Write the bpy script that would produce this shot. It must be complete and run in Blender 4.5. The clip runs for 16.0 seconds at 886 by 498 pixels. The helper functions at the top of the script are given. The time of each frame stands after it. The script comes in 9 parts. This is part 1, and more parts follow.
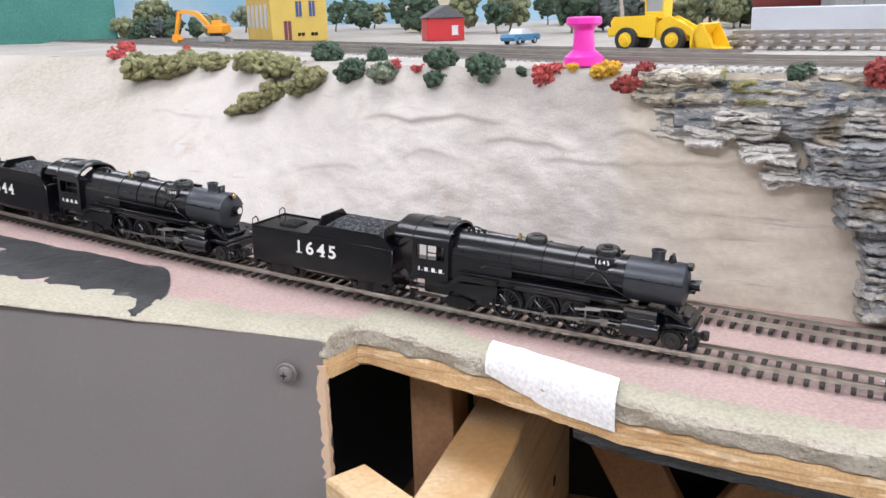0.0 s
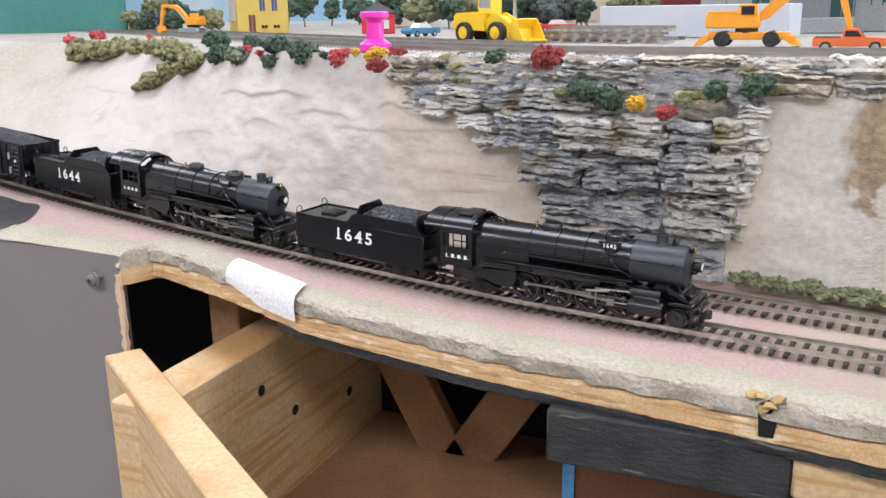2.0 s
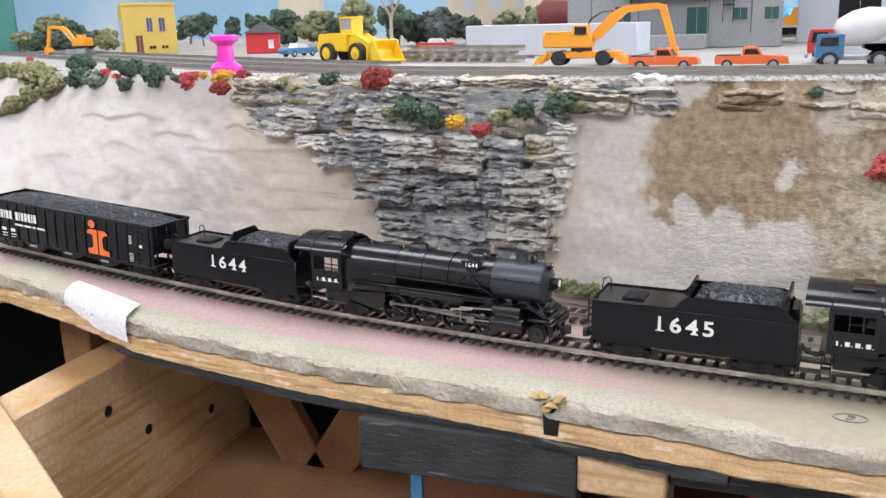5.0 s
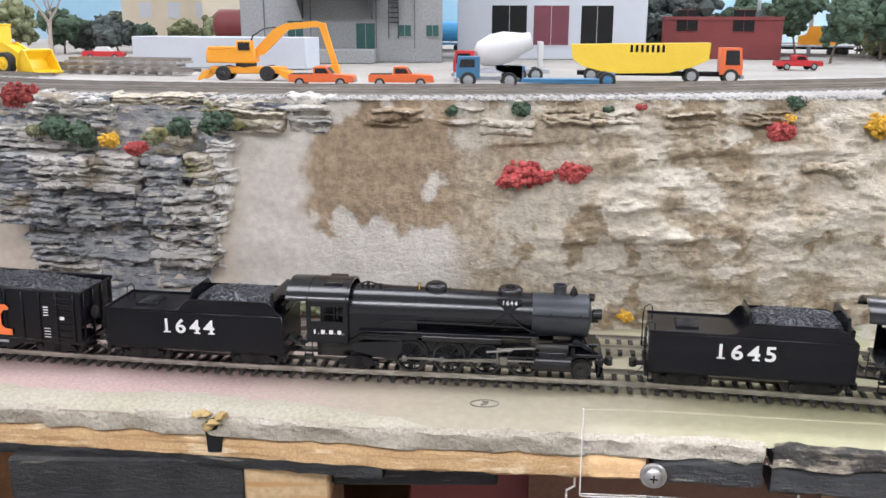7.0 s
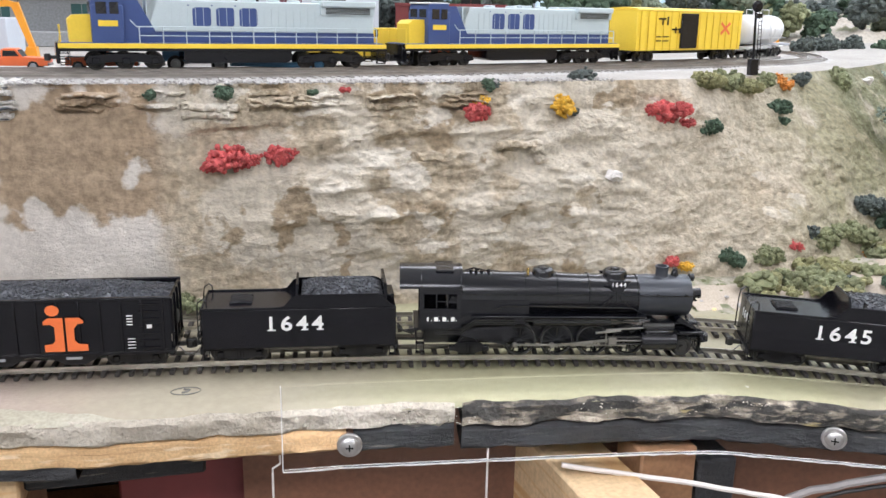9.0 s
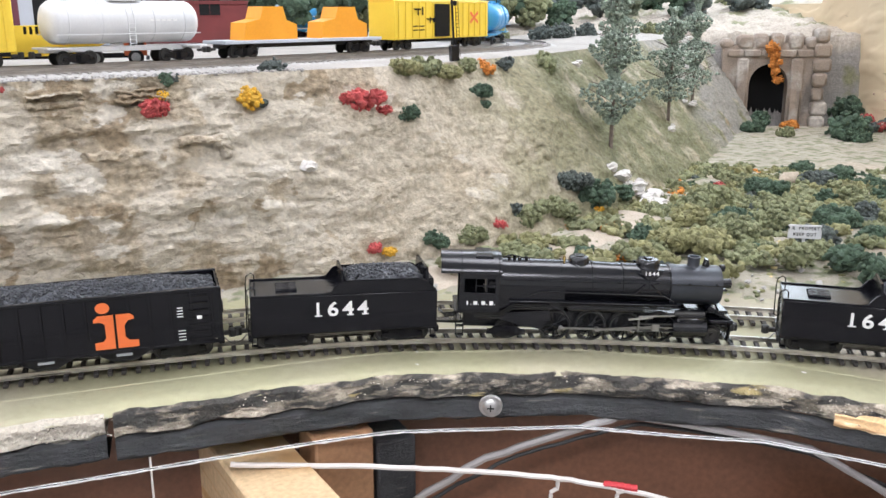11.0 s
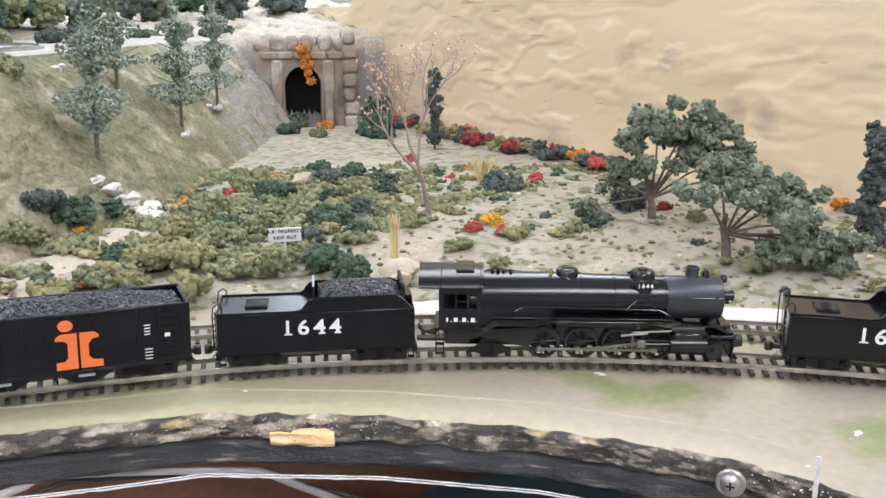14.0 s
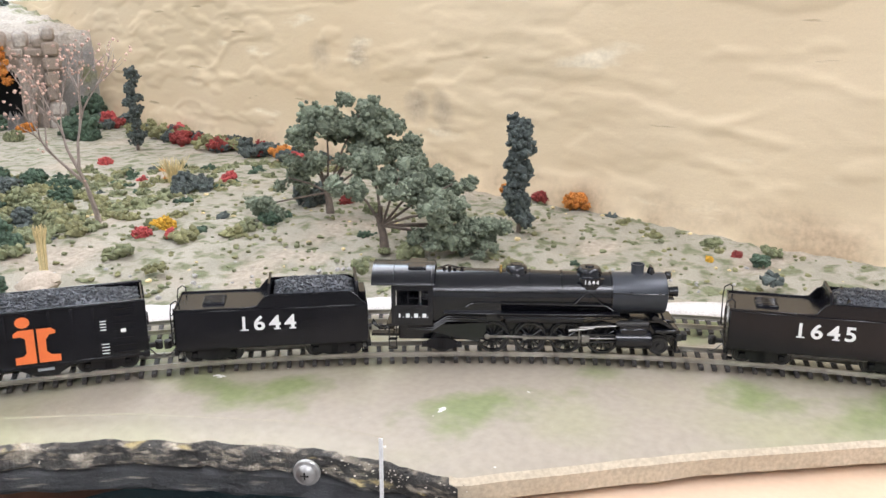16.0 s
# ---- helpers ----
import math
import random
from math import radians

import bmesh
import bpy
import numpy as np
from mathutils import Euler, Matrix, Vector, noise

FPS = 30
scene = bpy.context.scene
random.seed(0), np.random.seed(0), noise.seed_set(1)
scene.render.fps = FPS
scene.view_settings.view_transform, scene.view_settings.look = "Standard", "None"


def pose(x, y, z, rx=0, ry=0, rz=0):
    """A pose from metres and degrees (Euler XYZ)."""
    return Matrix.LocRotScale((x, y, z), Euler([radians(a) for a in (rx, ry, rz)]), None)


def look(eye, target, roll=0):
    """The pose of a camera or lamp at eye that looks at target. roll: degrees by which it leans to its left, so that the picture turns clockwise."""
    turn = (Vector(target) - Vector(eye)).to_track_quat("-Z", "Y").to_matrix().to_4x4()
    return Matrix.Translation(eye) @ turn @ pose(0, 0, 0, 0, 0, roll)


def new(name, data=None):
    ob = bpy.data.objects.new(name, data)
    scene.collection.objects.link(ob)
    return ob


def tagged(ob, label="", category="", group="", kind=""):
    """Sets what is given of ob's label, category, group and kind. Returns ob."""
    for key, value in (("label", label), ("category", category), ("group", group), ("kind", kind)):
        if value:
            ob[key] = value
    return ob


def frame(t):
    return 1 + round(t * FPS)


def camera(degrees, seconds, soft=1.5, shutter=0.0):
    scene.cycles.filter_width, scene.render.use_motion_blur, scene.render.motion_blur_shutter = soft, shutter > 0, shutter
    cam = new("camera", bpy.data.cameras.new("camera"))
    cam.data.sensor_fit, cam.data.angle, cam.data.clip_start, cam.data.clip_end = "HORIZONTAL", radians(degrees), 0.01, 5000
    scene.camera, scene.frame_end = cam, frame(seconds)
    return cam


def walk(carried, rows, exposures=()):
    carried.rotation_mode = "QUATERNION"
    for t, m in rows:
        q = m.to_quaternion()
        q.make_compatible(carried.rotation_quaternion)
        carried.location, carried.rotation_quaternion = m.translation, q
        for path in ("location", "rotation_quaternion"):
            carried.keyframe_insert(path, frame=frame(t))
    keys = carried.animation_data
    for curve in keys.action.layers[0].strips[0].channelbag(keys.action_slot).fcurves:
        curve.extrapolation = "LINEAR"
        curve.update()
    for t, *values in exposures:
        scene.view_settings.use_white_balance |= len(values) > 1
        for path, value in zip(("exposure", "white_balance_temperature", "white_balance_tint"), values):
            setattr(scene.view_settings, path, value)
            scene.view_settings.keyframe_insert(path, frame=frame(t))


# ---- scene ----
cam = camera(53.37, 16.0)
PATH = [
    (0, (-0.3602, -0.0232, 0.1848), (-0.6678, 0.8914, -0.0776), -1.61),
    (0.5, (-0.3344, -0.0486, 0.1832), (-0.7105, 0.8410, -0.0758), -1.03),
    (1, (-0.2591, -0.0589, 0.1883), (-0.6288, 0.8314, -0.0775), -0.16),
    (1.5, (-0.1323, -0.0709, 0.1817), (-0.5023, 0.8203, -0.0808), -0.07),
    (2, (-0.1049, -0.0826, 0.1785), (-0.4918, 0.8013, -0.0845), -1.01),
    (2.5, (-0.0926, -0.0819, 0.1804), (-0.4821, 0.8021, -0.0782), -1.34),
    (3, (-0.0805, -0.0814, 0.1840), (-0.4686, 0.8041, -0.0712), -1.41),
    (5.5, (-0.0104, -0.0752, 0.1834), (-0.2674, 0.8589, -0.0645), -1.64),
    (6, (0.0057, -0.0801, 0.1893), (-0.0627, 0.8853, -0.0625), 0.13),
    (6.5, (-0.0010, -0.0820, 0.1931), (-0.0229, 0.8866, -0.0545), 0.07),
    (7, (-0.0010, -0.0852, 0.1919), (0.0006, 0.8839, -0.0548), 0.25),
    (7.5, (0.0071, -0.0858, 0.1913), (0.0264, 0.8824, -0.0581), 0.12),
    (8, (0.0221, -0.0890, 0.1908), (0.0838, 0.8765, -0.0622), -0.03),
    (8.5, (0.0291, -0.0911, 0.1920), (0.1911, 0.8616, -0.0650), 0.47),
    (9, (0.0387, -0.0981, 0.1912), (0.2920, 0.8340, -0.0675), 1.18),
    (9.5, (0.0464, -0.1121, 0.1945), (0.3469, 0.8050, -0.0672), 0.62),
    (10, (0.0713, -0.1168, 0.1930), (0.4276, 0.7796, -0.0707), 0.31),
    (12.5, (0.1614, -0.1412, 0.1744), (0.7287, 0.6458, -0.0679), -0.38),
    (13, (0.1743, -0.1480, 0.1739), (0.8010, 0.5925, -0.0687), -0.03),
    (13.5, (0.2213, -0.1487, 0.1673), (0.9162, 0.5264, -0.0806), 0.13),
    (14, (0.2362, -0.1469, 0.1768), (1.0069, 0.4388, -0.0741), 0.06),
    (14.5, (0.2159, -0.1586, 0.1809), (1.0615, 0.3084, -0.0776), 1.21),
    (15, (0.2401, -0.1826, 0.1835), (1.1052, 0.2442, -0.0798), 0.86),
    (15.5, (0.2667, -0.2088, 0.1855), (1.1419, 0.1973, -0.0775), 0.33),
    (16, (0.2791, -0.2325, 0.1842), (1.1682, 0.1437, -0.0767), 0.03),
]
walk(cam, [(t, look(eye, target, roll)) for t, eye, target, roll in PATH])

# ---- light: a hall with assumed ceiling lamps and daylight from tall windows ----
world = bpy.data.worlds.new("sky")
scene.world = world
world.use_nodes = True
wn = world.node_tree
sky = wn.nodes.new("ShaderNodeTexSky")
sky.sky_type, sky.sun_disc = "NISHITA", False
sky.sun_elevation, sky.sun_rotation = radians(40), radians(90)
wn.links.new(sky.outputs[0], wn.nodes["Background"].inputs[0])
wn.nodes["Background"].inputs[1].default_value = 0.12
scene.view_settings.exposure = 0.0


def area(name, eye, target, w, h, watts, colour):
    data = bpy.data.lights.new(name, "AREA")
    data.shape, data.size, data.size_y, data.energy, data.color = "RECTANGLE", w, h, watts, colour
    ob = new(name, data)
    ob.matrix_world = look(eye, target)
    return ob


CEIL = 1.55
# assumed overhead lamps, none in view; front row stronger to lift upright faces
for lx in (-2.4, -0.6, 1.2):
    for ly in (-1.3, 0.6, 2.5):
        area("assumed_ceiling_light", (lx, ly, CEIL - 0.06), (lx, ly, 0), 1.2, 0.5, 37.5 if ly < 0 else 18.5, (0.905, 0.91, 1.0))
# extra cool pair, added to give the black roofs and decks a bluish sheen
for ly in (0.7, 2.5):
    area("assumed_ceiling_light", (2.3, ly, CEIL - 0.06), (2.3, ly, 0), 1.2, 0.5, 24, (0.74, 0.86, 1.0))
area("window_light", (3.9, 1.3, 0.9), (0.0, 1.3, 0.1), 5.2, 1.1, 120, (0.8, 0.9, 1.0))


# ---- materials ----
def material(name, a, b=None, rough=0.6, metal=0.0, scale=60.0, fine=600.0, bump=0.15, depth=0.001, spread=0.5, c=None, coat=0.0, island=0.0, gloss=0.5):
    """A surface of colours a to b in patches of 1/scale metres, with grain of 1/fine metres; c: a third colour in rarer stains."""
    m = bpy.data.materials.new(name)
    m.use_nodes = True
    n, ln = m.node_tree.nodes, m.node_tree.links
    p = n["Principled BSDF"]
    p.inputs["Roughness"].default_value, p.inputs["Metallic"].default_value = rough, metal
    p.inputs["Coat Weight"].default_value = coat
    p.inputs["Specular IOR Level"].default_value = gloss
    b = b or tuple(v * 0.8 for v in a)
    tc = n.new("ShaderNodeTexCoord")
    big, small = n.new("ShaderNodeTexNoise"), n.new("ShaderNodeTexNoise")
    big.inputs["Scale"].default_value, small.inputs["Scale"].default_value = scale, fine
    big.inputs["Detail"].default_value, small.inputs["Detail"].default_value = 6, 3
    for tex in (big, small):
        ln.new(tc.outputs["Object"], tex.inputs["Vector"])
    ramp = n.new("ShaderNodeValToRGB")
    ramp.color_ramp.elements[0].position, ramp.color_ramp.elements[1].position = 0.5 - spread * 0.4, 0.5 + spread * 0.4
    ramp.color_ramp.elements[0].color, ramp.color_ramp.elements[1].color = (*a, 1), (*b, 1)
    if c:
        e = ramp.color_ramp.elements.new(min(0.98, 0.5 + spread * 0.75))
        e.color = (*c, 1)
    ln.new(big.outputs[0], ramp.inputs[0])
    mix = n.new("ShaderNodeMix")
    mix.data_type, mix.blend_type = "RGBA", "MULTIPLY"
    mix.inputs["Factor"].default_value = 1.0
    ln.new(ramp.outputs[0], mix.inputs["A"])
    grain = n.new("ShaderNodeMapRange")
    grain.inputs["From Min"].default_value, grain.inputs["From Max"].default_value = 0.3, 0.7
    coarse = 0.2 if bump <= 0.05 else 1.0
    grain.inputs["To Min"].default_value, grain.inputs["To Max"].default_value = 1 - 0.18 * coarse, 1 + 0.12 * coarse
    ln.new(small.outputs[0], grain.inputs["Value"])
    last = grain.outputs[0]
    if island:
        geo = n.new("ShaderNodeNewGeometry")
        vary = n.new("ShaderNodeMapRange")
        vary.inputs["To Min"].default_value, vary.inputs["To Max"].default_value = 1 - island, 1 + island
        ln.new(geo.outputs["Random Per Island"], vary.inputs["Value"])
        times = n.new("ShaderNodeMath")
        times.operation = "MULTIPLY"
        ln.new(last, times.inputs[0])
        ln.new(vary.outputs[0], times.inputs[1])
        last = times.outputs[0]
    ln.new(last, mix.inputs["B"])
    ln.new(mix.outputs["Result"], p.inputs["Base Color"])
    if bump:
        bp = n.new("ShaderNodeBump")
        bp.inputs["Strength"].default_value, bp.inputs["Distance"].default_value = bump, depth
        ln.new(small.outputs[0], bp.inputs["Height"])
        ln.new(bp.outputs[0], p.inputs["Normal"])
    return m


def node_mask(m, axis, lo, hi, wobble=0.05, scale=25.0):
    """A mask from 0 to 1 along an axis of the world between lo and hi, with a ragged edge."""
    n, ln = m.node_tree.nodes, m.node_tree.links
    tc, sep, tex = n.new("ShaderNodeTexCoord"), n.new("ShaderNodeSeparateXYZ"), n.new("ShaderNodeTexNoise")
    tex.inputs["Scale"].default_value, tex.inputs["Detail"].default_value = scale, 8
    ln.new(tc.outputs["Object"], sep.inputs[0])
    ln.new(tc.outputs["Object"], tex.inputs["Vector"])
    add = n.new("ShaderNodeMath")
    add.operation = "MULTIPLY_ADD"
    ln.new(tex.outputs[0], add.inputs[0])
    add.inputs[1].default_value = wobble * 2
    ln.new(sep.outputs[axis], add.inputs[2])
    rng = n.new("ShaderNodeMapRange")
    rng.interpolation_type = "SMOOTHSTEP"
    rng.inputs["From Min"].default_value, rng.inputs["From Max"].default_value = lo + wobble, hi + wobble
    ln.new(add.outputs[0], rng.inputs["Value"])
    return rng.outputs[0]


def noise_mask(m, scale, lo, hi, detail=8):
    n, ln = m.node_tree.nodes, m.node_tree.links
    tc, tex, rng = n.new("ShaderNodeTexCoord"), n.new("ShaderNodeTexNoise"), n.new("ShaderNodeMapRange")
    tex.inputs["Scale"].default_value, tex.inputs["Detail"].default_value = scale, detail
    ln.new(tc.outputs["Object"], tex.inputs["Vector"])
    rng.inputs["From Min"].default_value, rng.inputs["From Max"].default_value = lo, hi
    ln.new(tex.outputs[0], rng.inputs["Value"])
    return rng.outputs[0]


def times(m, x, y):
    node = m.node_tree.nodes.new("ShaderNodeMath")
    node.operation = "MULTIPLY"
    for k, v in enumerate((x, y)):
        if isinstance(v, float):
            node.inputs[k].default_value = v
        else:
            m.node_tree.links.new(v, node.inputs[k])
    return node.outputs[0]


def layer(m, colour, mask, grain=0.25):
    """Lays a colour over what the material shows so far, where the mask is 1."""
    n, ln = m.node_tree.nodes, m.node_tree.links
    p = n["Principled BSDF"]
    under = p.inputs["Base Color"].links[0].from_socket
    mix = n.new("ShaderNodeMix")
    mix.data_type = "RGBA"
    ln.new(mask, mix.inputs["Factor"])
    ln.new(under, mix.inputs["A"])
    tint = n.new("ShaderNodeTexNoise")
    tint.inputs["Scale"].default_value, tint.inputs["Detail"].default_value = 220, 6
    tc = n.new("ShaderNodeTexCoord")
    ln.new(tc.outputs["Object"], tint.inputs["Vector"])
    ramp = n.new("ShaderNodeValToRGB")
    ramp.color_ramp.elements[0].position, ramp.color_ramp.elements[1].position = 0.3, 0.7
    ramp.color_ramp.elements[0].color = (*[v * (1 - grain) for v in colour], 1)
    ramp.color_ramp.elements[1].color = (*[min(1, v * (1 + 0.8 * grain)) for v in colour], 1)
    ln.new(tint.outputs[0], ramp.inputs[0])
    ln.new(ramp.outputs[0], mix.inputs["B"])
    ln.new(mix.outputs["Result"], p.inputs["Base Color"])
    return m


def strata(m, scale, lo, hi):
    """A mask of thin streaks: noise drawn out by the three scales."""
    n, ln = m.node_tree.nodes, m.node_tree.links
    tc, mp, tex, rng = n.new("ShaderNodeTexCoord"), n.new("ShaderNodeMapping"), n.new("ShaderNodeTexNoise"), n.new("ShaderNodeMapRange")
    mp.inputs["Scale"].default_value = scale
    tex.inputs["Scale"].default_value, tex.inputs["Detail"].default_value = 1.0, 6
    ln.new(tc.outputs["Object"], mp.inputs["Vector"])
    ln.new(mp.outputs[0], tex.inputs["Vector"])
    rng.inputs["From Min"].default_value, rng.inputs["From Max"].default_value = lo, hi
    ln.new(tex.outputs[0], rng.inputs["Value"])
    return rng.outputs[0]


def blot(m, centre, size, soft=0.5):
    """A round mask with a ragged edge about a point."""
    n, ln = m.node_tree.nodes, m.node_tree.links
    tc, dist, tex, add, rng = n.new("ShaderNodeTexCoord"), n.new("ShaderNodeVectorMath"), n.new("ShaderNodeTexNoise"), n.new("ShaderNodeMath"), n.new("ShaderNodeMapRange")
    dist.operation, add.operation = "DISTANCE", "MULTIPLY_ADD"
    dist.inputs[1].default_value = centre
    tex.inputs["Scale"].default_value, tex.inputs["Detail"].default_value = 35, 8
    ln.new(tc.outputs["Object"], dist.inputs[0])
    ln.new(tc.outputs["Object"], tex.inputs["Vector"])
    ln.new(tex.outputs[0], add.inputs[0])
    add.inputs[1].default_value = size * 1.4
    ln.new(dist.outputs["Value"], add.inputs[2])
    rng.inputs["From Min"].default_value, rng.inputs["From Max"].default_value = size * 1.7, size * (1.7 - soft)
    ln.new(add.outputs[0], rng.inputs["Value"])
    return rng.outputs[0]


def relief(m, scale, strength, depth, stretch=(1, 1, 1), mask=None):
    """Adds coarser lumps to the surface under its fine grain."""
    n, ln = m.node_tree.nodes, m.node_tree.links
    p = n["Principled BSDF"]
    tc, mp, tex, bp = n.new("ShaderNodeTexCoord"), n.new("ShaderNodeMapping"), n.new("ShaderNodeTexNoise"), n.new("ShaderNodeBump")
    mp.inputs["Scale"].default_value = stretch
    tex.inputs["Scale"].default_value, tex.inputs["Detail"].default_value, tex.inputs["Roughness"].default_value = scale, 9, 0.62
    bp.inputs["Strength"].default_value, bp.inputs["Distance"].default_value = strength, depth
    ln.new(tc.outputs["Object"], mp.inputs["Vector"])
    ln.new(mp.outputs[0], tex.inputs["Vector"])
    ln.new(tex.outputs[0], bp.inputs["Height"])
    if mask:
        ln.new(times(m, mask, float(strength)), bp.inputs["Strength"])
    if p.inputs["Normal"].links:
        ln.new(p.inputs["Normal"].links[0].from_socket, bp.inputs["Normal"])
    ln.new(bp.outputs[0], p.inputs["Normal"])
    return m


BLACK = material("black_engine_paint", (0.004, 0.0045, 0.0065), (0.007, 0.0075, 0.0105), 0.21, 0.0, 80, 900, 0.02, 0.0003, gloss=0.6)
BLACK_SATIN = material("black_tender_paint", (0.005, 0.005, 0.007), (0.0085, 0.0085, 0.011), 0.21, 0.0, 60, 700, 0.02, 0.0003, gloss=0.34)
SMOKEBOX = material("graphite_smokebox", (0.036, 0.04, 0.048), (0.05, 0.055, 0.065), 0.4, 0.3, 80, 900, 0.03, 0.0003)
STEEL = material("oiled_steel", (0.34, 0.33, 0.31), (0.24, 0.23, 0.21), 0.36, 0.9, 200, 900, 0.03, 0.0003)
DULL_STEEL = material("blackened_steel", (0.035, 0.034, 0.033), (0.06, 0.058, 0.055), 0.5, 0.5, 200, 900, 0.05, 0.0003)
RAIL = material("nickel_silver_rail", (0.62, 0.6, 0.55), (0.42, 0.4, 0.36), 0.28, 1.0, 60, 900, 0.02, 0.0002)
RAIL_BROWN = material("weathered_rail", (0.28, 0.26, 0.24), (0.4, 0.37, 0.34), 0.4, 0.8, 60, 900, 0.02, 0.0002)
TIE_BROWN = material("dark_brown_plastic_tie", (0.022, 0.0185, 0.016), (0.036, 0.03, 0.026), 0.6, 0, 90, 800, 0.1, 0.0004)
TIE_GREY = material("weathered_grey_tie", (0.3, 0.285, 0.265), (0.42, 0.4, 0.375), 0.8, 0, 90, 800, 0.1, 0.0004)
COAL = material("coal", (0.02, 0.021, 0.024), (0.06, 0.065, 0.075), 0.32, 0, 500, 2500, 0.3, 0.0004, island=0.5)
WHITE_INK = material("white_lettering", (0.82, 0.82, 0.8), (0.75, 0.75, 0.73), 0.5, 0, 100, 900, 0)
ORANGE_INK = material("orange_emblem", (0.83, 0.19, 0.05), (0.78, 0.16, 0.04), 0.5, 0, 100, 900, 0)
BRASS = material("polished_brass", (0.8, 0.58, 0.22), (0.7, 0.5, 0.18), 0.25, 1.0, 100, 900, 0)
GLASS_DARK = material("cab_dark", (0.01, 0.01, 0.012), (0.015, 0.015, 0.018), 0.2, 0, 100, 900, 0)
LENS = material("lamp_lens", (0.85, 0.85, 0.8), (0.8, 0.8, 0.75), 0.1, 0, 100, 900, 0)
PINE = material("pine_lumber", (0.64, 0.47, 0.28), (0.55, 0.375, 0.2), 0.6, 0, 18, 300, 0.1, 0.0005)
layer(PINE, (0.5, 0.29, 0.12), strata(PINE, (9, 9, 190), 0.5, 0.62), 0.1)
PALEPLY = material("pale_plywood", (0.68, 0.5, 0.36), (0.62, 0.44, 0.3), 0.7, 0, 14, 300, 0.05, 0.0004)
OLDWOOD = material("old_brown_wood", (0.36, 0.2, 0.1), (0.24, 0.12, 0.06), 0.7, 0, 20, 300, 0.15, 0.0006)
PLY = material("raw_plywood_edge", (0.68, 0.46, 0.24), (0.56, 0.35, 0.17), 0.8, 0, 60, 700, 0.4, 0.001)
layer(PLY, (0.44, 0.26, 0.12), strata(PLY, (14, 14, 420), 0.54, 0.62), 0.2)
layer(PLY, (0.78, 0.6, 0.38), strata(PLY, (40, 40, 300), 0.56, 0.64), 0.2)
BLACKWOOD = material("black_painted_wood", (0.014, 0.0145, 0.016), (0.034, 0.035, 0.037), 0.6, 0, 60, 500, 0.5, 0.001)
layer(BLACKWOOD, (0.16, 0.145, 0.12), strata(BLACKWOOD, (30, 30, 330), 0.63, 0.7), 0.3)
relief(BLACKWOOD, 130, 0.6, 0.003, (1, 1, 3))
FASCIA = material("grey_brown_fascia", (0.215, 0.195, 0.19), (0.195, 0.178, 0.172), 0.7, 0, 8, 500, 0.05, 0.0003)
HARDBOARD = material("brown_hardboard", (0.2, 0.085, 0.045), (0.13, 0.055, 0.03), 0.55, 0, 6, 300, 0.06, 0.0004)
TEAL = material("teal_cloth", (0.007, 0.028, 0.034), (0.005, 0.02, 0.026), 0.9, 0, 30, 900, 0.2, 0.0005)
# near-black that stands in for shade inside the bench, holes and openings
DARK = material("shade_and_opening_black", (0.004, 0.004, 0.0045), (0.007, 0.007, 0.007), 0.9, 0, 30, 300, 0.1, 0.0005)
PLASTER = material("white_patching_plaster", (0.84, 0.84, 0.85), (0.78, 0.78, 0.79), 0.7, 0, 40, 500, 0.2, 0.0006)
SCREWMET = material("zinc_screw", (0.55, 0.54, 0.53), (0.42, 0.41, 0.4), 0.35, 0.9, 300, 1500, 0.05, 0.0002)
GREYPAINT = material("painted_screw", (0.2, 0.18, 0.17), (0.16, 0.145, 0.14), 0.6, 0.1, 300, 1500, 0.1, 0.0002)
MAGENTA = material("magenta_plastic", (0.85, 0.03, 0.45), (0.8, 0.025, 0.42), 0.35, 0, 60, 600, 0, coat=0.3)
YELLOW = material("yellow_plastic", (0.85, 0.55, 0.02), (0.8, 0.5, 0.02), 0.4, 0, 40, 600, 0.03, 0.0003)
LEMON = material("lemon_car_paint", (0.86, 0.61, 0.06), (0.8, 0.56, 0.05), 0.42, 0, 40, 600, 0.03, 0.0003)
ORANGE = material("orange_plastic", (0.85, 0.36, 0.03), (0.8, 0.32, 0.02), 0.4, 0, 40, 600, 0.03, 0.0003)
SALMON = material("orange_red_plastic", (0.8, 0.17, 0.05), (0.74, 0.15, 0.045), 0.4, 0, 40, 600, 0.03, 0.0003)
RED = material("red_paint", (0.55, 0.03, 0.035), (0.47, 0.025, 0.03), 0.45, 0, 40, 600, 0.03, 0.0003)
BOXRED = material("boxcar_red", (0.2, 0.035, 0.035), (0.16, 0.03, 0.03), 0.6, 0, 40, 600, 0.03, 0.0003)
TRUCKBLUE = material("truck_blue_plastic", (0.05, 0.19, 0.34), (0.045, 0.16, 0.3), 0.45, 0, 40, 600, 0.03, 0.0003)
TANKBLUE = material("tank_car_blue", (0.05, 0.31, 0.6), (0.045, 0.28, 0.54), 0.36, 0, 40, 600, 0.03, 0.0003)
NAVY = material("locomotive_navy", (0.04, 0.075, 0.22), (0.035, 0.065, 0.19), 0.42, 0, 40, 600, 0.03, 0.0003)
LOCOGREY = material("locomotive_grey", (0.5, 0.58, 0.6), (0.46, 0.54, 0.56), 0.45, 0, 40, 600, 0.03, 0.0003)
WHITE = material("white_plastic", (0.66, 0.66, 0.66), (0.58, 0.59, 0.6), 0.4, 0, 40, 600, 0.03, 0.0003)
PALEBOARD = material("pale_grey_board", (0.52, 0.55, 0.6), (0.46, 0.49, 0.54), 0.6, 0, 20, 500, 0.05, 0.0003)
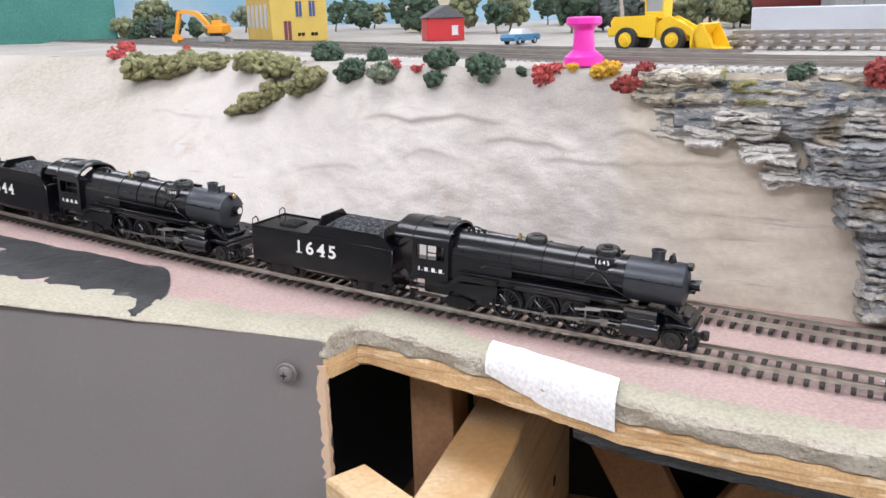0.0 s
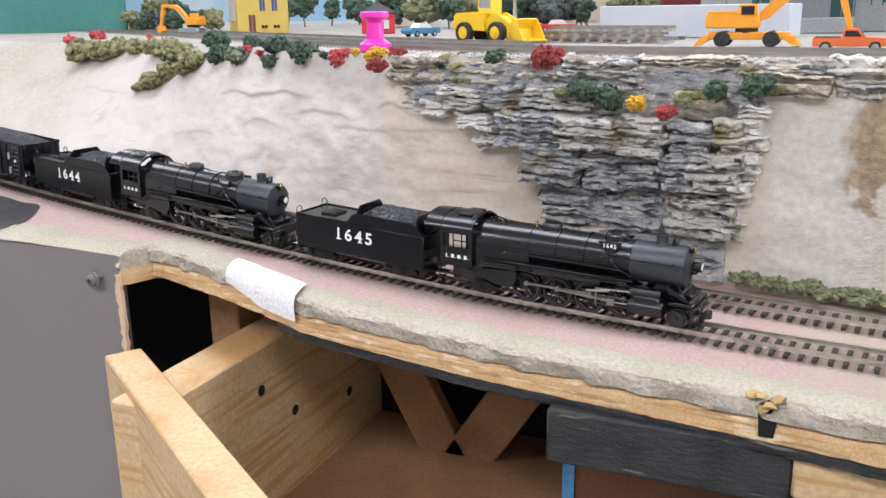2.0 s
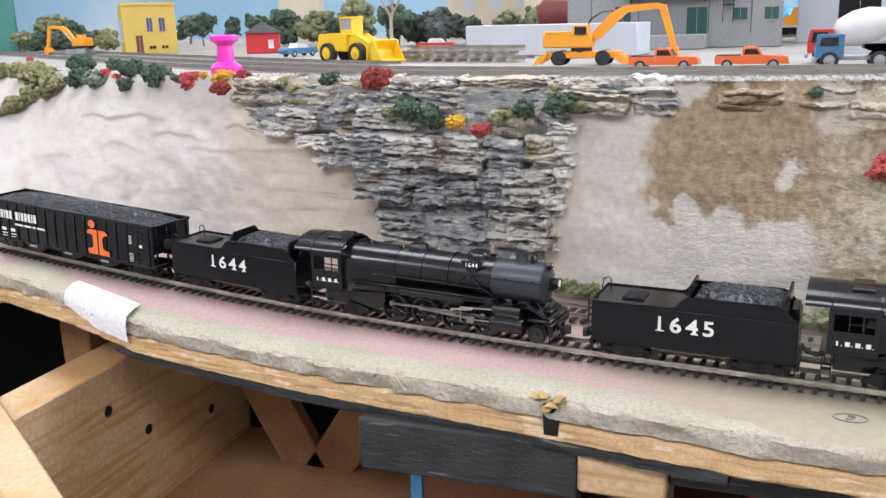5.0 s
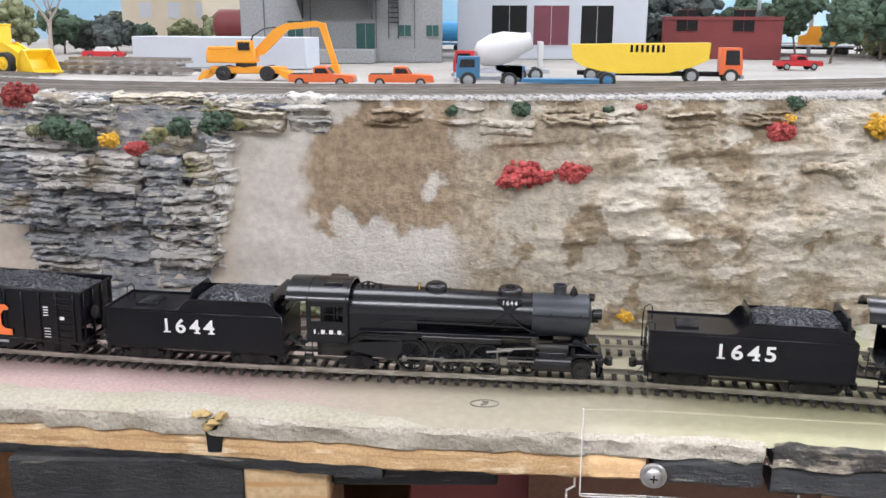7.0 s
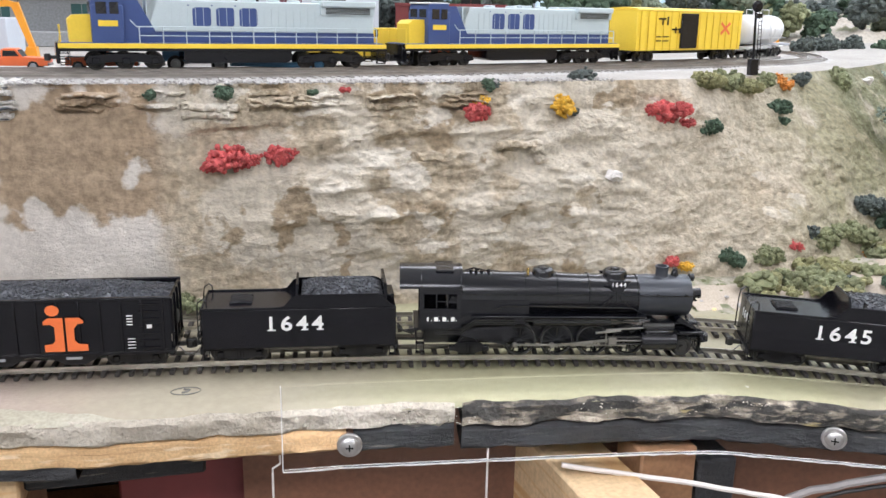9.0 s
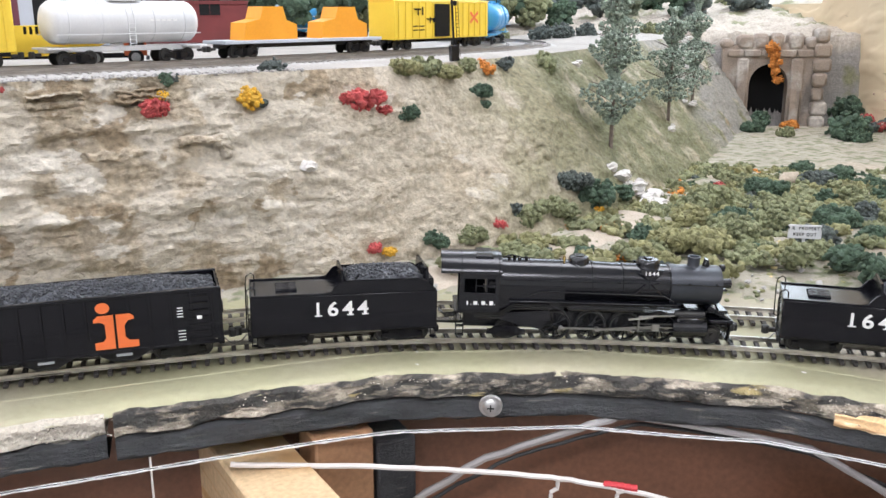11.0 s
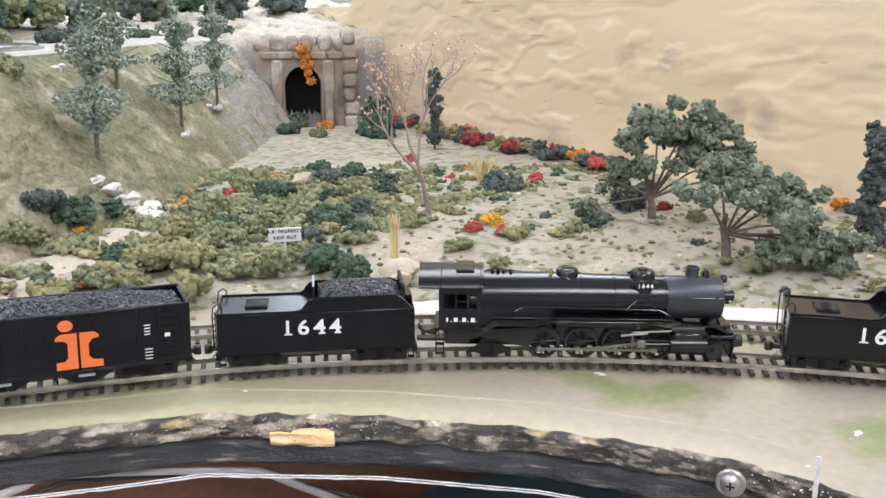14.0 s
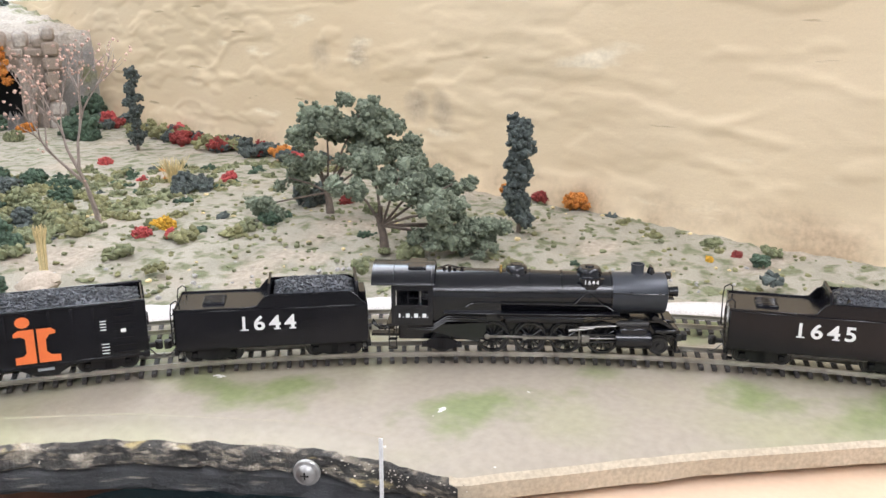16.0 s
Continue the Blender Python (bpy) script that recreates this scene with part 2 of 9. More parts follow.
TYRE = material("black_tyre", (0.02, 0.02, 0.021), (0.03, 0.03, 0.03), 0.75, 0, 100, 900, 0.1, 0.0003)
GREYRIM = material("grey_rim", (0.4, 0.42, 0.44), (0.33, 0.35, 0.37), 0.4, 0.3, 100, 900, 0)
CONCRETE = material("grey_concrete_wall", (0.31, 0.32, 0.325), (0.25, 0.26, 0.265), 0.8, 0, 12, 400, 0.08, 0.0004)
GREENPAINT = material("dark_green_paint", (0.02, 0.085, 0.08), (0.016, 0.07, 0.065), 0.5, 0, 40, 600, 0.03, 0.0003)
OCHRE = material("ochre_house_wall", (0.6, 0.43, 0.1), (0.52, 0.37, 0.08), 0.7, 0, 30, 400, 0.05, 0.0003)
GREYROOF = material("dark_shingle_roof", (0.09, 0.09, 0.1), (0.13, 0.13, 0.14), 0.8, 0, 60, 400, 0.2, 0.0005)
CREAM = material("cream_tower", (0.62, 0.55, 0.43), (0.55, 0.48, 0.37), 0.7, 0, 20, 400, 0.05, 0.0003)
MAROON = material("maroon_door", (0.16, 0.04, 0.06), (0.13, 0.035, 0.05), 0.6, 0, 40, 600, 0)
BALLAST = material("grey_white_ballast", (0.36, 0.345, 0.33), (0.5, 0.485, 0.465), 0.9, 0, 60, 900, 0.6, 0.002, c=(0.36, 0.33, 0.3))
DECK = material("upper_deck_dirt", (0.33, 0.31, 0.28), (0.42, 0.395, 0.365), 0.9, 0, 12, 700, 0.5, 0.0015, c=(0.4, 0.38, 0.3))
WALLPLASTER = material("yellow_tan_plaster", (0.72, 0.57, 0.37), (0.76, 0.63, 0.44), 0.85, 0, 4, 900, 0.05, 0.0005, 0.8, c=(0.64, 0.5, 0.315))
relief(WALLPLASTER, 12, 0.16, 0.006, (1, 1, 2.0))
relief(WALLPLASTER, 90, 0.12, 0.002)
STONE = material("portal_stone", (0.36, 0.29, 0.23), (0.28, 0.23, 0.19), 0.85, 0, 40, 500, 0.3, 0.001)
relief(STONE, 60, 0.7, 0.006)
layer(STONE, (0.5, 0.46, 0.41), noise_mask(STONE, 18, 0.52, 0.64, 10))
layer(STONE, (0.16, 0.14, 0.12), strata(STONE, (25, 25, 8), 0.58, 0.68))
SHALE = material("layered_shale", (0.52, 0.505, 0.48), (0.7, 0.66, 0.6), 0.85, 0, 110, 700, 0.6, 0.0015, 0.45, c=(0.66, 0.61, 0.54))
SHALE_DARK = material("dark_shale", (0.25, 0.265, 0.29), (0.5, 0.495, 0.485), 0.85, 0, 110, 700, 0.6, 0.0015, 0.5, c=(0.6, 0.57, 0.52))
SHALE_TAN = material("tan_limestone_ledge", (0.64, 0.58, 0.48), (0.5, 0.44, 0.33), 0.85, 0, 110, 700, 0.6, 0.0015, 0.6, c=(0.42, 0.4, 0.35))
for rock in (SHALE, SHALE_DARK, SHALE_TAN):
    layer(rock, (0.1, 0.11, 0.13), strata(rock, (60, 60, 280), 0.57, 0.62), 0.3)
    layer(rock, (0.66, 0.625, 0.57), strata(rock, (70, 70, 330), 0.57, 0.66), 0.2)
    layer(rock, (0.3, 0.255, 0.19), noise_mask(rock, 30, 0.58, 0.66), 0.3)
    relief(rock, 190, 0.9, 0.004, (1, 1, 2.2))
LEAF = {
    "green": material("dark_green_foam", (0.045, 0.078, 0.05), (0.085, 0.13, 0.085), 0.95, 0, 300, 2500, 0.6, 0.001, island=0.35),
    "pine": material("blue_green_foam", (0.12, 0.15, 0.105), (0.23, 0.26, 0.185), 0.95, 0, 300, 2500, 0.6, 0.001, island=0.4),
    "olive": material("olive_foam", (0.18, 0.18, 0.085), (0.29, 0.28, 0.14), 0.95, 0, 300, 2500, 0.6, 0.001, island=0.3),
    "moss": material("moss_foam", (0.145, 0.165, 0.085), (0.25, 0.26, 0.145), 0.95, 0, 300, 2500, 0.6, 0.001, island=0.35),
    "red": material("red_foam", (0.42, 0.06, 0.065), (0.56, 0.12, 0.11), 0.95, 0, 300, 2500, 0.6, 0.001, island=0.3),
    "maroon": material("dark_red_foam", (0.22, 0.035, 0.035), (0.32, 0.06, 0.05), 0.95, 0, 300, 2500, 0.6, 0.001, island=0.3),
    "yellow": material("golden_foam", (0.62, 0.34, 0.03), (0.74, 0.45, 0.06), 0.95, 0, 300, 2500, 0.6, 0.001, island=0.25),
    "rust": material("rust_orange_foam", (0.5, 0.17, 0.03), (0.62, 0.26, 0.06), 0.95, 0, 300, 2500, 0.6, 0.001, island=0.3),
    "dark": material("charcoal_green_foam", (0.06, 0.075, 0.07), (0.115, 0.135, 0.125), 0.95, 0, 300, 2500, 0.6, 0.001, island=0.35),
    "pink": material("dusty_pink_leaf", (0.55, 0.36, 0.29), (0.65, 0.45, 0.37), 0.95, 0, 300, 2500, 0.3, 0.0005, island=0.25),
    "poplar": material("pale_blue_green_foam", (0.2, 0.26, 0.21), (0.33, 0.38, 0.31), 0.95, 0, 300, 2500, 0.6, 0.001, island=0.4),
    "straw": material("straw", (0.72, 0.6, 0.34), (0.62, 0.5, 0.26), 0.9, 0, 300, 1500, 0.3, 0.0005, island=0.25),
}
BARK = material("grey_brown_bark", (0.2, 0.16, 0.13), (0.12, 0.095, 0.08), 0.95, 0, 200, 1200, 0.6, 0.001)
PALEBARK = material("pale_bark", (0.4, 0.33, 0.29), (0.3, 0.25, 0.22), 0.95, 0, 200, 1200, 0.6, 0.001)
WIRE_WHITE = material("white_wire", (0.72, 0.68, 0.64), (0.65, 0.6, 0.56), 0.5, 0, 60, 600, 0)
WIRE_GREY = material("grey_wire", (0.35, 0.32, 0.31), (0.28, 0.26, 0.25), 0.5, 0, 60, 600, 0)
WIRE_BLACK = material("black_wire", (0.015, 0.015, 0.015), (0.02, 0.02, 0.02), 0.5, 0, 60, 600, 0)
TAPE_RED = material("red_tape", (0.6, 0.04, 0.05), (0.5, 0.03, 0.04), 0.5, 0, 60, 600, 0)
TAPE_BLUE = material("blue_masking_tape", (0.1, 0.33, 0.6), (0.08, 0.28, 0.53), 0.7, 0, 60, 600, 0.1)
GRASSTAPE = material("tan_paper_tape", (0.5, 0.42, 0.31), (0.44, 0.37, 0.27), 0.8, 0, 40, 500, 0.1, 0.0004)

# painted board top: pink to the west, pale tan with green in the middle, dirty cream to the east
BOARD = material("painted_board_top", (0.41, 0.295, 0.268), (0.47, 0.345, 0.318), 0.6, 0, 14, 500, 0.2, 0.0008)
layer(BOARD, (0.35, 0.312, 0.232), node_mask(BOARD, 0, -0.16, 0.02, 0.08, 14), 0.08)
layer(BOARD, (0.31, 0.295, 0.18), times(BOARD, node_mask(BOARD, 0, 0.0, 0.2, 0.05, 20), noise_mask(BOARD, 7, 0.3, 0.52, 4)), 0.08)
layer(BOARD, (0.33, 0.285, 0.225), times(BOARD, node_mask(BOARD, 0, 0.5, 0.62, 0.05, 20), noise_mask(BOARD, 9, 0.36, 0.56, 5)), 0.08)
layer(BOARD, (0.2, 0.225, 0.1), times(BOARD, node_mask(BOARD, 0, 0.56, 0.63, 0.03, 30), noise_mask(BOARD, 13, 0.56, 0.66, 6)), 0.12)
layer(BOARD, (0.78, 0.74, 0.7), noise_mask(BOARD, 45, 0.715, 0.73), 0.05)

# the plaster cliff and the hill behind the lower tracks
HILL = material("hillside_plaster", (0.515, 0.475, 0.435), (0.585, 0.55, 0.515), 0.85, 0, 7, 1300, 0.35, 0.0008, 0.9, c=(0.5, 0.43, 0.365))
relief(HILL, 14, 0.35, 0.01, (1, 1, 1.6))
relief(HILL, 110, 0.75, 0.007, (1, 1, 1.5), node_mask(HILL, 0, -0.03, 0.03, 0.02, 30))
layer(HILL, (0.6, 0.53, 0.44), times(HILL, node_mask(HILL, 0, -0.44, -0.42, 0.01, 40), noise_mask(HILL, 5, 0.3, 0.5, 4)), 0.06)
layer(HILL, (0.42, 0.37, 0.33), strata(HILL, (14, 14, 150), 0.66, 0.74), 0.1)
layer(HILL, (0.46, 0.39, 0.32), strata(HILL, (30, 30, 9), 0.62, 0.76), 0.1)
# far west toned darker: its shading and its stains in one colour
layer(HILL, (0.42, 0.385, 0.325), times(HILL, node_mask(HILL, 0, -0.82, -0.95, 0.05, 12), noise_mask(HILL, 6, 0.3, 0.6, 5)), 0.15)
layer(HILL, (0.58, 0.54, 0.485), node_mask(HILL, 0, -0.15, -0.13, 0.02, 40), 0.12)
# brown soil in the bay beside the outcrop, its lower edge ragged
layer(HILL, (0.34, 0.255, 0.17), times(HILL, times(HILL, node_mask(HILL, 0, -0.098, -0.085, 0.02, 45), node_mask(HILL, 2, 0.058, 0.066, 0.03, 60)), noise_mask(HILL, 24, 0.41, 0.45, 14)), 0.3)
# tan hillside: pale cream rock, brown flocked soil between
relief(HILL, 330, 0.7, 0.003, (1, 1, 1.3), node_mask(HILL, 0, -0.11, -0.05, 0.02, 30))
layer(HILL, (0.57, 0.51, 0.41), node_mask(HILL, 0, 0.005, 0.03, 0.015, 40), 0.2)
layer(HILL, (0.46, 0.385, 0.28), times(HILL, node_mask(HILL, 0, 0.0, 0.03, 0.02, 30), noise_mask(HILL, 13, 0.49, 0.525, 14)), 0.35)
layer(HILL, (0.34, 0.265, 0.175), times(HILL, node_mask(HILL, 0, 0.0, 0.03, 0.02, 30), noise_mask(HILL, 27, 0.59, 0.62, 14)), 0.35)
layer(HILL, (0.66, 0.605, 0.51), times(HILL, node_mask(HILL, 0, 0.0, 0.05, 0.02, 30), strata(HILL, (30, 30, 62), 0.575, 0.61)), 0.2)
layer(HILL, (0.52, 0.455, 0.35), times(HILL, node_mask(HILL, 0, 0.3, 0.42, 0.06, 20), noise_mask(HILL, 16, 0.36, 0.52)), 0.3)
layer(HILL, (0.33, 0.3, 0.19), times(HILL, node_mask(HILL, 0, 0.42, 0.6, 0.08, 20), noise_mask(HILL, 22, 0.36, 0.52)), 0.35)
layer(HILL, (0.2, 0.2, 0.11), times(HILL, node_mask(HILL, 0, 0.54, 0.68, 0.06, 20), noise_mask(HILL, 26, 0.36, 0.5)), 0.35)
layer(HILL, (0.3, 0.285, 0.25), times(HILL, node_mask(HILL, 0, 0.95, 1.1, 0.05, 20), noise_mask(HILL, 22, 0.36, 0.5)), 0.3)

MEADOW = material("meadow_ground", (0.33, 0.305, 0.235), (0.46, 0.42, 0.345), 0.95, 0, 26, 900, 0.8, 0.002, c=(0.58, 0.53, 0.44))
layer(MEADOW, (0.19, 0.205, 0.115), noise_mask(MEADOW, 70, 0.5, 0.62, 12))
layer(MEADOW, (0.44, 0.38, 0.3), noise_mask(MEADOW, 11, 0.56, 0.64))

# ---- mesh tools ----


class Mesh:
    """Vertices and faces of one part, gathered piece by piece."""

    def __init__(self):
        self.v, self.f = [], []

    def add(self, verts, faces):
        k = len(self.v)
        self.v += [tuple(v) for v in verts]
        self.f += [tuple(i + k for i in f) for f in faces]
        return self

    def box(self, x0, x1, y0, y1, z0, z1, b=0.0):
        if b <= 0:
            v = [(x, y, z) for z in (z0, z1) for y in (y0, y1) for x in (x0, x1)]
            return self.add(v, [(0, 2, 3, 1), (4, 5, 7, 6), (0, 1, 5, 4), (2, 6, 7, 3), (0, 4, 6, 2), (1, 3, 7, 5)])
        b = min(b, (x1 - x0) * 0.49, (y1 - y0) * 0.49, (z1 - z0) * 0.49)
        bm = bmesh.new()
        for sx in (0, 1):
            for sy in (0, 1):
                for sz in (0, 1):
                    c = [(x0, x1)[sx], (y0, y1)[sy], (z0, z1)[sz]]
                    s = [b if not k else -b for k in (sx, sy, sz)]
                    for k in range(3):
                        bm.verts.new([c[j] + (0 if j == k else s[j]) for j in range(3)])
        bmesh.ops.convex_hull(bm, input=bm.verts)
        bmesh.ops.dissolve_limit(bm, angle_limit=0.02, verts=bm.verts, edges=bm.edges)
        bm.verts.index_update()
        self.add([v.co[:] for v in bm.verts], [[v.index for v in f.verts] for f in bm.faces])
        bm.free()
        return self

    def lathe(self, base, axis, profile, seg=20, caps=True):
        """Rings of (distance along the axis, radius) round a line from base."""
        base, axis = Vector(base), Vector(axis).normalized()
        u = axis.orthogonal().normalized()
        w = axis.cross(u)
        v, f = [], []
        for d, r in profile:
            for k in range(seg):
                a = 2 * math.pi * k / seg
                v.append(base + axis * d + (u * math.cos(a) + w * math.sin(a)) * max(r, 1e-5))
        for j in range(len(profile) - 1):
            for k in range(seg):
                a, b = j * seg + k, j * seg + (k + 1) % seg
                f.append((a, b, b + seg, a + seg))
        if caps:
            f.append(tuple(range(seg))[::-1])
            f.append(tuple(range((len(profile) - 1) * seg, len(profile) * seg)))
        return self.add(v, f)

    def rod(self, a, b, r, seg=8, r2=None):
        a, b = Vector(a), Vector(b)
        return self.lathe(a, b - a, [(0, r), ((b - a).length, r if r2 is None else r2)], seg)

    def tube(self, pts, r, seg=6):
        pts = [Vector(p) for p in pts]
        v, f = [], []
        for i, p in enumerate(pts):
            t = (pts[min(i + 1, len(pts) - 1)] - pts[max(i - 1, 0)]).normalized()
            u = t.cross(Vector((0.13, 0.21, 0.97))).normalized()
            w = t.cross(u)
            rr = r[i] if isinstance(r, (list, tuple)) else r
            v += [p + (u * math.cos(6.2832 * k / seg) + w * math.sin(6.2832 * k / seg)) * rr for k in range(seg)]
        for i in range(len(pts) - 1):
            for k in range(seg):
                a, b = i * seg + k, i * seg + (k + 1) % seg
                f.append((a, b, b + seg, a + seg))
        f += [tuple(range(seg))[::-1], tuple(range((len(pts) - 1) * seg, len(pts) * seg))]
        return self.add(v, f)

    def prism(self, outline, a, b, axis=1):
        """An outline in the other two axes, pulled from a to b along an axis."""
        n = len(outline)

        def at(p, d):
            q = list(p)
            q.insert(axis, d)
            return q
        v = [at(p, a) for p in outline] + [at(p, b) for p in outline]
        f = [tuple(range(n)), tuple(range(2 * n - 1, n - 1, -1))] + [(i, i + n, (i + 1) % n + n, (i + 1) % n) for i in range(n)]
        return self.add(v, f)

    def grid(self, rows, closed=False):
        n, m = len(rows), len(rows[0])
        v = [p for row in rows for p in row]
        f = [(i * m + j, i * m + j + 1, (i + 1) * m + j + 1, (i + 1) * m + j) for i in range(n - 1) for j in range(m - 1)]
        return self.add(v, f)

    def blob(self, c, r, rng, squash=1.0):
        """A small crumb of foam or coal: an uneven twenty-sided lump."""
        t = 1.618
        base = [(-1, t, 0), (1, t, 0), (-1, -t, 0), (1, -t, 0), (0, -1, t), (0, 1, t), (0, -1, -t), (0, 1, -t), (t, 0, -1), (t, 0, 1), (-t, 0, -1), (-t, 0, 1)]
        fc = [(0, 11, 5), (0, 5, 1), (0, 1, 7), (0, 7, 10), (0, 10, 11), (1, 5, 9), (5, 11, 4), (11, 10, 2), (10, 7, 6), (7, 1, 8), (3, 9, 4), (3, 4, 2), (3, 2, 6), (3, 6, 8), (3, 8, 9), (4, 9, 5), (2, 4, 11), (6, 2, 10), (8, 6, 7), (9, 8, 1)]
        a = rng.uniform(0, 6.28)
        ca, sa = math.cos(a), math.sin(a)
        v = []
        for x, y, z in base:
            k = r / 1.9 * rng.uniform(0.65, 1.3)
            v.append((c[0] + (x * ca - y * sa) * k, c[1] + (x * sa + y * ca) * k, c[2] + z * k * squash))
        return self.add(v, fc)

    def data(self, name, smooth=None):
        me = bpy.data.meshes.new(name)
        me.from_pydata(self.v, [], self.f)
        me.validate()
        bm = bmesh.new()
        bm.from_mesh(me)
        bmesh.ops.recalc_face_normals(bm, faces=bm.faces)
        bm.to_mesh(me)
        bm.free()
        if smooth:
            for p in me.polygons:
                p.use_smooth = True
            me.set_sharp_from_angle(angle=radians(smooth))
        return me


def part(name, mesh, mat, parent=None, label="", smooth=38):
    me = mesh.data(name, smooth)
    me.materials.append(mat)
    ob = new(name, me)
    if parent:
        ob.parent = parent
    if label:
        ob["label"] = label
    return ob


def thing(name, m, label, category, group="", kind=""):
    ob = new(name)
    ob.empty_display_size = 0.02
    ob.matrix_world = m
    return tagged(ob, label, category, group, kind)


def solo(name, mesh, mat, label, category, m=None, group="", kind="", smooth=38):
    ob = part(name, mesh, mat, None, "", smooth)
    if m:
        ob.matrix_world = m
    return tagged(ob, label, category, group, kind)


def letters(name, text, size, mat, parent, m, label="", stretch=1.0):
    """Lettering with the built-in font, as a thin mesh, centred, in the plane of m's x and y."""
    cu = bpy.data.curves.new(name, "FONT")
    cu.space_character = 1.3
    cu.body, cu.size, cu.align_x, cu.align_y, cu.extrude, cu.offset = text, size, "CENTER", "CENTER", size * 0.01, size * 0.018
    tmp = bpy.data.objects.new(name, cu)
    me = bpy.data.meshes.new_from_object(tmp)
    bpy.data.objects.remove(tmp)
    me.transform(m @ Matrix.Diagonal((stretch, 1, 1, 1)))
    me.materials.clear()
    me.materials.append(mat)
    ob = new(name, me)
    ob.parent = parent
    if label:
        ob["label"] = label
    return ob


def road_number(number, size, mat, parent, m, label, pitch=0.74):
    """Slab-serif digits: the built-in figures with feet and flags added, set apart at an even pitch."""
    text = str(number)
    made = Mesh()
    for k, ch in enumerate(text):
        cu = bpy.data.curves.new("digit", "FONT")
        cu.body, cu.size, cu.align_x, cu.align_y, cu.offset = ch, size, "CENTER", "CENTER", size * 0.022
        tmp = bpy.data.objects.new("digit", cu)
        me = bpy.data.meshes.new_from_object(tmp)
        bpy.data.objects.remove(tmp)
        xs, ys = [v.co.x for v in me.vertices], [v.co.y for v in me.vertices]
        mid, low, high = (min(xs) + max(xs)) / 2, min(ys), max(ys)
        wide = 1.0 if ch == "1" else 1.12
        at = (k - (len(text) - 1) / 2) * pitch * size
        made.add([((v.co.x - mid) * wide + at, v.co.y, 0.0) for v in me.vertices], [tuple(p.vertices) for p in me.polygons])
        bar = size * 0.035
        if ch == "1":
            stem = max(xs) - mid - size * 0.05
            made.box(at + stem - size * 0.19, at + stem + size * 0.19, low, low + 2 * bar, -0.00002, 0.00002)
        if ch == "4":
            stem = (max(xs) - mid) * wide - size * 0.17
            made.box(at + stem - size * 0.16, at + stem + size * 0.17, low, low + 2 * bar, -0.00002, 0.00002)
    made.v = [m @ Vector(v) for v in made.v]
    return part("number_lettering", made, mat, parent, label, None)


# ---- the lines of the tracks ----
TIE_LINE = [(-1.5, .68), (-1.3, .62), (-1.1, .562), (-.918, .513), (-.79, .486), (-.68, .464), (-.56, .444), (-.45, .427), (-.34, .413), (-.265, .403), (-.17, .387),
            (-.09, .376), (.005, .367), (.13, .352), (.235, .331), (.335, .306), (.412, .276), (.466, .246), (.52, .206), (.578, .147), (.642, .070), (.7, -.03), (.742, -.135), (.762, -.22), (.772, -.29), (.775, -.42), (.775, -.75)]
UPPER_LINE = [(-2.2, 1.8), (-1.6, 1.4), (-1.2, 1.14), (-.867, .905), (-.64, .745), (-.488, .65), (-.309, .562), (-.1, .53), (.05, .54), (.18, .570), (.35, .625), (.5, .685), (.65, .755),
              (.77, .85), (.84, .97), (.85, 1.1), (.80, 1.25), (.68, 1.38), (.5, 1.45), (.2, 1.5), (-.05, 1.62), (-.15, 1.85), (0, 2.1), (.35, 2.25), (.8, 2.35), (1.3, 2.4), (1.8, 2.45), (2.6, 2.5), (3.2, 2.5)]
STEP = 0.004


def resample(q):
    d = np.r_[0, np.cumsum(np.hypot(*np.diff(q, axis=0).T))]
    u = np.arange(0, d[-1], STEP)
    return np.stack([np.interp(u, d, q[:, k]) for k in (0, 1)], 1)


def eased(points, sig=0.04):
    """A smooth line near the given points, with a point every STEP metres."""
    q = resample(np.array(points, float))
    m = int(3 * sig / STEP)
    w = np.exp(-0.5 * (np.arange(-m, m + 1) * STEP / sig) ** 2)
    w /= w.sum()
    a = np.r_[2 * q[0] - q[m:0:-1], q, 2 * q[-1] - q[-2:-m - 2:-1]]
    return resample(np.stack([np.convolve(a[:, k], w, "valid") for k in (0, 1)], 1))


def normals(q):
    t = np.gradient(q, axis=0)
    t /= np.hypot(*t.T)[:, None]
    return np.stack([-t[:, 1], t[:, 0]], 1)


def beside(q, o):
    o = np.broadcast_to(np.asarray(o, float), (len(q),))
    return q + normals(q) * o[:, None]


def grade(x):
    """The height of the lower tracks: they come down from the west and dip a little in the east."""
    u = np.maximum(0, -0.25 - np.asarray(x, float))
    w = np.clip((np.asarray(x, float) - 0.25) / 0.25, 0, 1)
    return 0.06 * u * u / (u + 0.1) - 0.008 * w * w * (3 - 2 * w)


LOWER = beside(eased(TIE_LINE), 0.015)
ease_west = np.clip((-0.05 - LOWER[:, 0]) / 0.4, 0, 1)
LOWER_BACK = resample(beside(LOWER, 0.057 + 0.012 * ease_west))
UPPER = eased(UPPER_LINE)
UPPER_BACK = resample(beside(UPPER, 0.055))
DECK_Z = 0.144
RAIL_H = 0.0042


def on_line(q, s, height):
    """The place and heading on a line, s metres along it."""
    i = min(max(s / STEP, 0), len(q) - 2.001)
    k = int(i)
    p = q[k] + (q[k + 1] - q[k]) * (i - k)
    return Vector((p[0], p[1], height(p[0])))


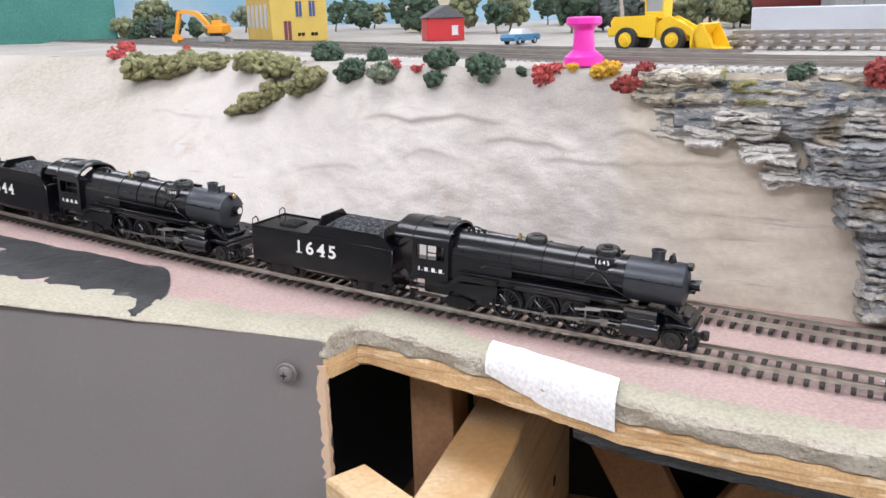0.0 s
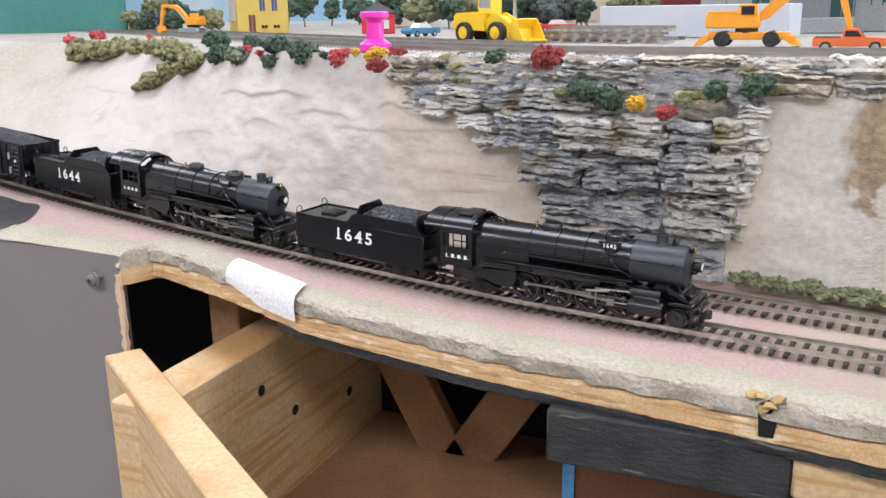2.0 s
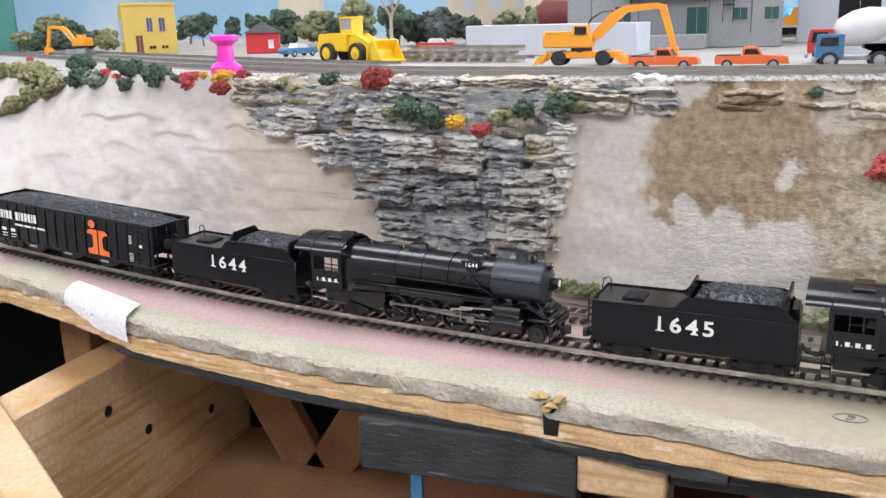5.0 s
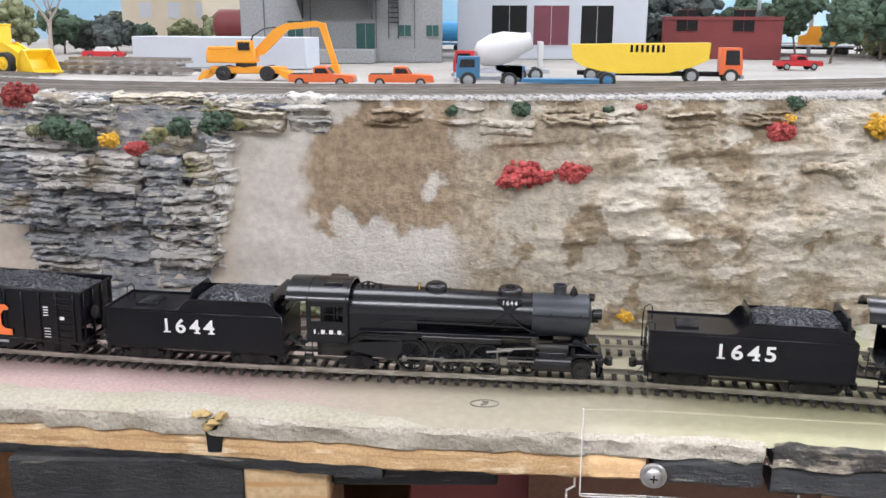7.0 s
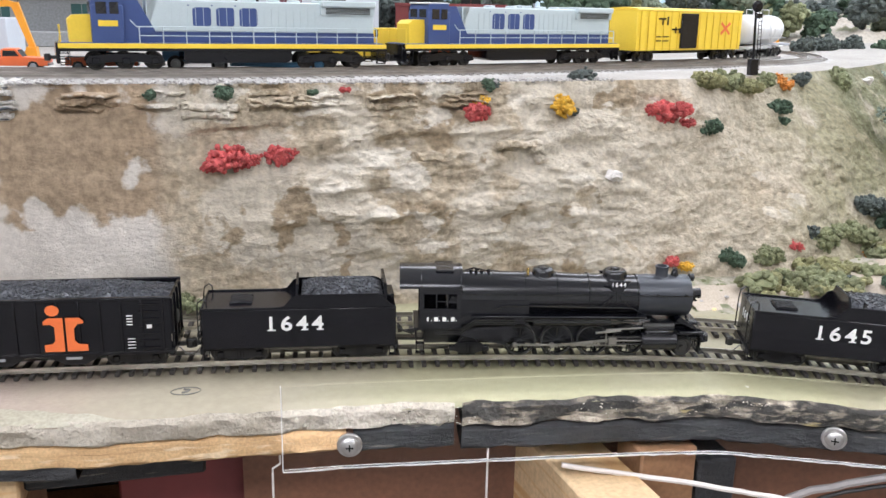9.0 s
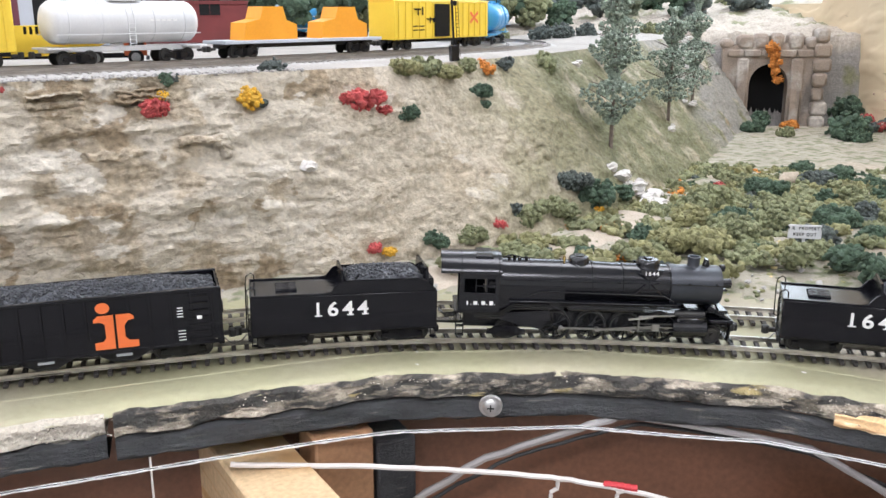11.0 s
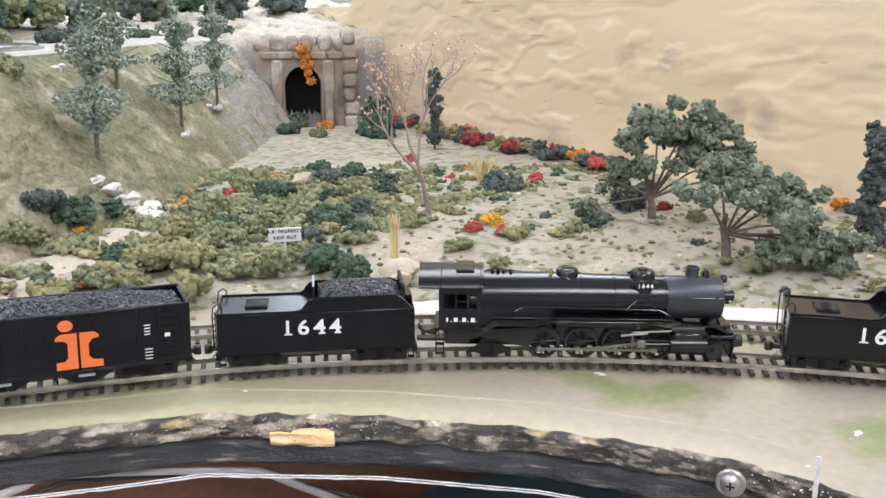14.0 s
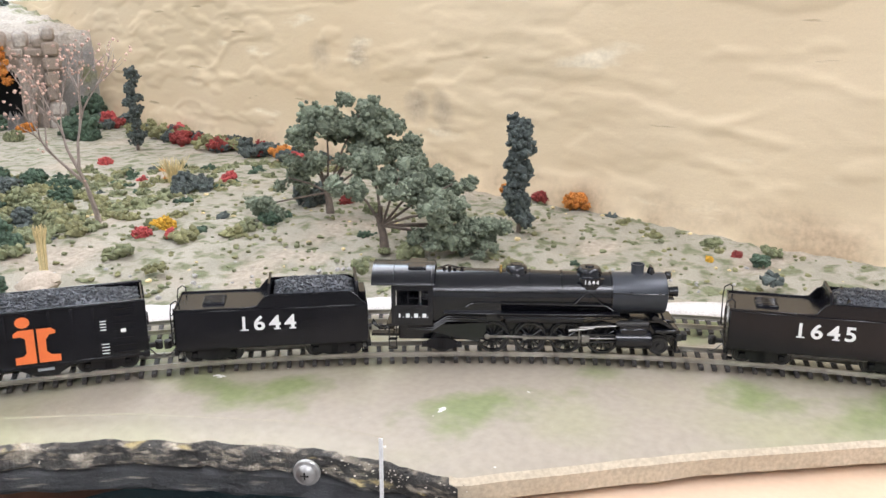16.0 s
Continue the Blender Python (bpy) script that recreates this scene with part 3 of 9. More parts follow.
def car_pose(q, s, half, height, flip=False):
    """The pose of a car whose trucks stand half a wheelbase before and behind s."""
    a, b = on_line(q, s - half, height), on_line(q, s + half, height)
    if flip:
        a, b = b, a
    d = b - a
    c = (a + b) / 2
    yaw, pitch = math.atan2(d.y, d.x), math.atan2(d.z, math.hypot(d.x, d.y))
    return Matrix.Translation(c) @ Euler((0, -pitch, yaw)).to_matrix().to_4x4()


low_z = lambda x: float(grade(x)) + RAIL_H
up_z = lambda x: DECK_Z + 0.004

# ---- the hall ----
FLOOR_Z = -1.15
HALLWALL = material("white_hall_wall", (0.7, 0.69, 0.66), (0.64, 0.63, 0.61), 0.8, 0, 3, 200, 0.05, 0.0005)
HALLFLOOR = material("grey_hall_floor", (0.24, 0.22, 0.2), (0.3, 0.28, 0.26), 0.5, 0, 4, 200, 0.05, 0.0005)
tagged(part("floor", Mesh().box(-4.2, 4.2, -3.4, 5.2, FLOOR_Z - 0.1, FLOOR_Z), HALLFLOOR), "grey worn floor of the exhibition hall", "floor", kind="structure")
tagged(part("ceiling", Mesh().box(-4.2, 4.2, -3.4, 5.2, CEIL, CEIL + 0.1), HALLWALL), "plain white ceiling of the hall", "ceiling", kind="structure")
tagged(part("wall_south", Mesh().box(-4.1, 4.1, -3.4, -3.3, FLOOR_Z, CEIL), HALLWALL), "plain off-white wall of the hall", "wall", kind="structure")
tagged(part("wall_north", Mesh().box(-4.1, 4.1, 5.1, 5.2, FLOOR_Z, CEIL), HALLWALL), "plain off-white wall of the hall", "wall", kind="structure")
tagged(part("wall_west", Mesh().box(-4.2, -4.1, -3.4, 5.2, FLOOR_Z, CEIL), HALLWALL), "plain off-white wall of the hall", "wall", kind="structure")
tagged(part("wall_east", Mesh().box(4.0, 4.1, -3.4, 5.2, FLOOR_Z, CEIL), HALLWALL), "plain off-white wall of the hall with windows", "wall", kind="structure")


def fbm(x, y, z, octaves=4):
    return noise.fractal(Vector((x, y, z)), 0.9, 2.1, octaves)


# ---- the lower board: painted top, plaster edge, plywood ----
EDGE_LINE = [(-1.5, .35), (-1.0, .358), (-.78, .372), (-.578, .391), (-.566, .391), (-.562, .418), (-.478, .398), (-.405, .372), (-.26, .352), (-.126, .336), (-.02, .321), (.1, .313), (.2, .3),
             (.3, .286), (.4, .252), (.484, .192), (.536, .119), (.572, .05), (.597, -.03), (.597, -.106), (.626, -.147), (.664, -.202), (.71, -.279), (.735, -.42), (.74, -.75)]
fine_edge = resample(np.array(EDGE_LINE))
low_n = normals(LOWER)
low_t = np.gradient(LOWER, axis=0)
low_t /= np.hypot(*low_t.T)[:, None]
board_edge = []
for c, t_ in zip(LOWER, low_t):
    d = fine_edge - c
    off = np.abs(d @ t_) + 10 * (np.hypot(*d.T) > 0.22)
    board_edge.append(fine_edge[off.argmin()])
board_edge = np.array(board_edge)
rows = []
for c, e, n_ in zip(LOWER, board_edge, low_n):
    far = c + n_ * 0.13
    row = []
    for k in np.r_[0, 0.03, 0.08, 0.16, 0.26, 0.36, 0.48, 0.6, 0.8, 1.0]:
        p = e + (far - e) * k
        z = float(grade(c[0])) - 0.0022 + 0.0007 * fbm(p[0] * 30, p[1] * 30, 0) - 0.004 * max(0, 1 - k / 0.07) ** 2
        row.append((p[0], p[1], z))
    rows.append(row)
board = tagged(part("board", Mesh().grid(rows), BOARD, None, "", 60), "painted layout board, pink, tan and dull green", "layout board", kind="structure")


def edge_band(name, i0, i1, z_top, z_low, out, rough, mat, label, freq=70, n=7):
    """A rough band of the board's front edge between two heights under its top."""
    rows = []
    for i in range(i0, i1):
        e, n_ = board_edge[i], -low_n[i]
        g = float(grade(LOWER[i][0])) - 0.004
        row = []
        for k in range(n):
            f = k / (n - 1)
            z = g + z_top + (z_low - z_top) * f
            d = out + rough * fbm(e[0] * freq, e[1] * freq, z * freq * 1.6) + (0.0015 if 0 < k < n - 1 else -0.002)
            if k == n - 1:
                z += 0.0012 * fbm(e[0] * 90, e[1] * 90, 5)
            row.append((e[0] + n_[0] * d, e[1] + n_[1] * d, z))
        rows.append(row + [(e[0] - n_[0] * 0.03, e[1] - n_[1] * 0.03, g + z_low)])
    return part(name, Mesh().grid(rows), mat, board, label, 50)


def at_x(x):
    return int(np.abs(LOWER[:1 + int(np.argmax(LOWER[:, 0]))][:, 0] - x).argmin())


SOUTH = int(np.hypot(board_edge[:, 0] - 0.597, board_edge[:, 1] + 0.108).argmin())
PLASTER_EDGE = material("grey_beige_plaster_edge", (0.44, 0.39, 0.31), (0.54, 0.49, 0.41), 0.9, 0, 40, 420, 0.8, 0.002, c=(0.36, 0.34, 0.28))
CRUST = material("black_crusted_edge", (0.025, 0.023, 0.021), (0.07, 0.064, 0.056), 0.8, 0, 70, 500, 0.8, 0.002, c=(0.2, 0.18, 0.15))
relief(CRUST, 120, 0.9, 0.006)
layer(CRUST, (0.42, 0.36, 0.28), strata(CRUST, (46, 46, 170), 0.53, 0.62), 0.4)
layer(CRUST, (0.2, 0.17, 0.13), strata(CRUST, (90, 90, 330), 0.52, 0.62), 0.3)
layer(CRUST, (0.38, 0.3, 0.14), strata(CRUST, (35, 35, 120), 0.63, 0.68))
relief(PLASTER_EDGE, 70, 0.9, 0.008)
x_end = at_x(0.17)
edge_band("plaster_edge", at_x(-0.562), x_end, 0, -0.0125, 0.0, 0.0034, PLASTER_EDGE, "rough grey-beige plaster")
edge_band("plywood_edge", at_x(-0.562), at_x(0.115), -0.0115, -0.025, -0.001, 0.0012, PLY, "raw splintered plywood", 120)
edge_band("black_edge", at_x(-0.42), at_x(-0.02), -0.0215, -0.031, -0.002, 0.0015, BLACKWOOD, "black-painted lower plywood", 120)
edge_band("black_plywood_edge", at_x(0.115), x_end, -0.0115, -0.026, -0.001, 0.0015, BLACKWOOD, "black-painted plywood", 120)
edge_band("crusted_edge", x_end, SOUTH, 0, -0.013, 0.001, 0.004, CRUST, "black paint with torn plaster crumbs", 60, 9)
edge_band("black_rim", x_end, SOUTH, -0.0128, -0.027, 0.0, 0.0012, BLACKWOOD, "black-painted wooden rim", 90)
edge_band("paper_tape", SOUTH - 2, len(LOWER) - 40, 0.0005, -0.012, 0.001, 0.0008, GRASSTAPE, "creased tan paper tape", 40)
raw_i = int(np.hypot(board_edge[:, 0] - 0.507, board_edge[:, 1] - 0.147).argmin())
edge_band("raw_patch", raw_i - 4, raw_i + 5, -0.006, -0.0155, 0.0035, 0.002, PLY, "raw torn wood in the black edge", 140)
crumb_rng = random.Random(19)
for crumb_mat, count, lab in ((PLASTER_EDGE, 1500, "pale plaster crumbs stuck along the torn edge"), (CRUST, 700, "black crumbs of torn paint along the edge")):
    crumbs = Mesh()
    for _ in range(count):
        i = crumb_rng.randrange(x_end - 10, SOUTH)
        if fbm(i * 0.045, 1.3, 0) < crumb_rng.uniform(-0.25, 0.3):
            continue
        e, n_ = board_edge[i], -low_n[i]
        d, along = crumb_rng.uniform(0.0005, 0.0042), crumb_rng.uniform(-0.004, 0.004)
        e = e + low_t[i] * along
        k = len(crumbs.v)
        crumbs.blob((e[0] + n_[0] * d, e[1] + n_[1] * d, float(grade(LOWER[i][0])) - 0.005 - 0.009 * crumb_rng.random() ** 1.4), crumb_rng.uniform(0.0002, 0.0007), crumb_rng, 0.5)
    tagged(part("edge_crumbs", crumbs, crumb_mat, board, lab, None), kind="stuff")
# dull green and tan paint along the front of the pink board
STRIP = material("dull_green_tan_paint", (0.36, 0.335, 0.25), (0.43, 0.4, 0.32), 0.65, 0, 22, 500, 0.2, 0.0008, c=(0.33, 0.34, 0.19))
rows = []
for i in range(at_x(-1.3), at_x(0.02)):
    e, c, n_ = board_edge[i], LOWER[i], low_n[i]
    far, x = c + n_ * 0.13, c[0]
    reach = (0.2 if x < -0.5 else 0.13) * (0.75 + 0.35 * fbm(x * 14, 2.0, 0) + 0.12 * fbm(x * 90, 5.0, 0))
    reach *= min(1, max(0.05, (0.02 - x) / 0.1))
    row = []
    for f in (0, 0.12, 0.3, 0.5, 0.75, 1.0):
        k = reach * f
        p = e + (far - e) * k
        row.append((p[0], p[1], float(grade(x)) - 0.0022 + 0.0007 * fbm(p[0] * 30, p[1] * 30, 0) - 0.004 * max(0, 1 - k / 0.07) ** 2 + 0.0006 - 0.0005 * f ** 6))
    rows.append(row)
part("edge_paint", Mesh().grid(rows), STRIP, board, "dull green and tan paint along the front", 60)
dark_i = at_x(-0.665)
rows = []
for i in range(20, dark_i, 2):
    e, c = board_edge[i], LOWER[i]
    wdt = 0.75 * min(1, (dark_i - i) / 12) ** 0.5
    g = float(grade(c[0]))
    rows.append([(*(e + (c - e) * wdt * k), g - 0.0012 - 0.005 * (1 - k) ** 4 + 0.0015 * fbm(e[0] * 40, k * 3, 2)) for k in (0, 0.2, 0.5, 0.8, 1)])
part("black_patch", Mesh().grid(rows), BLACKWOOD, board, "glossy black paint by the board's edge", 60)


# ---- tracks ----
def rail_mesh(q, height, side, head=0.0011, tall=0.0026, every=2):
    line = beside(q, side)[::every]
    n_ = normals(line)
    prof = [(-0.0011, 0), (-0.0011, 0.0004), (-0.0003, 0.0007), (-0.0003, tall - 0.0009), (-head / 2, tall - 0.0006), (-head / 2, tall), (head / 2, tall), (head / 2, tall - 0.0006), (0.0003, tall - 0.0009),
            (0.0003, 0.0007), (0.0011, 0.0004), (0.0011, 0)]
    rows = [[(p[0] + a[0] * o, p[1] + a[1] * o, height(p[0]) - tall + z) for o, z in prof] for p, a in zip(line, n_)]
    return Mesh().grid(rows)


def tie_mesh():
    return Mesh().box(-0.00125, 0.00125, -0.015, 0.015, -0.0022, 0, 0.0003)


def track(name, q, height, i0, i1, tie_mat, rail_mat, single, label):
    """Two rails on ties; single: the run in which each tie is a part of its own."""
    piece = q[i0:i1]
    top = thing(name, Matrix.Identity(4), label, "railway track", "", "structure")
    for side in (-0.0088, 0.0088):
        part("rail", rail_mesh(piece, height, side), rail_mat, top, "", 30)
    me = tie_mesh().data("tie", None)
    me.materials.append(tie_mat)
    rest = Mesh()
    rng = random.Random(len(q))
    pitch, s, i = 0.0072, 0.0, 0
    while s < (len(piece) - 3) * STEP:
        k = s / STEP
        a, b = piece[int(k)], piece[int(k) + 1]
        p = a + (b - a) * (k - int(k))
        m = pose(p[0], p[1], height(p[0]) - 0.0026, 0, 0, math.degrees(math.atan2(b[1] - a[1], b[0] - a[0])) + rng.uniform(-1.5, 1.5))
        if single and single[0] < s + i0 * STEP < single[1]:
            ob = new("tie", me)
            ob.parent, ob.matrix_basis = top, m
        else:
            tmp = Mesh().box(-0.00125, 0.00125, -0.015, 0.015, -0.0022, 0)
            rest.add([m @ Vector(v) for v in tmp.v], tmp.f)
        s += pitch
    if rest.v:
        tagged(part("far_ties", rest, tie_mat, top, "", None), kind="stuff")
    return top


track("lower_track", LOWER, low_z, 60, len(LOWER) - 10, TIE_BROWN, RAIL, (0.62, 2.7), "nickel-silver rails on dark brown plastic ties, model scale")
track("lower_back_track", LOWER_BACK, low_z, 60, len(LOWER_BACK) - 10, TIE_BROWN, RAIL, None, "second model track with bright rails and brown ties")
track("upper_track", UPPER, up_z, 0, len(UPPER) - 5, TIE_GREY, RAIL_BROWN, None, "weathered model track on pale ballast")
track("upper_back_track", UPPER_BACK, up_z, 0, len(UPPER_BACK) - 5, TIE_GREY, RAIL_BROWN, None, "weathered model track on pale ballast")
yard = resample(beside(UPPER, 0.12))
track("yard_track", yard, up_z, 0, int(np.abs(yard[:, 0] + 0.35).argmin()), TIE_GREY, RAIL_BROWN, None, "weathered siding of the yard")

# ---- the hill between the lower tracks and the upper deck ----
STATIONS = [(-1.6, .74, 1.06), (-1.1, .635, .82), (-.86, .59, .745), (-.63, .56, .635), (-.47, .537, .57), (-.37, .53, .533), (-.28, .52, .515), (-.15, .50, .50), (0, .466, .497), (.15, .462, .507), (.3, .468, .522),
            (.42, .472, .545), (.5, .478, .58), (.62, .507, .65), (.75, .58, .74), (.9, .68, .87), (1.05, .79, .99), (1.2, .90, 1.08), (1.36, 1.0, 1.13)]
st = np.array(STATIONS)
hill_x = np.linspace(-1.6, 1.262, 1240)
foot_y, top_y = np.interp(hill_x, st[:, 0], st[:, 1]), np.interp(hill_x, st[:, 0], st[:, 2])
w_ = np.exp(-0.5 * (np.arange(-30, 31) / 13) ** 2)
w_ /= w_.sum()
foot_y = np.convolve(np.pad(foot_y, 30, mode="edge"), w_, "valid")
top_y = np.convolve(np.pad(top_y, 30, mode="edge"), w_, "valid")


LEDGES = [(-0.64, -0.52, 0.108, 0.0027), (-0.53, -0.46, 0.098, 0.0018), (-0.6, -0.54, 0.085, 0.0011), (-0.49, -0.42, 0.088, 0.0014), (-0.44, -0.36, 0.104, 0.0023), (-0.42, -0.33, 0.093, 0.0018), (-0.9, -0.8, 0.1, 0.0018), (-0.4, -0.3, 0.06, 0.0009), (-0.41, -0.3, 0.074, 0.0007), (-0.39, -0.3, 0.046, 0.0007), (-0.7, -0.62, 0.07, 0.0009), (0.1, 0.2, 0.075, 0.004), (0.06, 0.15, 0.055, 0.004), (0.2, 0.3, 0.06, 0.003), (0.02, 0.1, 0.118, 0.005), (0.14, 0.26, 0.112, 0.004)]


def hill_point(i, v):
    """A point of the hillside: i along it, v from its foot to the deck's edge."""
    x, ramp = hill_x[i], min(1, max(0, (hill_x[i] - 0.02) / 0.1))
    f, t_ = foot_y[i], top_y[i]
    z0, z1 = float(grade(x)) - 0.006, DECK_Z
    lean = 0.25 * min(1, max(0, (x + 0.6) / 0.5))
    y = f + (t_ - f) * (v ** (1 + lean))
    z = z0 + (z1 - z0) * v
    fade = min(1, v / 0.08) * (1 - 0.75 * max(0, (v - 0.9) / 0.1))
    bump = 0.008 * fbm(x * 9, 3.1, z * 9) + (0.0009 + 0.0013 * ramp) * fbm(x * 45, 1.7, z * 60, 3)
    bump += ramp * (1 - 0.6 * min(1, max(0, (x - 0.26) / 0.2))) * (0.006 * fbm(x * 26, 7.7, z * 60, 4) + 0.0035 * abs(fbm(x * 70, 4.0, z * 150, 4)) + 0.0012 * fbm(x * 260, 9.0, z * 380, 2))
    for lx0, lx1, lz, dep in LEDGES:
        if lx0 < x < lx1:
            u = (x - lx0) / (lx1 - lx0)
            d = z - (lz + 0.006 * fbm(x * 22, lz * 50, 0, 2) - 0.012 * (u - 0.5) ** 2)
            bump += dep * math.sin(math.pi * u) ** 0.5 * (math.exp(-(d / 0.009) ** 2) if d > 0 else math.exp(-(d / 0.0016) ** 2))
    green = min(1, max(0, (x - 0.4) / 0.15))
    bump += green * 0.0022 * fbm(x * 120, y * 120, z * 120, 3)
    return (x, y - bump * fade, z + 0.15 * bump * fade)


hill_rows = [[hill_point(i, k / 104) for i in range(len(hill_x))] for k in range(105)]
tagged(part("hillside", Mesh().grid(hill_rows), HILL, None, "", 70), "plaster cliff turning into a rough earthen model hillside", "hillside", kind="structure")

# the upper deck
rows = []
for i in range(0, len(hill_x), 2):
    x, t_ = hill_x[i], top_y[i]
    row = []
    for k in (0, 0.006, 0.012, 0.02, 0.03, 0.045, 0.06, 0.08, 0.11, 0.15, 0.2, 0.3, 0.45, 0.7, 1.0, 1.4, 2.1):
        y = min(t_ + k, 3.0)
        hump = 0.02 * max(0, (x - 0.95) / 0.4)
        row.append((x * (1 + 0.6 * max(0, k - 0.3)), y, DECK_Z - 0.0004 + 0.0012 * fbm(x * 50, y * 50, 0) * (1 - 0.6 * min(1, k * 3)) + hump * min(1, k * 8)))
    rows.append(row)
tagged(part("upper_deck", Mesh().grid(rows), DECK, None, "", 60), "dusty tan ground of the upper model town", "ground", kind="structure")
tagged(part("far_deck", Mesh().box(-4, 3.6, 1.25, 3.0, DECK_Z - 0.03, DECK_Z - 0.002), DECK), "dusty tan ground behind the model town", "ground", kind="structure")
for line, wid, lab in ((UPPER, 0.021, "pale grey crushed-stone ballast"), (UPPER_BACK, 0.021, "pale grey crushed-stone ballast"), (yard, 0.02, "pale grey crushed-stone ballast")):
    rows = []
    for k, (p, n_) in enumerate(zip(line[::2], normals(line)[::2])):
        rows.append([(p[0] + n_[0] * o, p[1] + n_[1] * o, DECK_Z + h + 0.0007 * fbm(p[0] * 200, o * 300, 0)) for o, h in ((-wid - 0.014, -0.003), (-wid, -0.0003), (-0.012, 0.0008), (0, 0.0009), (0.012, 0.0008), (wid, -0.0003), (wid + 0.014, -0.003))])
    tagged(part("ballast_bed", Mesh().grid(rows), BALLAST, None, "", 60), lab, "ballast", kind="structure")

# ---- meadow in the east, and the tan plaster wall behind it ----
rows = []
back_n = normals(LOWER_BACK)
i_from = int(np.abs(LOWER_BACK[:int(np.argmax(LOWER_BACK[:, 0]))][:, 0] - 0.2).argmin())
for i in range(i_from, len(LOWER_BACK) - 2, 2):
    row = []
    for w in (0.017, 0.024, 0.032, 0.04, 0.05, 0.06, 0.07, 0.08, 0.09, 0.1, 0.11, 0.12, 0.135, 0.15, 0.165, 0.18, 0.2, 0.22, 0.24, 0.27, 0.3, 0.33, 0.37, 0.42, 0.48, 0.56, 0.66, 0.8, 1.0):
        p = LOWER_BACK[i] + back_n[i] * w
        rise = min(1, max(0, (w - 0.017) / 0.2))
        h = float(grade(LOWER_BACK[i][0])) - 0.0035 + 0.014 * rise + (0.0028 * fbm(p[0] * 22, p[1] * 22, 1) + 0.0026 * fbm(p[0] * 110, p[1] * 110, 2)) * min(1, rise * 6)
        row.append((p[0], p[1], h))
    rows.append(row)
tagged(part("meadow", Mesh().grid(rows), MEADOW, None, "", 70), "grey-green flocked model meadow with bare tan soil", "ground", kind="structure")

WALL_SMUDGES = [(1.229, 0.336, 0.133), (1.206, 0.271, 0.132), (1.173, 0.177, 0.084), (1.157, 0.138, 0.083)]
WALL_LINE = [(1.62, 1.3), (1.53, 1.08), (1.40, .76), (1.27, .45), (1.17, .17), (1.085, -.04), (1.02, -.19), (.99, -.34), (.985, -.9)]
wall_q = eased(WALL_LINE, 0.05)
wall_n = normals(wall_q)
wall_rows = []
for k in range(190):
    f = k / 189
    row = []
    for i in range(len(wall_q)):
        p, n_ = wall_q[i], wall_n[i]
        tall = 0.2 + 0.3 * min(1, max(0, (1.06 - p[1]) / 0.16))
        z = -0.02 + (tall + 0.022) * f
        out = -0.035 * f ** 1.3 * min(1, max(0.2, (0.9 - p[1]))) + 0.006 * fbm(p[0] * 5, p[1] * 5, z * 6, 2) + 0.0026 * max(0, fbm(p[0] * 9, p[1] * 9, z * 26, 3)) ** 0.5 + 0.0024 * max(0, 1 - 9 * abs(fbm(p[0] * 6, p[1] * 6 + 5, z * 22, 2))) * max(0, fbm(p[0] * 5, p[1] * 5, z * 7 + 9, 2)) + 0.012 * max(0, 1 - f / 0.12) ** 2
        row.append((p[0] - n_[0] * out, p[1] - n_[1] * out, z))
    wall_rows.append(row)
wall_mesh = Mesh().grid(wall_rows + [[(p[0] + n_[0] * 0.06, p[1] + n_[1] * 0.06, r[2]) for p, n_, r in zip(wall_q, wall_n, wall_rows[-1])], [(p[0] + n_[0] * 0.06, p[1] + n_[1] * 0.06, 0) for p, n_ in zip(wall_q, wall_n)]])
layer(WALLPLASTER, (0.5, 0.38, 0.25), times(WALLPLASTER, node_mask(WALLPLASTER, 2, 0.04, 0.01, 0.02, 18), noise_mask(WALLPLASTER, 14, 0.4, 0.6)), 0.2)
layer(WALLPLASTER, (0.47, 0.39, 0.29), noise_mask(WALLPLASTER, 6, 0.68, 0.8), 0.12)
for spot in WALL_SMUDGES:
    layer(WALLPLASTER, (0.42, 0.34, 0.25), blot(WALLPLASTER, spot, 0.024, 1.3), 0.2)
layer(WALLPLASTER, (0.5, 0.385, 0.24), strata(WALLPLASTER, (7, 7, 75), 0.69, 0.72), 0.2)
layer(WALLPLASTER, (0.82, 0.71, 0.53), strata(WALLPLASTER, (9, 9, 40), 0.64, 0.72), 0.1)
tagged(part("plaster_wall", wall_mesh, WALLPLASTER, None, "", 60), "tan-yellow hand-plastered cliff wall with trowel marks", "wall", kind="structure")

# ---- sky board behind the town ----
SKYBOARD = material("painted_sky", (0.24, 0.44, 0.6), (0.33, 0.52, 0.65), 0.8, 0, 1.2, 60, 0, 0.0005)
layer(SKYBOARD, (0.55, 0.62, 0.67), noise_mask(SKYBOARD, 2.5, 0.5, 0.7))
tagged(part("backdrop", Mesh().box(-4.0, 1.6, 2.75, 2.78, 0.05, 0.75), SKYBOARD), "light blue painted sky board behind the town", "backdrop", kind="structure")

# ---- below the board ----
panel_rows = []
for x in np.linspace(-1.5, -0.572, 40):
    y, top = 0.335 + 0.0555 * (x + 1.5) / 0.928, float(grade(x)) - 0.0065
    panel_rows.append([(x, y, -0.55), (x, y, top), (x, y + 0.006, top), (x, y + 0.006, -0.55)])
panel_m = Mesh().grid(panel_rows)
fascia = solo("fascia_panel", panel_m, FASCIA, "smooth grey-brown painted fascia panel under the board", "panel", kind="structure")

torn_rng = random.Random(8)
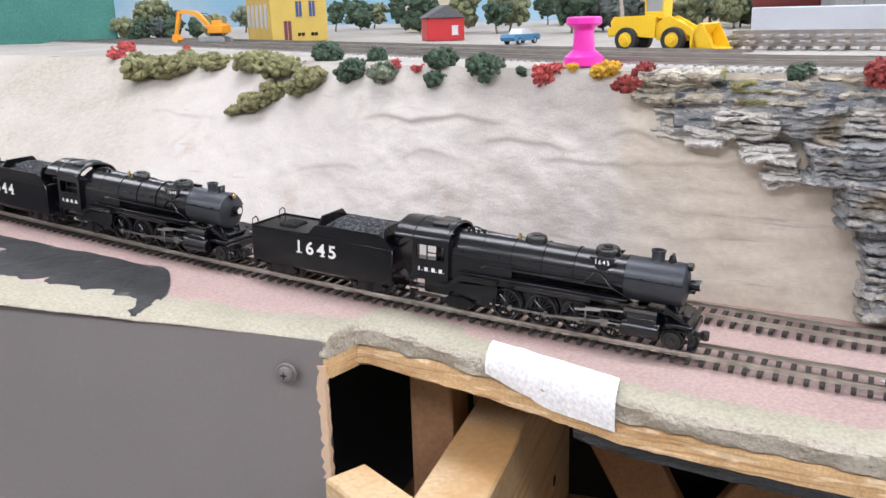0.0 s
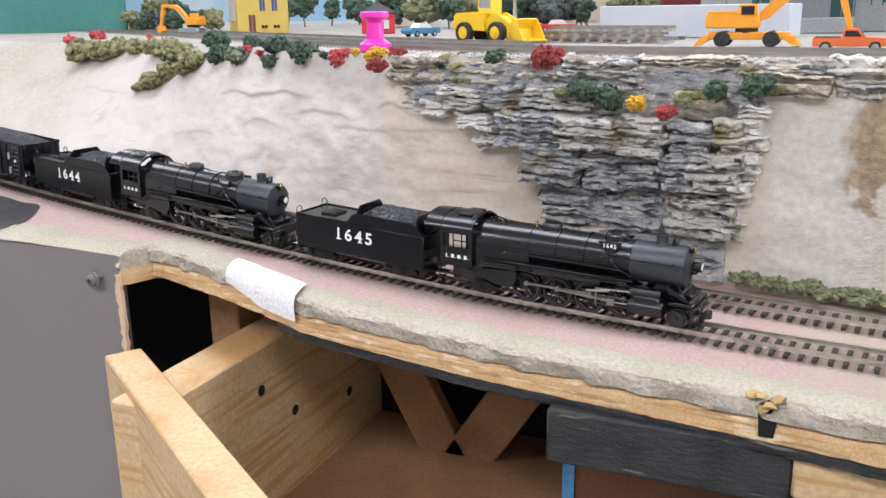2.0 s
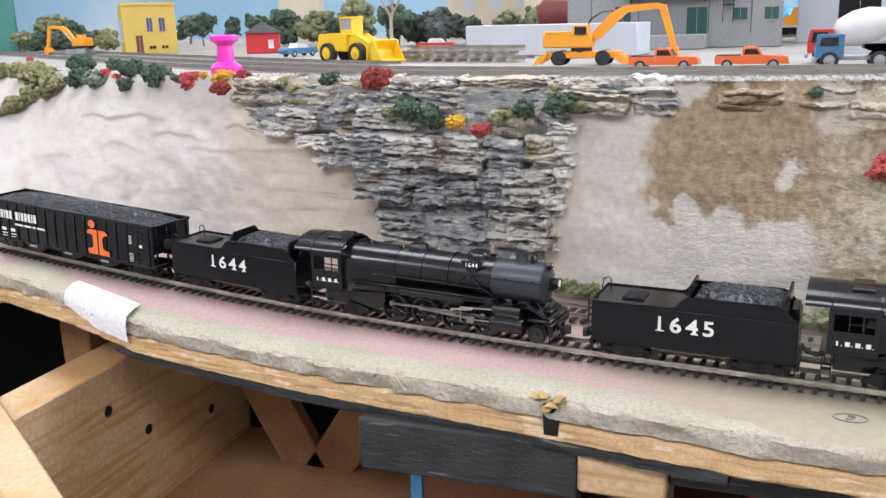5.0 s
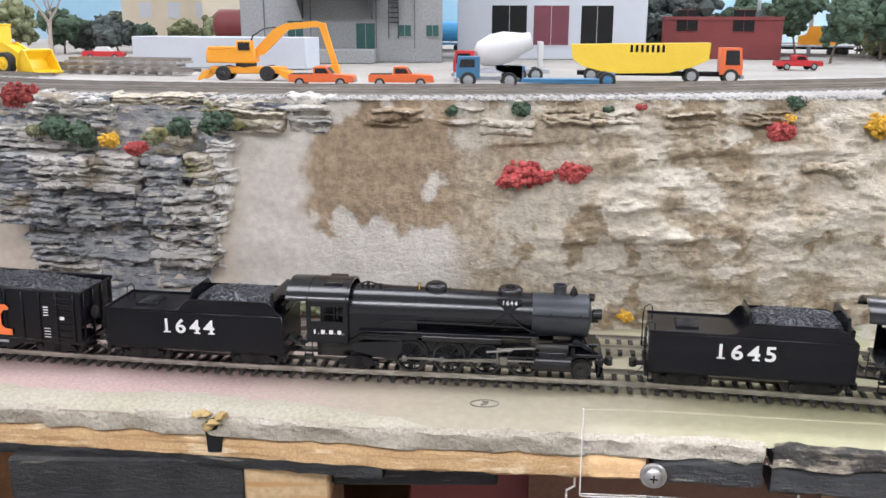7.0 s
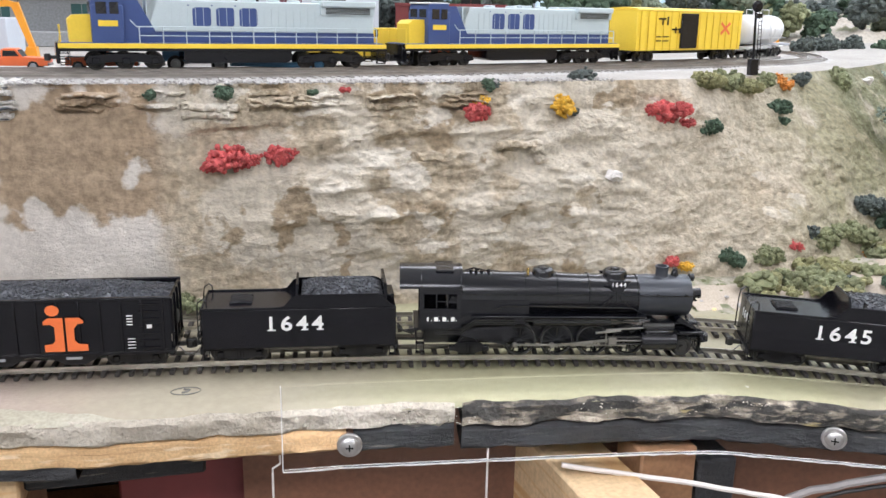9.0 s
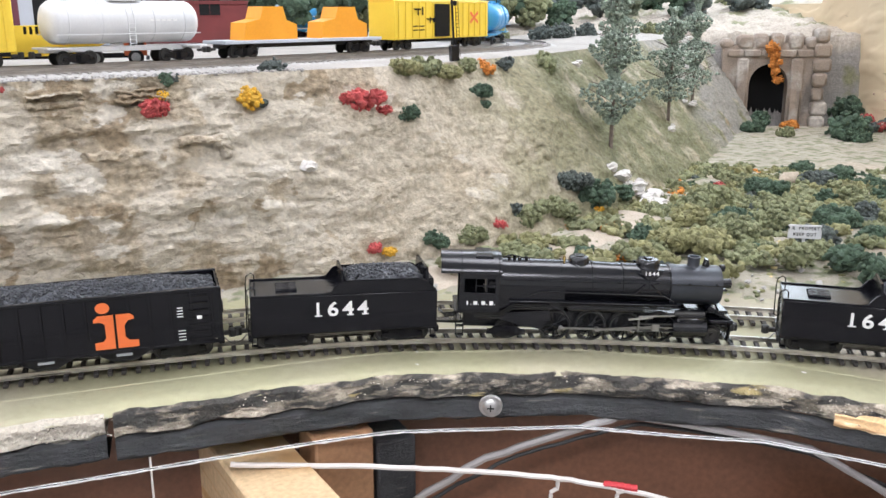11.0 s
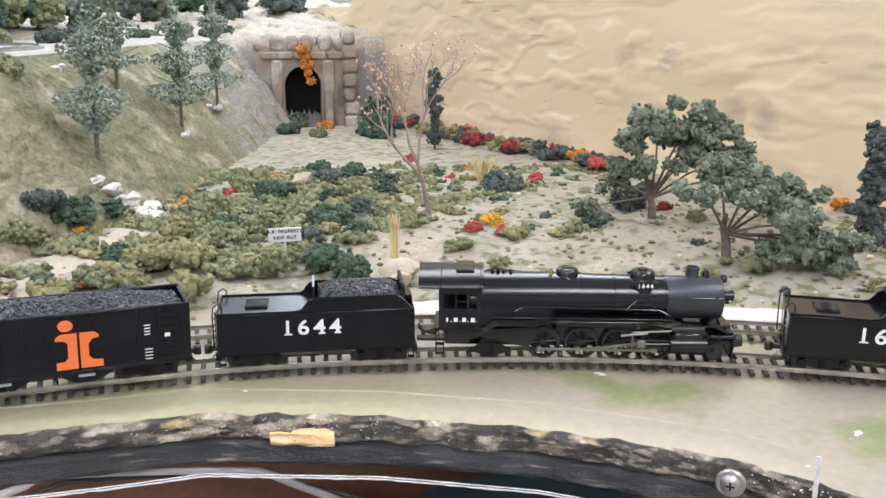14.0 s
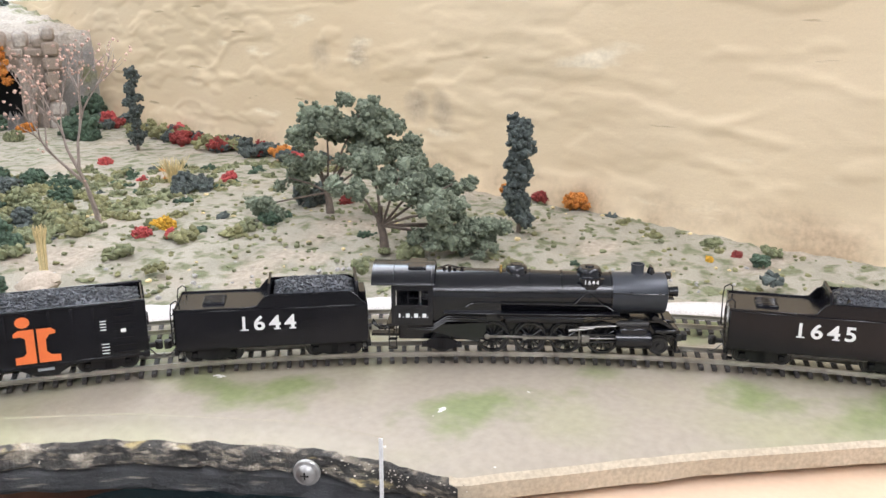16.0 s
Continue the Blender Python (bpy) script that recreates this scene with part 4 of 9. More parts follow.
torn = [(-0.0035 + torn_rng.uniform(-0.002, 0.001), -0.07 + 0.0035 * k) for k in range(21)] + [(0.0015 + torn_rng.uniform(-0.001, 0.001), 0.0 - 0.0035 * k) for k in range(21)]
part("torn_edge", Mesh().prism(torn, -0.002, 0.0).prism([(x * 0.6, z) for x, z in torn], -0.003, -0.002), PALEPLY, fascia, "torn ochre end of the fascia").matrix_basis = pose(-0.5715, 0.3915, -0.006)


# ---- rolling stock, in millimetres round the middle of each car at the rail's top; x ahead, y to its left ----
def mm(name, mesh, mat, parent, label="", smooth=38):
    mesh.v = [(x * 0.001, y * 0.001, z * 0.001) for x, y, z in mesh.v]
    return part(name, mesh, mat, parent, label, smooth)


def wheelset(parent, x, r, mat=DULL_STEEL, name="wheel"):
    for y in (-1, 1):
        w = Mesh().lathe((x, y * 7.0, r), (0, y, 0), [(0, r * 0.3), (0, r + 0.9), (0.7, r + 0.9), (0.8, r), (2.6, r * 0.97), (2.6, r * 0.82), (1.9, r * 0.75), (1.9, r * 0.35), (2.9, r * 0.3), (2.9, 0.01)], 24)
        mm(name, w, mat, parent)


def side_frame(parent, x, base, r, y, label=""):
    """A truck's side frame with its journal boxes, springs and bolster."""
    m = Mesh()
    s = 1 if y > 0 else -1
    h = base / 2
    m.prism([(-h - 2, r - 1), (-h + 2, r + 2.2), (-3.2, r + 3.4), (3.2, r + 3.4), (h - 2, r + 2.2), (h + 2, r - 1), (h + 2, r - 2), (h - 1.5, r - 2), (3.2, r - 3.6), (-3.2, r - 3.6), (-h + 1.5, r - 2), (-h - 2, r - 2)], y - 0.5, y + 0.5)
    m.v = [(a + x, b, c) for a, b, c in m.v]
    for dx in (-h, h):
        m.box(x + dx - 1.6, x + dx + 1.6, y - 0.9 + s * 0.5, y + 0.9 + s * 0.5, r - 1.8, r + 1.4, 0.4)
    for dx in (-1.5, 0, 1.5):
        m.rod((x + dx, y + s * 0.7, r - 3), (x + dx, y + s * 0.7, r + 2.4), 0.55, 6)
    mm("side_frame", m, BLACK_SATIN, parent, label)


def truck(parent, x, base, r, y=10.5):
    for dx in (-base / 2, base / 2):
        wheelset(parent, x + dx, r)
    for s in (-1, 1):
        side_frame(parent, x, base, r, s * y)
    mm("bolster", Mesh().box(x - 2, x + 2, -10, 10, r - 1, r + 2.5, 0.3), BLACK_SATIN, parent)


def coupler(parent, x, s, hose=True):
    m = Mesh().box(min(x, x + s * 6), max(x, x + s * 6), -1.2, 1.2, 6.6, 9, 0.3)
    m.lathe((x + s * 7, 0, 5.4), (0, 0, 1), [(0, 1.2), (0.3, 2.2), (4.6, 2.2), (5, 1.4)], 12)
    m.box(x + s * 7.5 - 1.2, x + s * 7.5 + 1.2, -3.0, -0.6, 5.8, 9.8, 0.4)
    mm("coupler", m, DULL_STEEL, parent, "blackened knuckle coupler")
    if hose:
        pts = [(x, -3.4, 8), (x + s * 2.5, -3.8, 6.6), (x + s * 5, -4, 3.6), (x + s * 7.5, -3.4, 2.4), (x + s * 9.5, -3, 3.4)]
        mm("air_hose", Mesh().tube(pts, 0.5, 6), STEEL, parent, "curved air hose")


def coal_heap(parent, x0, x1, y0, y1, z, crown, seed, n, size=1.0):
    """A mound with lumps lying on it."""
    rng = random.Random(seed)

    def h(x, y):
        u, v = (x - x0) / (x1 - x0) * 2 - 1, (y - y0) / (y1 - y0) * 2 - 1
        return z + crown * max(0, 1 - u ** 6) * max(0, 1 - abs(v) ** 2.4) + 0.7 * fbm(x * 0.12, y * 0.2, seed)
    m = Mesh().grid([[(x0 + (x1 - x0) * i / 30, y0 + (y1 - y0) * j / 10, h(x0 + (x1 - x0) * i / 30, y0 + (y1 - y0) * j / 10) - 0.3) for j in range(11)] for i in range(31)])
    for _ in range(n):
        x, y = rng.uniform(x0, x1), rng.uniform(y0, y1)
        m.blob((x, y, h(x, y)), size * rng.uniform(0.45, 1.05), rng, rng.uniform(0.6, 1))
    return tagged(mm("coal", m, COAL, parent, "heaped black coal lumps", None), kind="stuff")


def grab_rail(parent, pts, r=0.3, mat=None, name="handrail"):
    return mm(name, Mesh().tube(pts, r, 6), mat or BLACK, parent)


def steam_tender(number):
    t = thing("tender", Matrix.Identity(4), "black model steam tender with white number and heaped coal", "tender", "steam engine tenders")
    mm("tank_body", Mesh().box(-52, 52, -17, 17, 9.5, 32, 0.7), BLACK_SATIN, t)
    mm("frame", Mesh().box(-53, 53, -12, 12, 6.8, 9.6, 0.4).box(-53.5, -51, -15, 15, 6, 10, 0.4).box(51, 53.5, -15, 15, 6, 10, 0.4), BLACK_SATIN, t)
    # bunker sides with their swept ends
    side = [(-14, 32), (-8, 33), (-4, 37.8), (-1, 39), (42, 39), (44.5, 38), (49, 33.2), (51, 32)]
    for y in (-16.4, 16.4):
        mm("bunker_side", Mesh().prism(side, y - 0.5, y + 0.5), BLACK_SATIN, t)
        mm("bunker_rim", Mesh().tube([(x, y, z + 0.1) for x, z in side], 0.45, 6), BLACK_SATIN, t)
    mm("bunker_rear", Mesh().prism([(-16, 32), (16, 32), (16, 38.5), (11, 44), (-11, 44), (-16, 38.5)], -2, -0.8, 0), BLACK_SATIN, t)
    mm("bunker_front", Mesh().prism([(-16, 32), (16, 32), (16, 40), (14, 44.5), (-14, 44.5), (-16, 40)], 45.5, 47, 0), BLACK_SATIN, t)
    mm("bunker_slope", Mesh().add([(-1, -16, 32.3), (-1, 16, 32.3), (8, 14, 41), (8, -14, 41)], [(0, 1, 2, 3)]), BLACK_SATIN, t)
    coal_heap(t, 1, 45, -14.5, 14.5, 37.6, 5.2, number, 900, 0.85)
    rng = random.Random(number)
    hatch = mm("water_hatch", Mesh().box(-38, -26, -7.4, 7.4, 31.8, 33.0, 0.3), BLACK_SATIN, t, "ribbed black hatch cover")
    for k in range(7):
        mm("hatch_rib", Mesh().box(-37.6, -26.4, -6.9 + k * 2, -5.9 + k * 2, 32.9, 33.5, 0.2), BLACK_SATIN, hatch)
    for y in (-16.6, 16.6):
        mm("deck_rim", Mesh().box(-52, -12, y - 0.4, y + 0.4, 31.6, 32.9, 0.2), BLACK_SATIN, t)
    mm("rear_rim", Mesh().box(-52.2, -51.4, -17, 17, 31.6, 32.9, 0.2), BLACK_SATIN, t)
    rivet = Mesh()
    for y in (-17.05, 17.05):
        for z in (11.5, 30.4):
            for k in range(50):
                rivet.box(-50 + k * 2.04 - 0.17, -50 + k * 2.04 + 0.17, y - 0.15, y + 0.15, z - 0.17, z + 0.17)
        for x in (-48.5, -14, 20, 48.5):
            for k in range(10):
                rivet.box(x - 0.17, x + 0.17, y - 0.15, y + 0.15, 12.5 + k * 1.8, 12.84 + k * 1.8)
    tagged(mm("rivets", rivet, BLACK_SATIN, t, "", None), kind="stuff")
    for y in (-14, 14):
        grab_rail(t, [(-52.2, y, 12), (-54, y, 13), (-54.2, y, 31), (-53.6, y, 35.5), (-51, y, 37.3), (-49.4, y, 36), (-49.2, y, 32.5)], 0.4)
    ladder = Mesh()
    for k in range(6):
        ladder.rod((-53.2, -15.4, 12.5 + k * 3.4), (-53.2, -10.4, 12.5 + k * 3.4), 0.3, 6)
    ladder.rod((-53.2, -10.4, 11), (-53.2, -10.4, 32), 0.3, 6)
    mm("ladder", ladder, BLACK_SATIN, t)
    mm("deck_box", Mesh().box(47.5, 51.5, -9, 9, 32, 36.5, 0.5), BLACK_SATIN, t)
    for x in (-33, 33):
        truck(t, x, 20.5, 4.8, 11)
    mm("pipe", Mesh().tube([(-20, -13.4, 8.2), (20, -13.4, 8.2)], 0.5, 6), STEEL, t, "bright train pipe under the frame")
    for x in (-50, 50):
        mm("step", Mesh().box(x - 1.6, x + 1.6, -16, -13, 3.2, 3.8).rod((x - 1.4, -15, 3.4), (x - 1.4, -15, 9), 0.3, 6).rod((x + 1.4, -15, 3.4), (x + 1.4, -15, 9), 0.3, 6), BLACK_SATIN, t)
    side_m = Matrix.Translation((-0.003, -0.0172, 0.0232)) @ Euler((radians(90), 0, 0)).to_matrix().to_4x4()
    road_number(number, 0.0112, WHITE_INK, t, side_m, "white slab-serif road number")
    side_m = Matrix.Translation((0.003, 0.0172, 0.0232)) @ Euler((radians(90), 0, radians(180))).to_matrix().to_4x4()
    road_number(number, 0.0112, WHITE_INK, t, side_m, "white slab-serif road number")
    rear_m = Matrix.Translation((-0.0522, 0, 0.024)) @ Euler((radians(90), 0, radians(-90))).to_matrix().to_4x4()
    letters("number_lettering", str(number), 0.007, WHITE_INK, t, rear_m, "small white road number")
    coupler(t, -52, -1)
    return t


WHEEL_R = 9.1
CRANK = 3.6
DRIVERS = (-18.0, 3.0, 23.5, 44.0)


def driver(parent, x):
    """A spoked driving wheel pair on its axle, with crank and counterweight, round its own centre."""
    m = Mesh()
    for s, turn in ((-1, 0), (1, 90)):
        y = s * 7.0
        m.lathe((0, y, 0), (0, s, 0), [(0, WHEEL_R - 1.4), (0, WHEEL_R + 0.7), (0.6, WHEEL_R + 0.7), (0.7, WHEEL_R), (2.6, WHEEL_R - 0.2), (2.6, WHEEL_R - 1.4), (0, WHEEL_R - 1.4)], 40, False)
        m.lathe((0, y, 0), (0, s, 0), [(0, 1.6), (2.9, 1.6), (3.1, 1.2), (3.1, 0.1)], 16)
        for k in range(14):
            a = 2 * math.pi * k / 14
            m.rod((1.3 * math.cos(a), y + s * 1.4, 1.3 * math.sin(a)), ((WHEEL_R - 1.2) * math.cos(a), y + s * 1.5, (WHEEL_R - 1.2) * math.sin(a)), 0.42, 6)
        c = radians(turn)
        m.lathe((CRANK * math.cos(c), y + s * 1.5, CRANK * math.sin(c)), (0, s, 0), [(0, 1.5), (1.8, 1.5), (2.0, 1.2)], 14)
        pts = [((WHEEL_R - 1.3) * math.cos(c + math.pi + a), (WHEEL_R - 1.3) * math.sin(c + math.pi + a)) for a in np.linspace(-0.75, 0.75, 9)]
        m.prism(pts, y + s * 0.8, y + s * 2.3)
    m.rod((0, -8, 0), (0, 8, 0), 1.5, 10)
    ob = mm("driving_wheel", m, BLACK, parent, "black spoked driving wheel")
    tyre = Mesh()
    for s in (-1, 1):
        tyre.lathe((0, s * 7.9, 0), (0, s, 0), [(0, WHEEL_R + 0.02), (1.75, WHEEL_R - 0.13), (1.78, WHEEL_R - 0.7), (1.7, WHEEL_R - 0.72)], 40, False)
    mm("wheel_rim", tyre, DULL_STEEL, ob, "worn dark steel wheel rim")
    ob.matrix_basis = pose(x * 0.001, 0, WHEEL_R * 0.001)
    return ob


def steam_engine(number):
    e = thing("steam_engine", Matrix.Identity(4), "black model steam locomotive with four coupled axles and white cab lettering", "locomotive", "steam engines")
    cz, br = 33.5, 11.6
    mm("boiler", Mesh().lathe((-53, 0, cz), (1, 0, 0), [(0, br + 1.6), (20, br + 1.6), (46, br + 1.3), (70, br + 0.5), (101, br)], 40), BLACK, e)
    mm("smokebox", Mesh().lathe((48, 0, cz), (1, 0, 0), [(0, br + 0.25), (29.5, br + 0.25), (30.6, br - 0.4), (31.2, br - 2.2), (31.8, br - 4.5), (32.6, br - 8), (32.8, 0.2)], 40), SMOKEBOX, e, "dark graphite-grey smokebox")
    for k, x in enumerate((-34, -16, 2, 20, 35, 47.5)):
        mm("boiler_band", Mesh().lathe((x, 0, cz), (1, 0, 0), [(0, br + (1.75, 1.75, 1.5, 1.15, 0.75, 0.5)[k]), (0.8, br + (1.75, 1.75, 1.5, 1.15, 0.75, 0.5)[k])], 40), BLACK, e)
    mm("firebox", Mesh().prism([(-13.2, 20), (13.2, 20), (13.4, 34), (-13.4, 34)], -52, -14, 0), BLACK, e)
    # cab with side windows cut as openings between its panels
    for y in (-15.6, 15.6):
        s = 1 if y > 0 else -1
        cab = Mesh().box(-75, -52, y - 0.5, y + 0.5, 18, 29.6, 0.1).box(-75, -72.5, y - 0.5, y + 0.5, 29.6, 43).box(-54.5, -52, y - 0.5, y + 0.5, 29.6, 43).box(-72.5, -54.5, y - 0.5, y + 0.5, 38.2, 43)
        mm("cab_side", cab, BLACK, e)
        frame_m = Mesh().box(-66, -65.4, y - 0.3, y + 0.3, 29.6, 38.2).box(-59.8, -59.2, y - 0.3, y + 0.3, 29.6, 38.2).box(-65.4, -54.5, y - 0.3, y + 0.3, 33.6, 34.2)
        mm("window_frame", frame_m, BLACK, e)
        mm("arm_rest", Mesh().box(-73, -56, y - 0.2 + s * 0.7, y + 0.2 + s * 0.7, 29.2, 30.0, 0.1), BLACK, e)
        rivets = Mesh()
        for k in range(20):
            rivets.box(-74.4 + k * 1.15, -74.1 + k * 1.15, y - 0.15 + s * 0.55, y + 0.15 + s * 0.55, 19, 19.3).box(-74.4 + k * 1.15, -74.1 + k * 1.15, y - 0.15 + s * 0.55, y + 0.15 + s * 0.55, 28.4, 28.7)
        tagged(mm("rivets", rivets, BLACK, e, "", None), kind="stuff")
    mm("cab_front", Mesh().prism([(-15.6, 18), (15.6, 18), (15.6, 43), (-15.6, 43)], -53, -52, 0), BLACK, e)
    mm("backhead", Mesh().lathe((-60, 0, 31), (1, 0, 0), [(0, 8), (1.5, 10.5), (8, 11)], 24), GLASS_DARK, e, "dark boiler backhead inside the cab")
    roof = [(-17.6, 41.6), (-17.2, 43.4), (-14, 46.6), (-8, 49.4), (0, 50.6), (8, 49.4), (14, 46.6), (17.2, 43.4), (17.6, 41.6), (16.6, 41.6), (16.2, 42.8), (13.2, 45.6), (7.6, 48.4), (0, 49.6), (-7.6, 48.4), (-13.2, 45.6), (-16.2, 42.8), (-16.6, 41.6)]
    roof_m = Mesh()
    n = len(roof) // 2
    rows = [[(x, *p) for p in roof[:n]] for x in (-86, -51)]
    rows2 = [[(x, *p) for p in roof[n:]][::-1] for x in (-51, -86)]
    roof_m.grid(rows + rows2 + [rows[0]])
    mm("cab_roof", roof_m, BLACK, e, "arched black cab roof")
    mm("roof_hatch", Mesh().box(-66, -56, -9.5, -2, 48.6, 50.2, 0.4).box(-66, -56, 2, 9.5, 48.6, 50.2, 0.4), BLACK, e)
    for x in (-74, -52.5):
        mm("roof_seam", Mesh().tube([(x, p[0], p[1] + 0.1) for p in roof[:n]], 0.3, 5), BLACK, e)
    mm("cab_floor", Mesh().box(-78, -52, -15, 15, 17, 18.4, 0.2), BLACK, e)
    # domes, stack and top fittings
    mm("sand_dome", Mesh().lathe((-5, 0, 43.5), (0, 0, 1), [(0, 7.4), (1.2, 6.6), (2.6, 6.2), (4.6, 6.0), (5.6, 5.2), (6.0, 3.6), (6.1, 0.2)], 28).lathe((-5, 0, 49.2), (0, 0, 1), [(0, 3.4), (0.8, 3.2), (1.0, 0.1)], 16), BLACK, e)
    mm("steam_dome", Mesh().lathe((36, 0, 42.2), (0, 0, 1), [(0, 8.4), (1.5, 7.2), (3.6, 6.9), (5.4, 6.6), (6.4, 5.6), (6.8, 0.2)], 28).lathe((36, 0, 48.4), (0, 0, 1), [(0, 2.6), (1.2, 2.4), (1.4, 0.1)], 16), BLACK, e)
    for s in (-1, 1):
        mm("dome_skirt", Mesh().prism([(29, 44.6), (43, 44.6), (38.5, 38.4), (33.5, 38.4)], s * 9.2, s * 11.2), BLACK, e)
        dm = Matrix.Translation((0.036, s * 0.01135, 0.0425)) @ Euler((radians(90), 0, 0 if s < 0 else radians(180))).to_matrix().to_4x4()
        letters("number_lettering", str(number), 0.0034, WHITE_INK, e, dm, "tiny white number")
    mm("smokestack", Mesh().lathe((63, 0, 43.5), (0, 0, 1), [(0, 4.9), (1.2, 3.9), (2.4, 3.5), (6.2, 3.5), (6.3, 3.9), (7.2, 3.9), (7.2, 3.0), (5.5, 2.8), (5.5, 0.1)], 24), SMOKEBOX, e)
    mm("bell", Mesh().lathe((70.5, 0, 44.5), (0, 0, 1), [(0, 0.7), (0.6, 2.3), (1.6, 2.1), (3.6, 1.6), (4.6, 0.9), (4.8, 0.1)], 18).box(69.9, 71.1, -2.9, -2.5, 44, 49).box(69.9, 71.1, 2.5, 2.9, 44, 49).box(69.9, 71.1, -2.9, 2.9, 48.8, 49.4), BLACK, e)
    mm("number_lamp", Mesh().lathe((78.5, 0, 44), (1, 0, 0), [(0, 1.6), (0.4, 2.2), (3, 2.2), (3.2, 1.8)], 18).box(77, 80, -0.8, 0.8, 40.5, 43), BLACK, e)
    mm("lamp_cap", Mesh().lathe((81.7, 0, 44), (1, 0, 0), [(0, 1.7), (0.4, 1.2), (0.6, 0.1)], 16), BRASS, e, "bright brass cap")
    mm("headlight", Mesh().lathe((80.5, 0, 34.5), (1, 0, 0), [(0, 1.4), (0.6, 2.6), (5.2, 3.0), (5.6, 3.0), (5.6, 2.5)], 22).box(80, 84, -3, 3, 30.4, 31.4, 0.2), BLACK, e)
    mm("headlight_lens", Mesh().lathe((85.7, 0, 34.5), (1, 0, 0), [(0, 2.5), (0.4, 2.2), (0.7, 0.1)], 20), LENS, e, "clear round lens")
    mm("whistle", Mesh().rod((-14, -2.5, 45), (-14, -2.5, 49.6), 0.8, 10).lathe((-14, -2.5, 46), (0, 0, 1), [(0, 0.9), (2.6, 0.9), (3.0, 0.2)], 10), BRASS, e, "bright brass whistle")
    top = Mesh()
    for x, h in ((-46, 2.6), (-43, 3.4), (-40, 2.2), (-36, 2.8)):
        top.rod((x, -1.5, 44.5), (x, -1.5, 45.5 + h), 0.9, 8)
    top.tube([(-50, 3, 46), (-44, 4, 47.6), (-38, 3, 46.4), (-30, 3, 46)], 0.5, 6)
    mm("safety_valves", top, BLACK, e)
    # handrails and pipes along both sides
    for s in (-1, 1):
        y = s * (br + 2.4)
        grab_rail(e, [(-50, y, 37.6), (-10, y, 37.4), (40, y - s * 0.9, 37), (76, y - s * 1.2, 36.5), (79, y - s * 3, 36)], 0.32)
        for x in (-44, -22, -2, 18, 40, 58, 74):
            mm("rail_post", Mesh().rod((x, y, 37.4), (x, y - s * 2, 37), 0.5, 6).lathe((x, y, 36.9), (0, 0, 1), [(0, 0.5), (0.5, 0.7), (1, 0.5)], 8), BLACK, e)
        mm("running_board", Mesh().box(-46, 52, min(s * 10, s * 16), max(s * 10, s * 16), 24.6, 25.4, 0.2), BLACK, e)
        for k, z in enumerate((21.6, 22.8, 24.0)):
            yy = s * (15.4 - 0.2 * k)
            mm("pipe", Mesh().tube([(-66, yy, z - 6.5), (-52, yy, z - 6.5), (-44, yy, z - 1), (-22, yy, z - 1)], 0.42, 6), BLACK, e)
        for z in (22.4, 23.8):
            mm("pipe", Mesh().tube([(-16, s * 14.6, z), (48, s * 14.6, z)], 0.42, 6), BLACK, e)
        mm("pipe", Mesh().tube([(-34, s * 13.8, 28), (-30, s * 13.9, 30.4), (-26, s * 13.9, 31), (44, s * 12.8, 29.5), (50, s * 12.6, 26)], 0.45, 6), BLACK, e)
        mm("pipe", Mesh().tube([(33, s * 12.2, 36.5), (26, s * 13.2, 29.4)], 0.4, 6).tube([(36, s * 12.2, 36.5), (43, s * 13, 29.4)], 0.4, 6), BLACK, e)
        mm("air_reservoir", Mesh().lathe((-12, s * 12.2, 21.5), (1, 0, 0), [(0, 0.4), (0.8, 2.6), (44, 2.6), (44.8, 0.4)], 18), BLACK, e)
        # ash pan and firebox apron
        mm("ash_pan", Mesh().prism([(-58, 17), (-22, 19.5), (-22, 14), (-27, 8), (-38, 10), (-54, 14)], min(s * 12.5, s * 14), max(s * 12.5, s * 14)), BLACK, e)
        mm("cylinder", Mesh().lathe((50, s * 13.2, 10.5), (1, 0, 0), [(0, 4.6), (0.5, 5.0), (19.5, 5.0), (20, 4.6), (20.4, 2)], 24).lathe((52, s * 13, 18.4), (1, 0, 0), [(0, 2.4), (0.4, 2.9), (16, 2.9), (16.4, 2.2)], 20).box(52, 68, min(s * 8, s * 16.4), max(s * 8, s * 16.4), 9, 18, 1.2), BLACK, e)
        mm("valve_cover", Mesh().lathe((50.5, s * 14.2, 19.6), (1, 0, 0), [(0, 1.6), (17.5, 1.6)], 14), DULL_STEEL, e, "bare metal valve chest")
        guides = Mesh().box(27, 50, min(s * 13, s * 14.4), max(s * 13, s * 14.4), 12.4, 13.1).box(27, 50, min(s * 13, s * 14.4), max(s * 13, s * 14.4), 8.2, 8.9)
        mm("crosshead_guides", guides, DULL_STEEL, e)
        mm("valve_rod", Mesh().rod((30, s * 14.6, 17.4), (51, s * 14.6, 18.6), 0.6, 8).rod((30, s * 14.6, 17.4), (30, s * 14.6, 8), 0.5, 6).rod((24, s * 14.6, 15.5), (38, s * 14.6, 17), 0.8, 8), STEEL, e)
        mm("cab_steps", Mesh().box(-77, -72, min(s * 13, s * 16), max(s * 13, s * 16), 3.5, 4.2).box(-77, -72, min(s * 13, s * 16), max(s * 13, s * 16), 9, 9.7).rod((-76.6, s * 15, 3.6), (-76.6, s * 15, 17), 0.35, 6).rod((-72.4, s * 15, 3.6), (-72.4, s * 15, 17), 0.35, 6), BLACK, e)
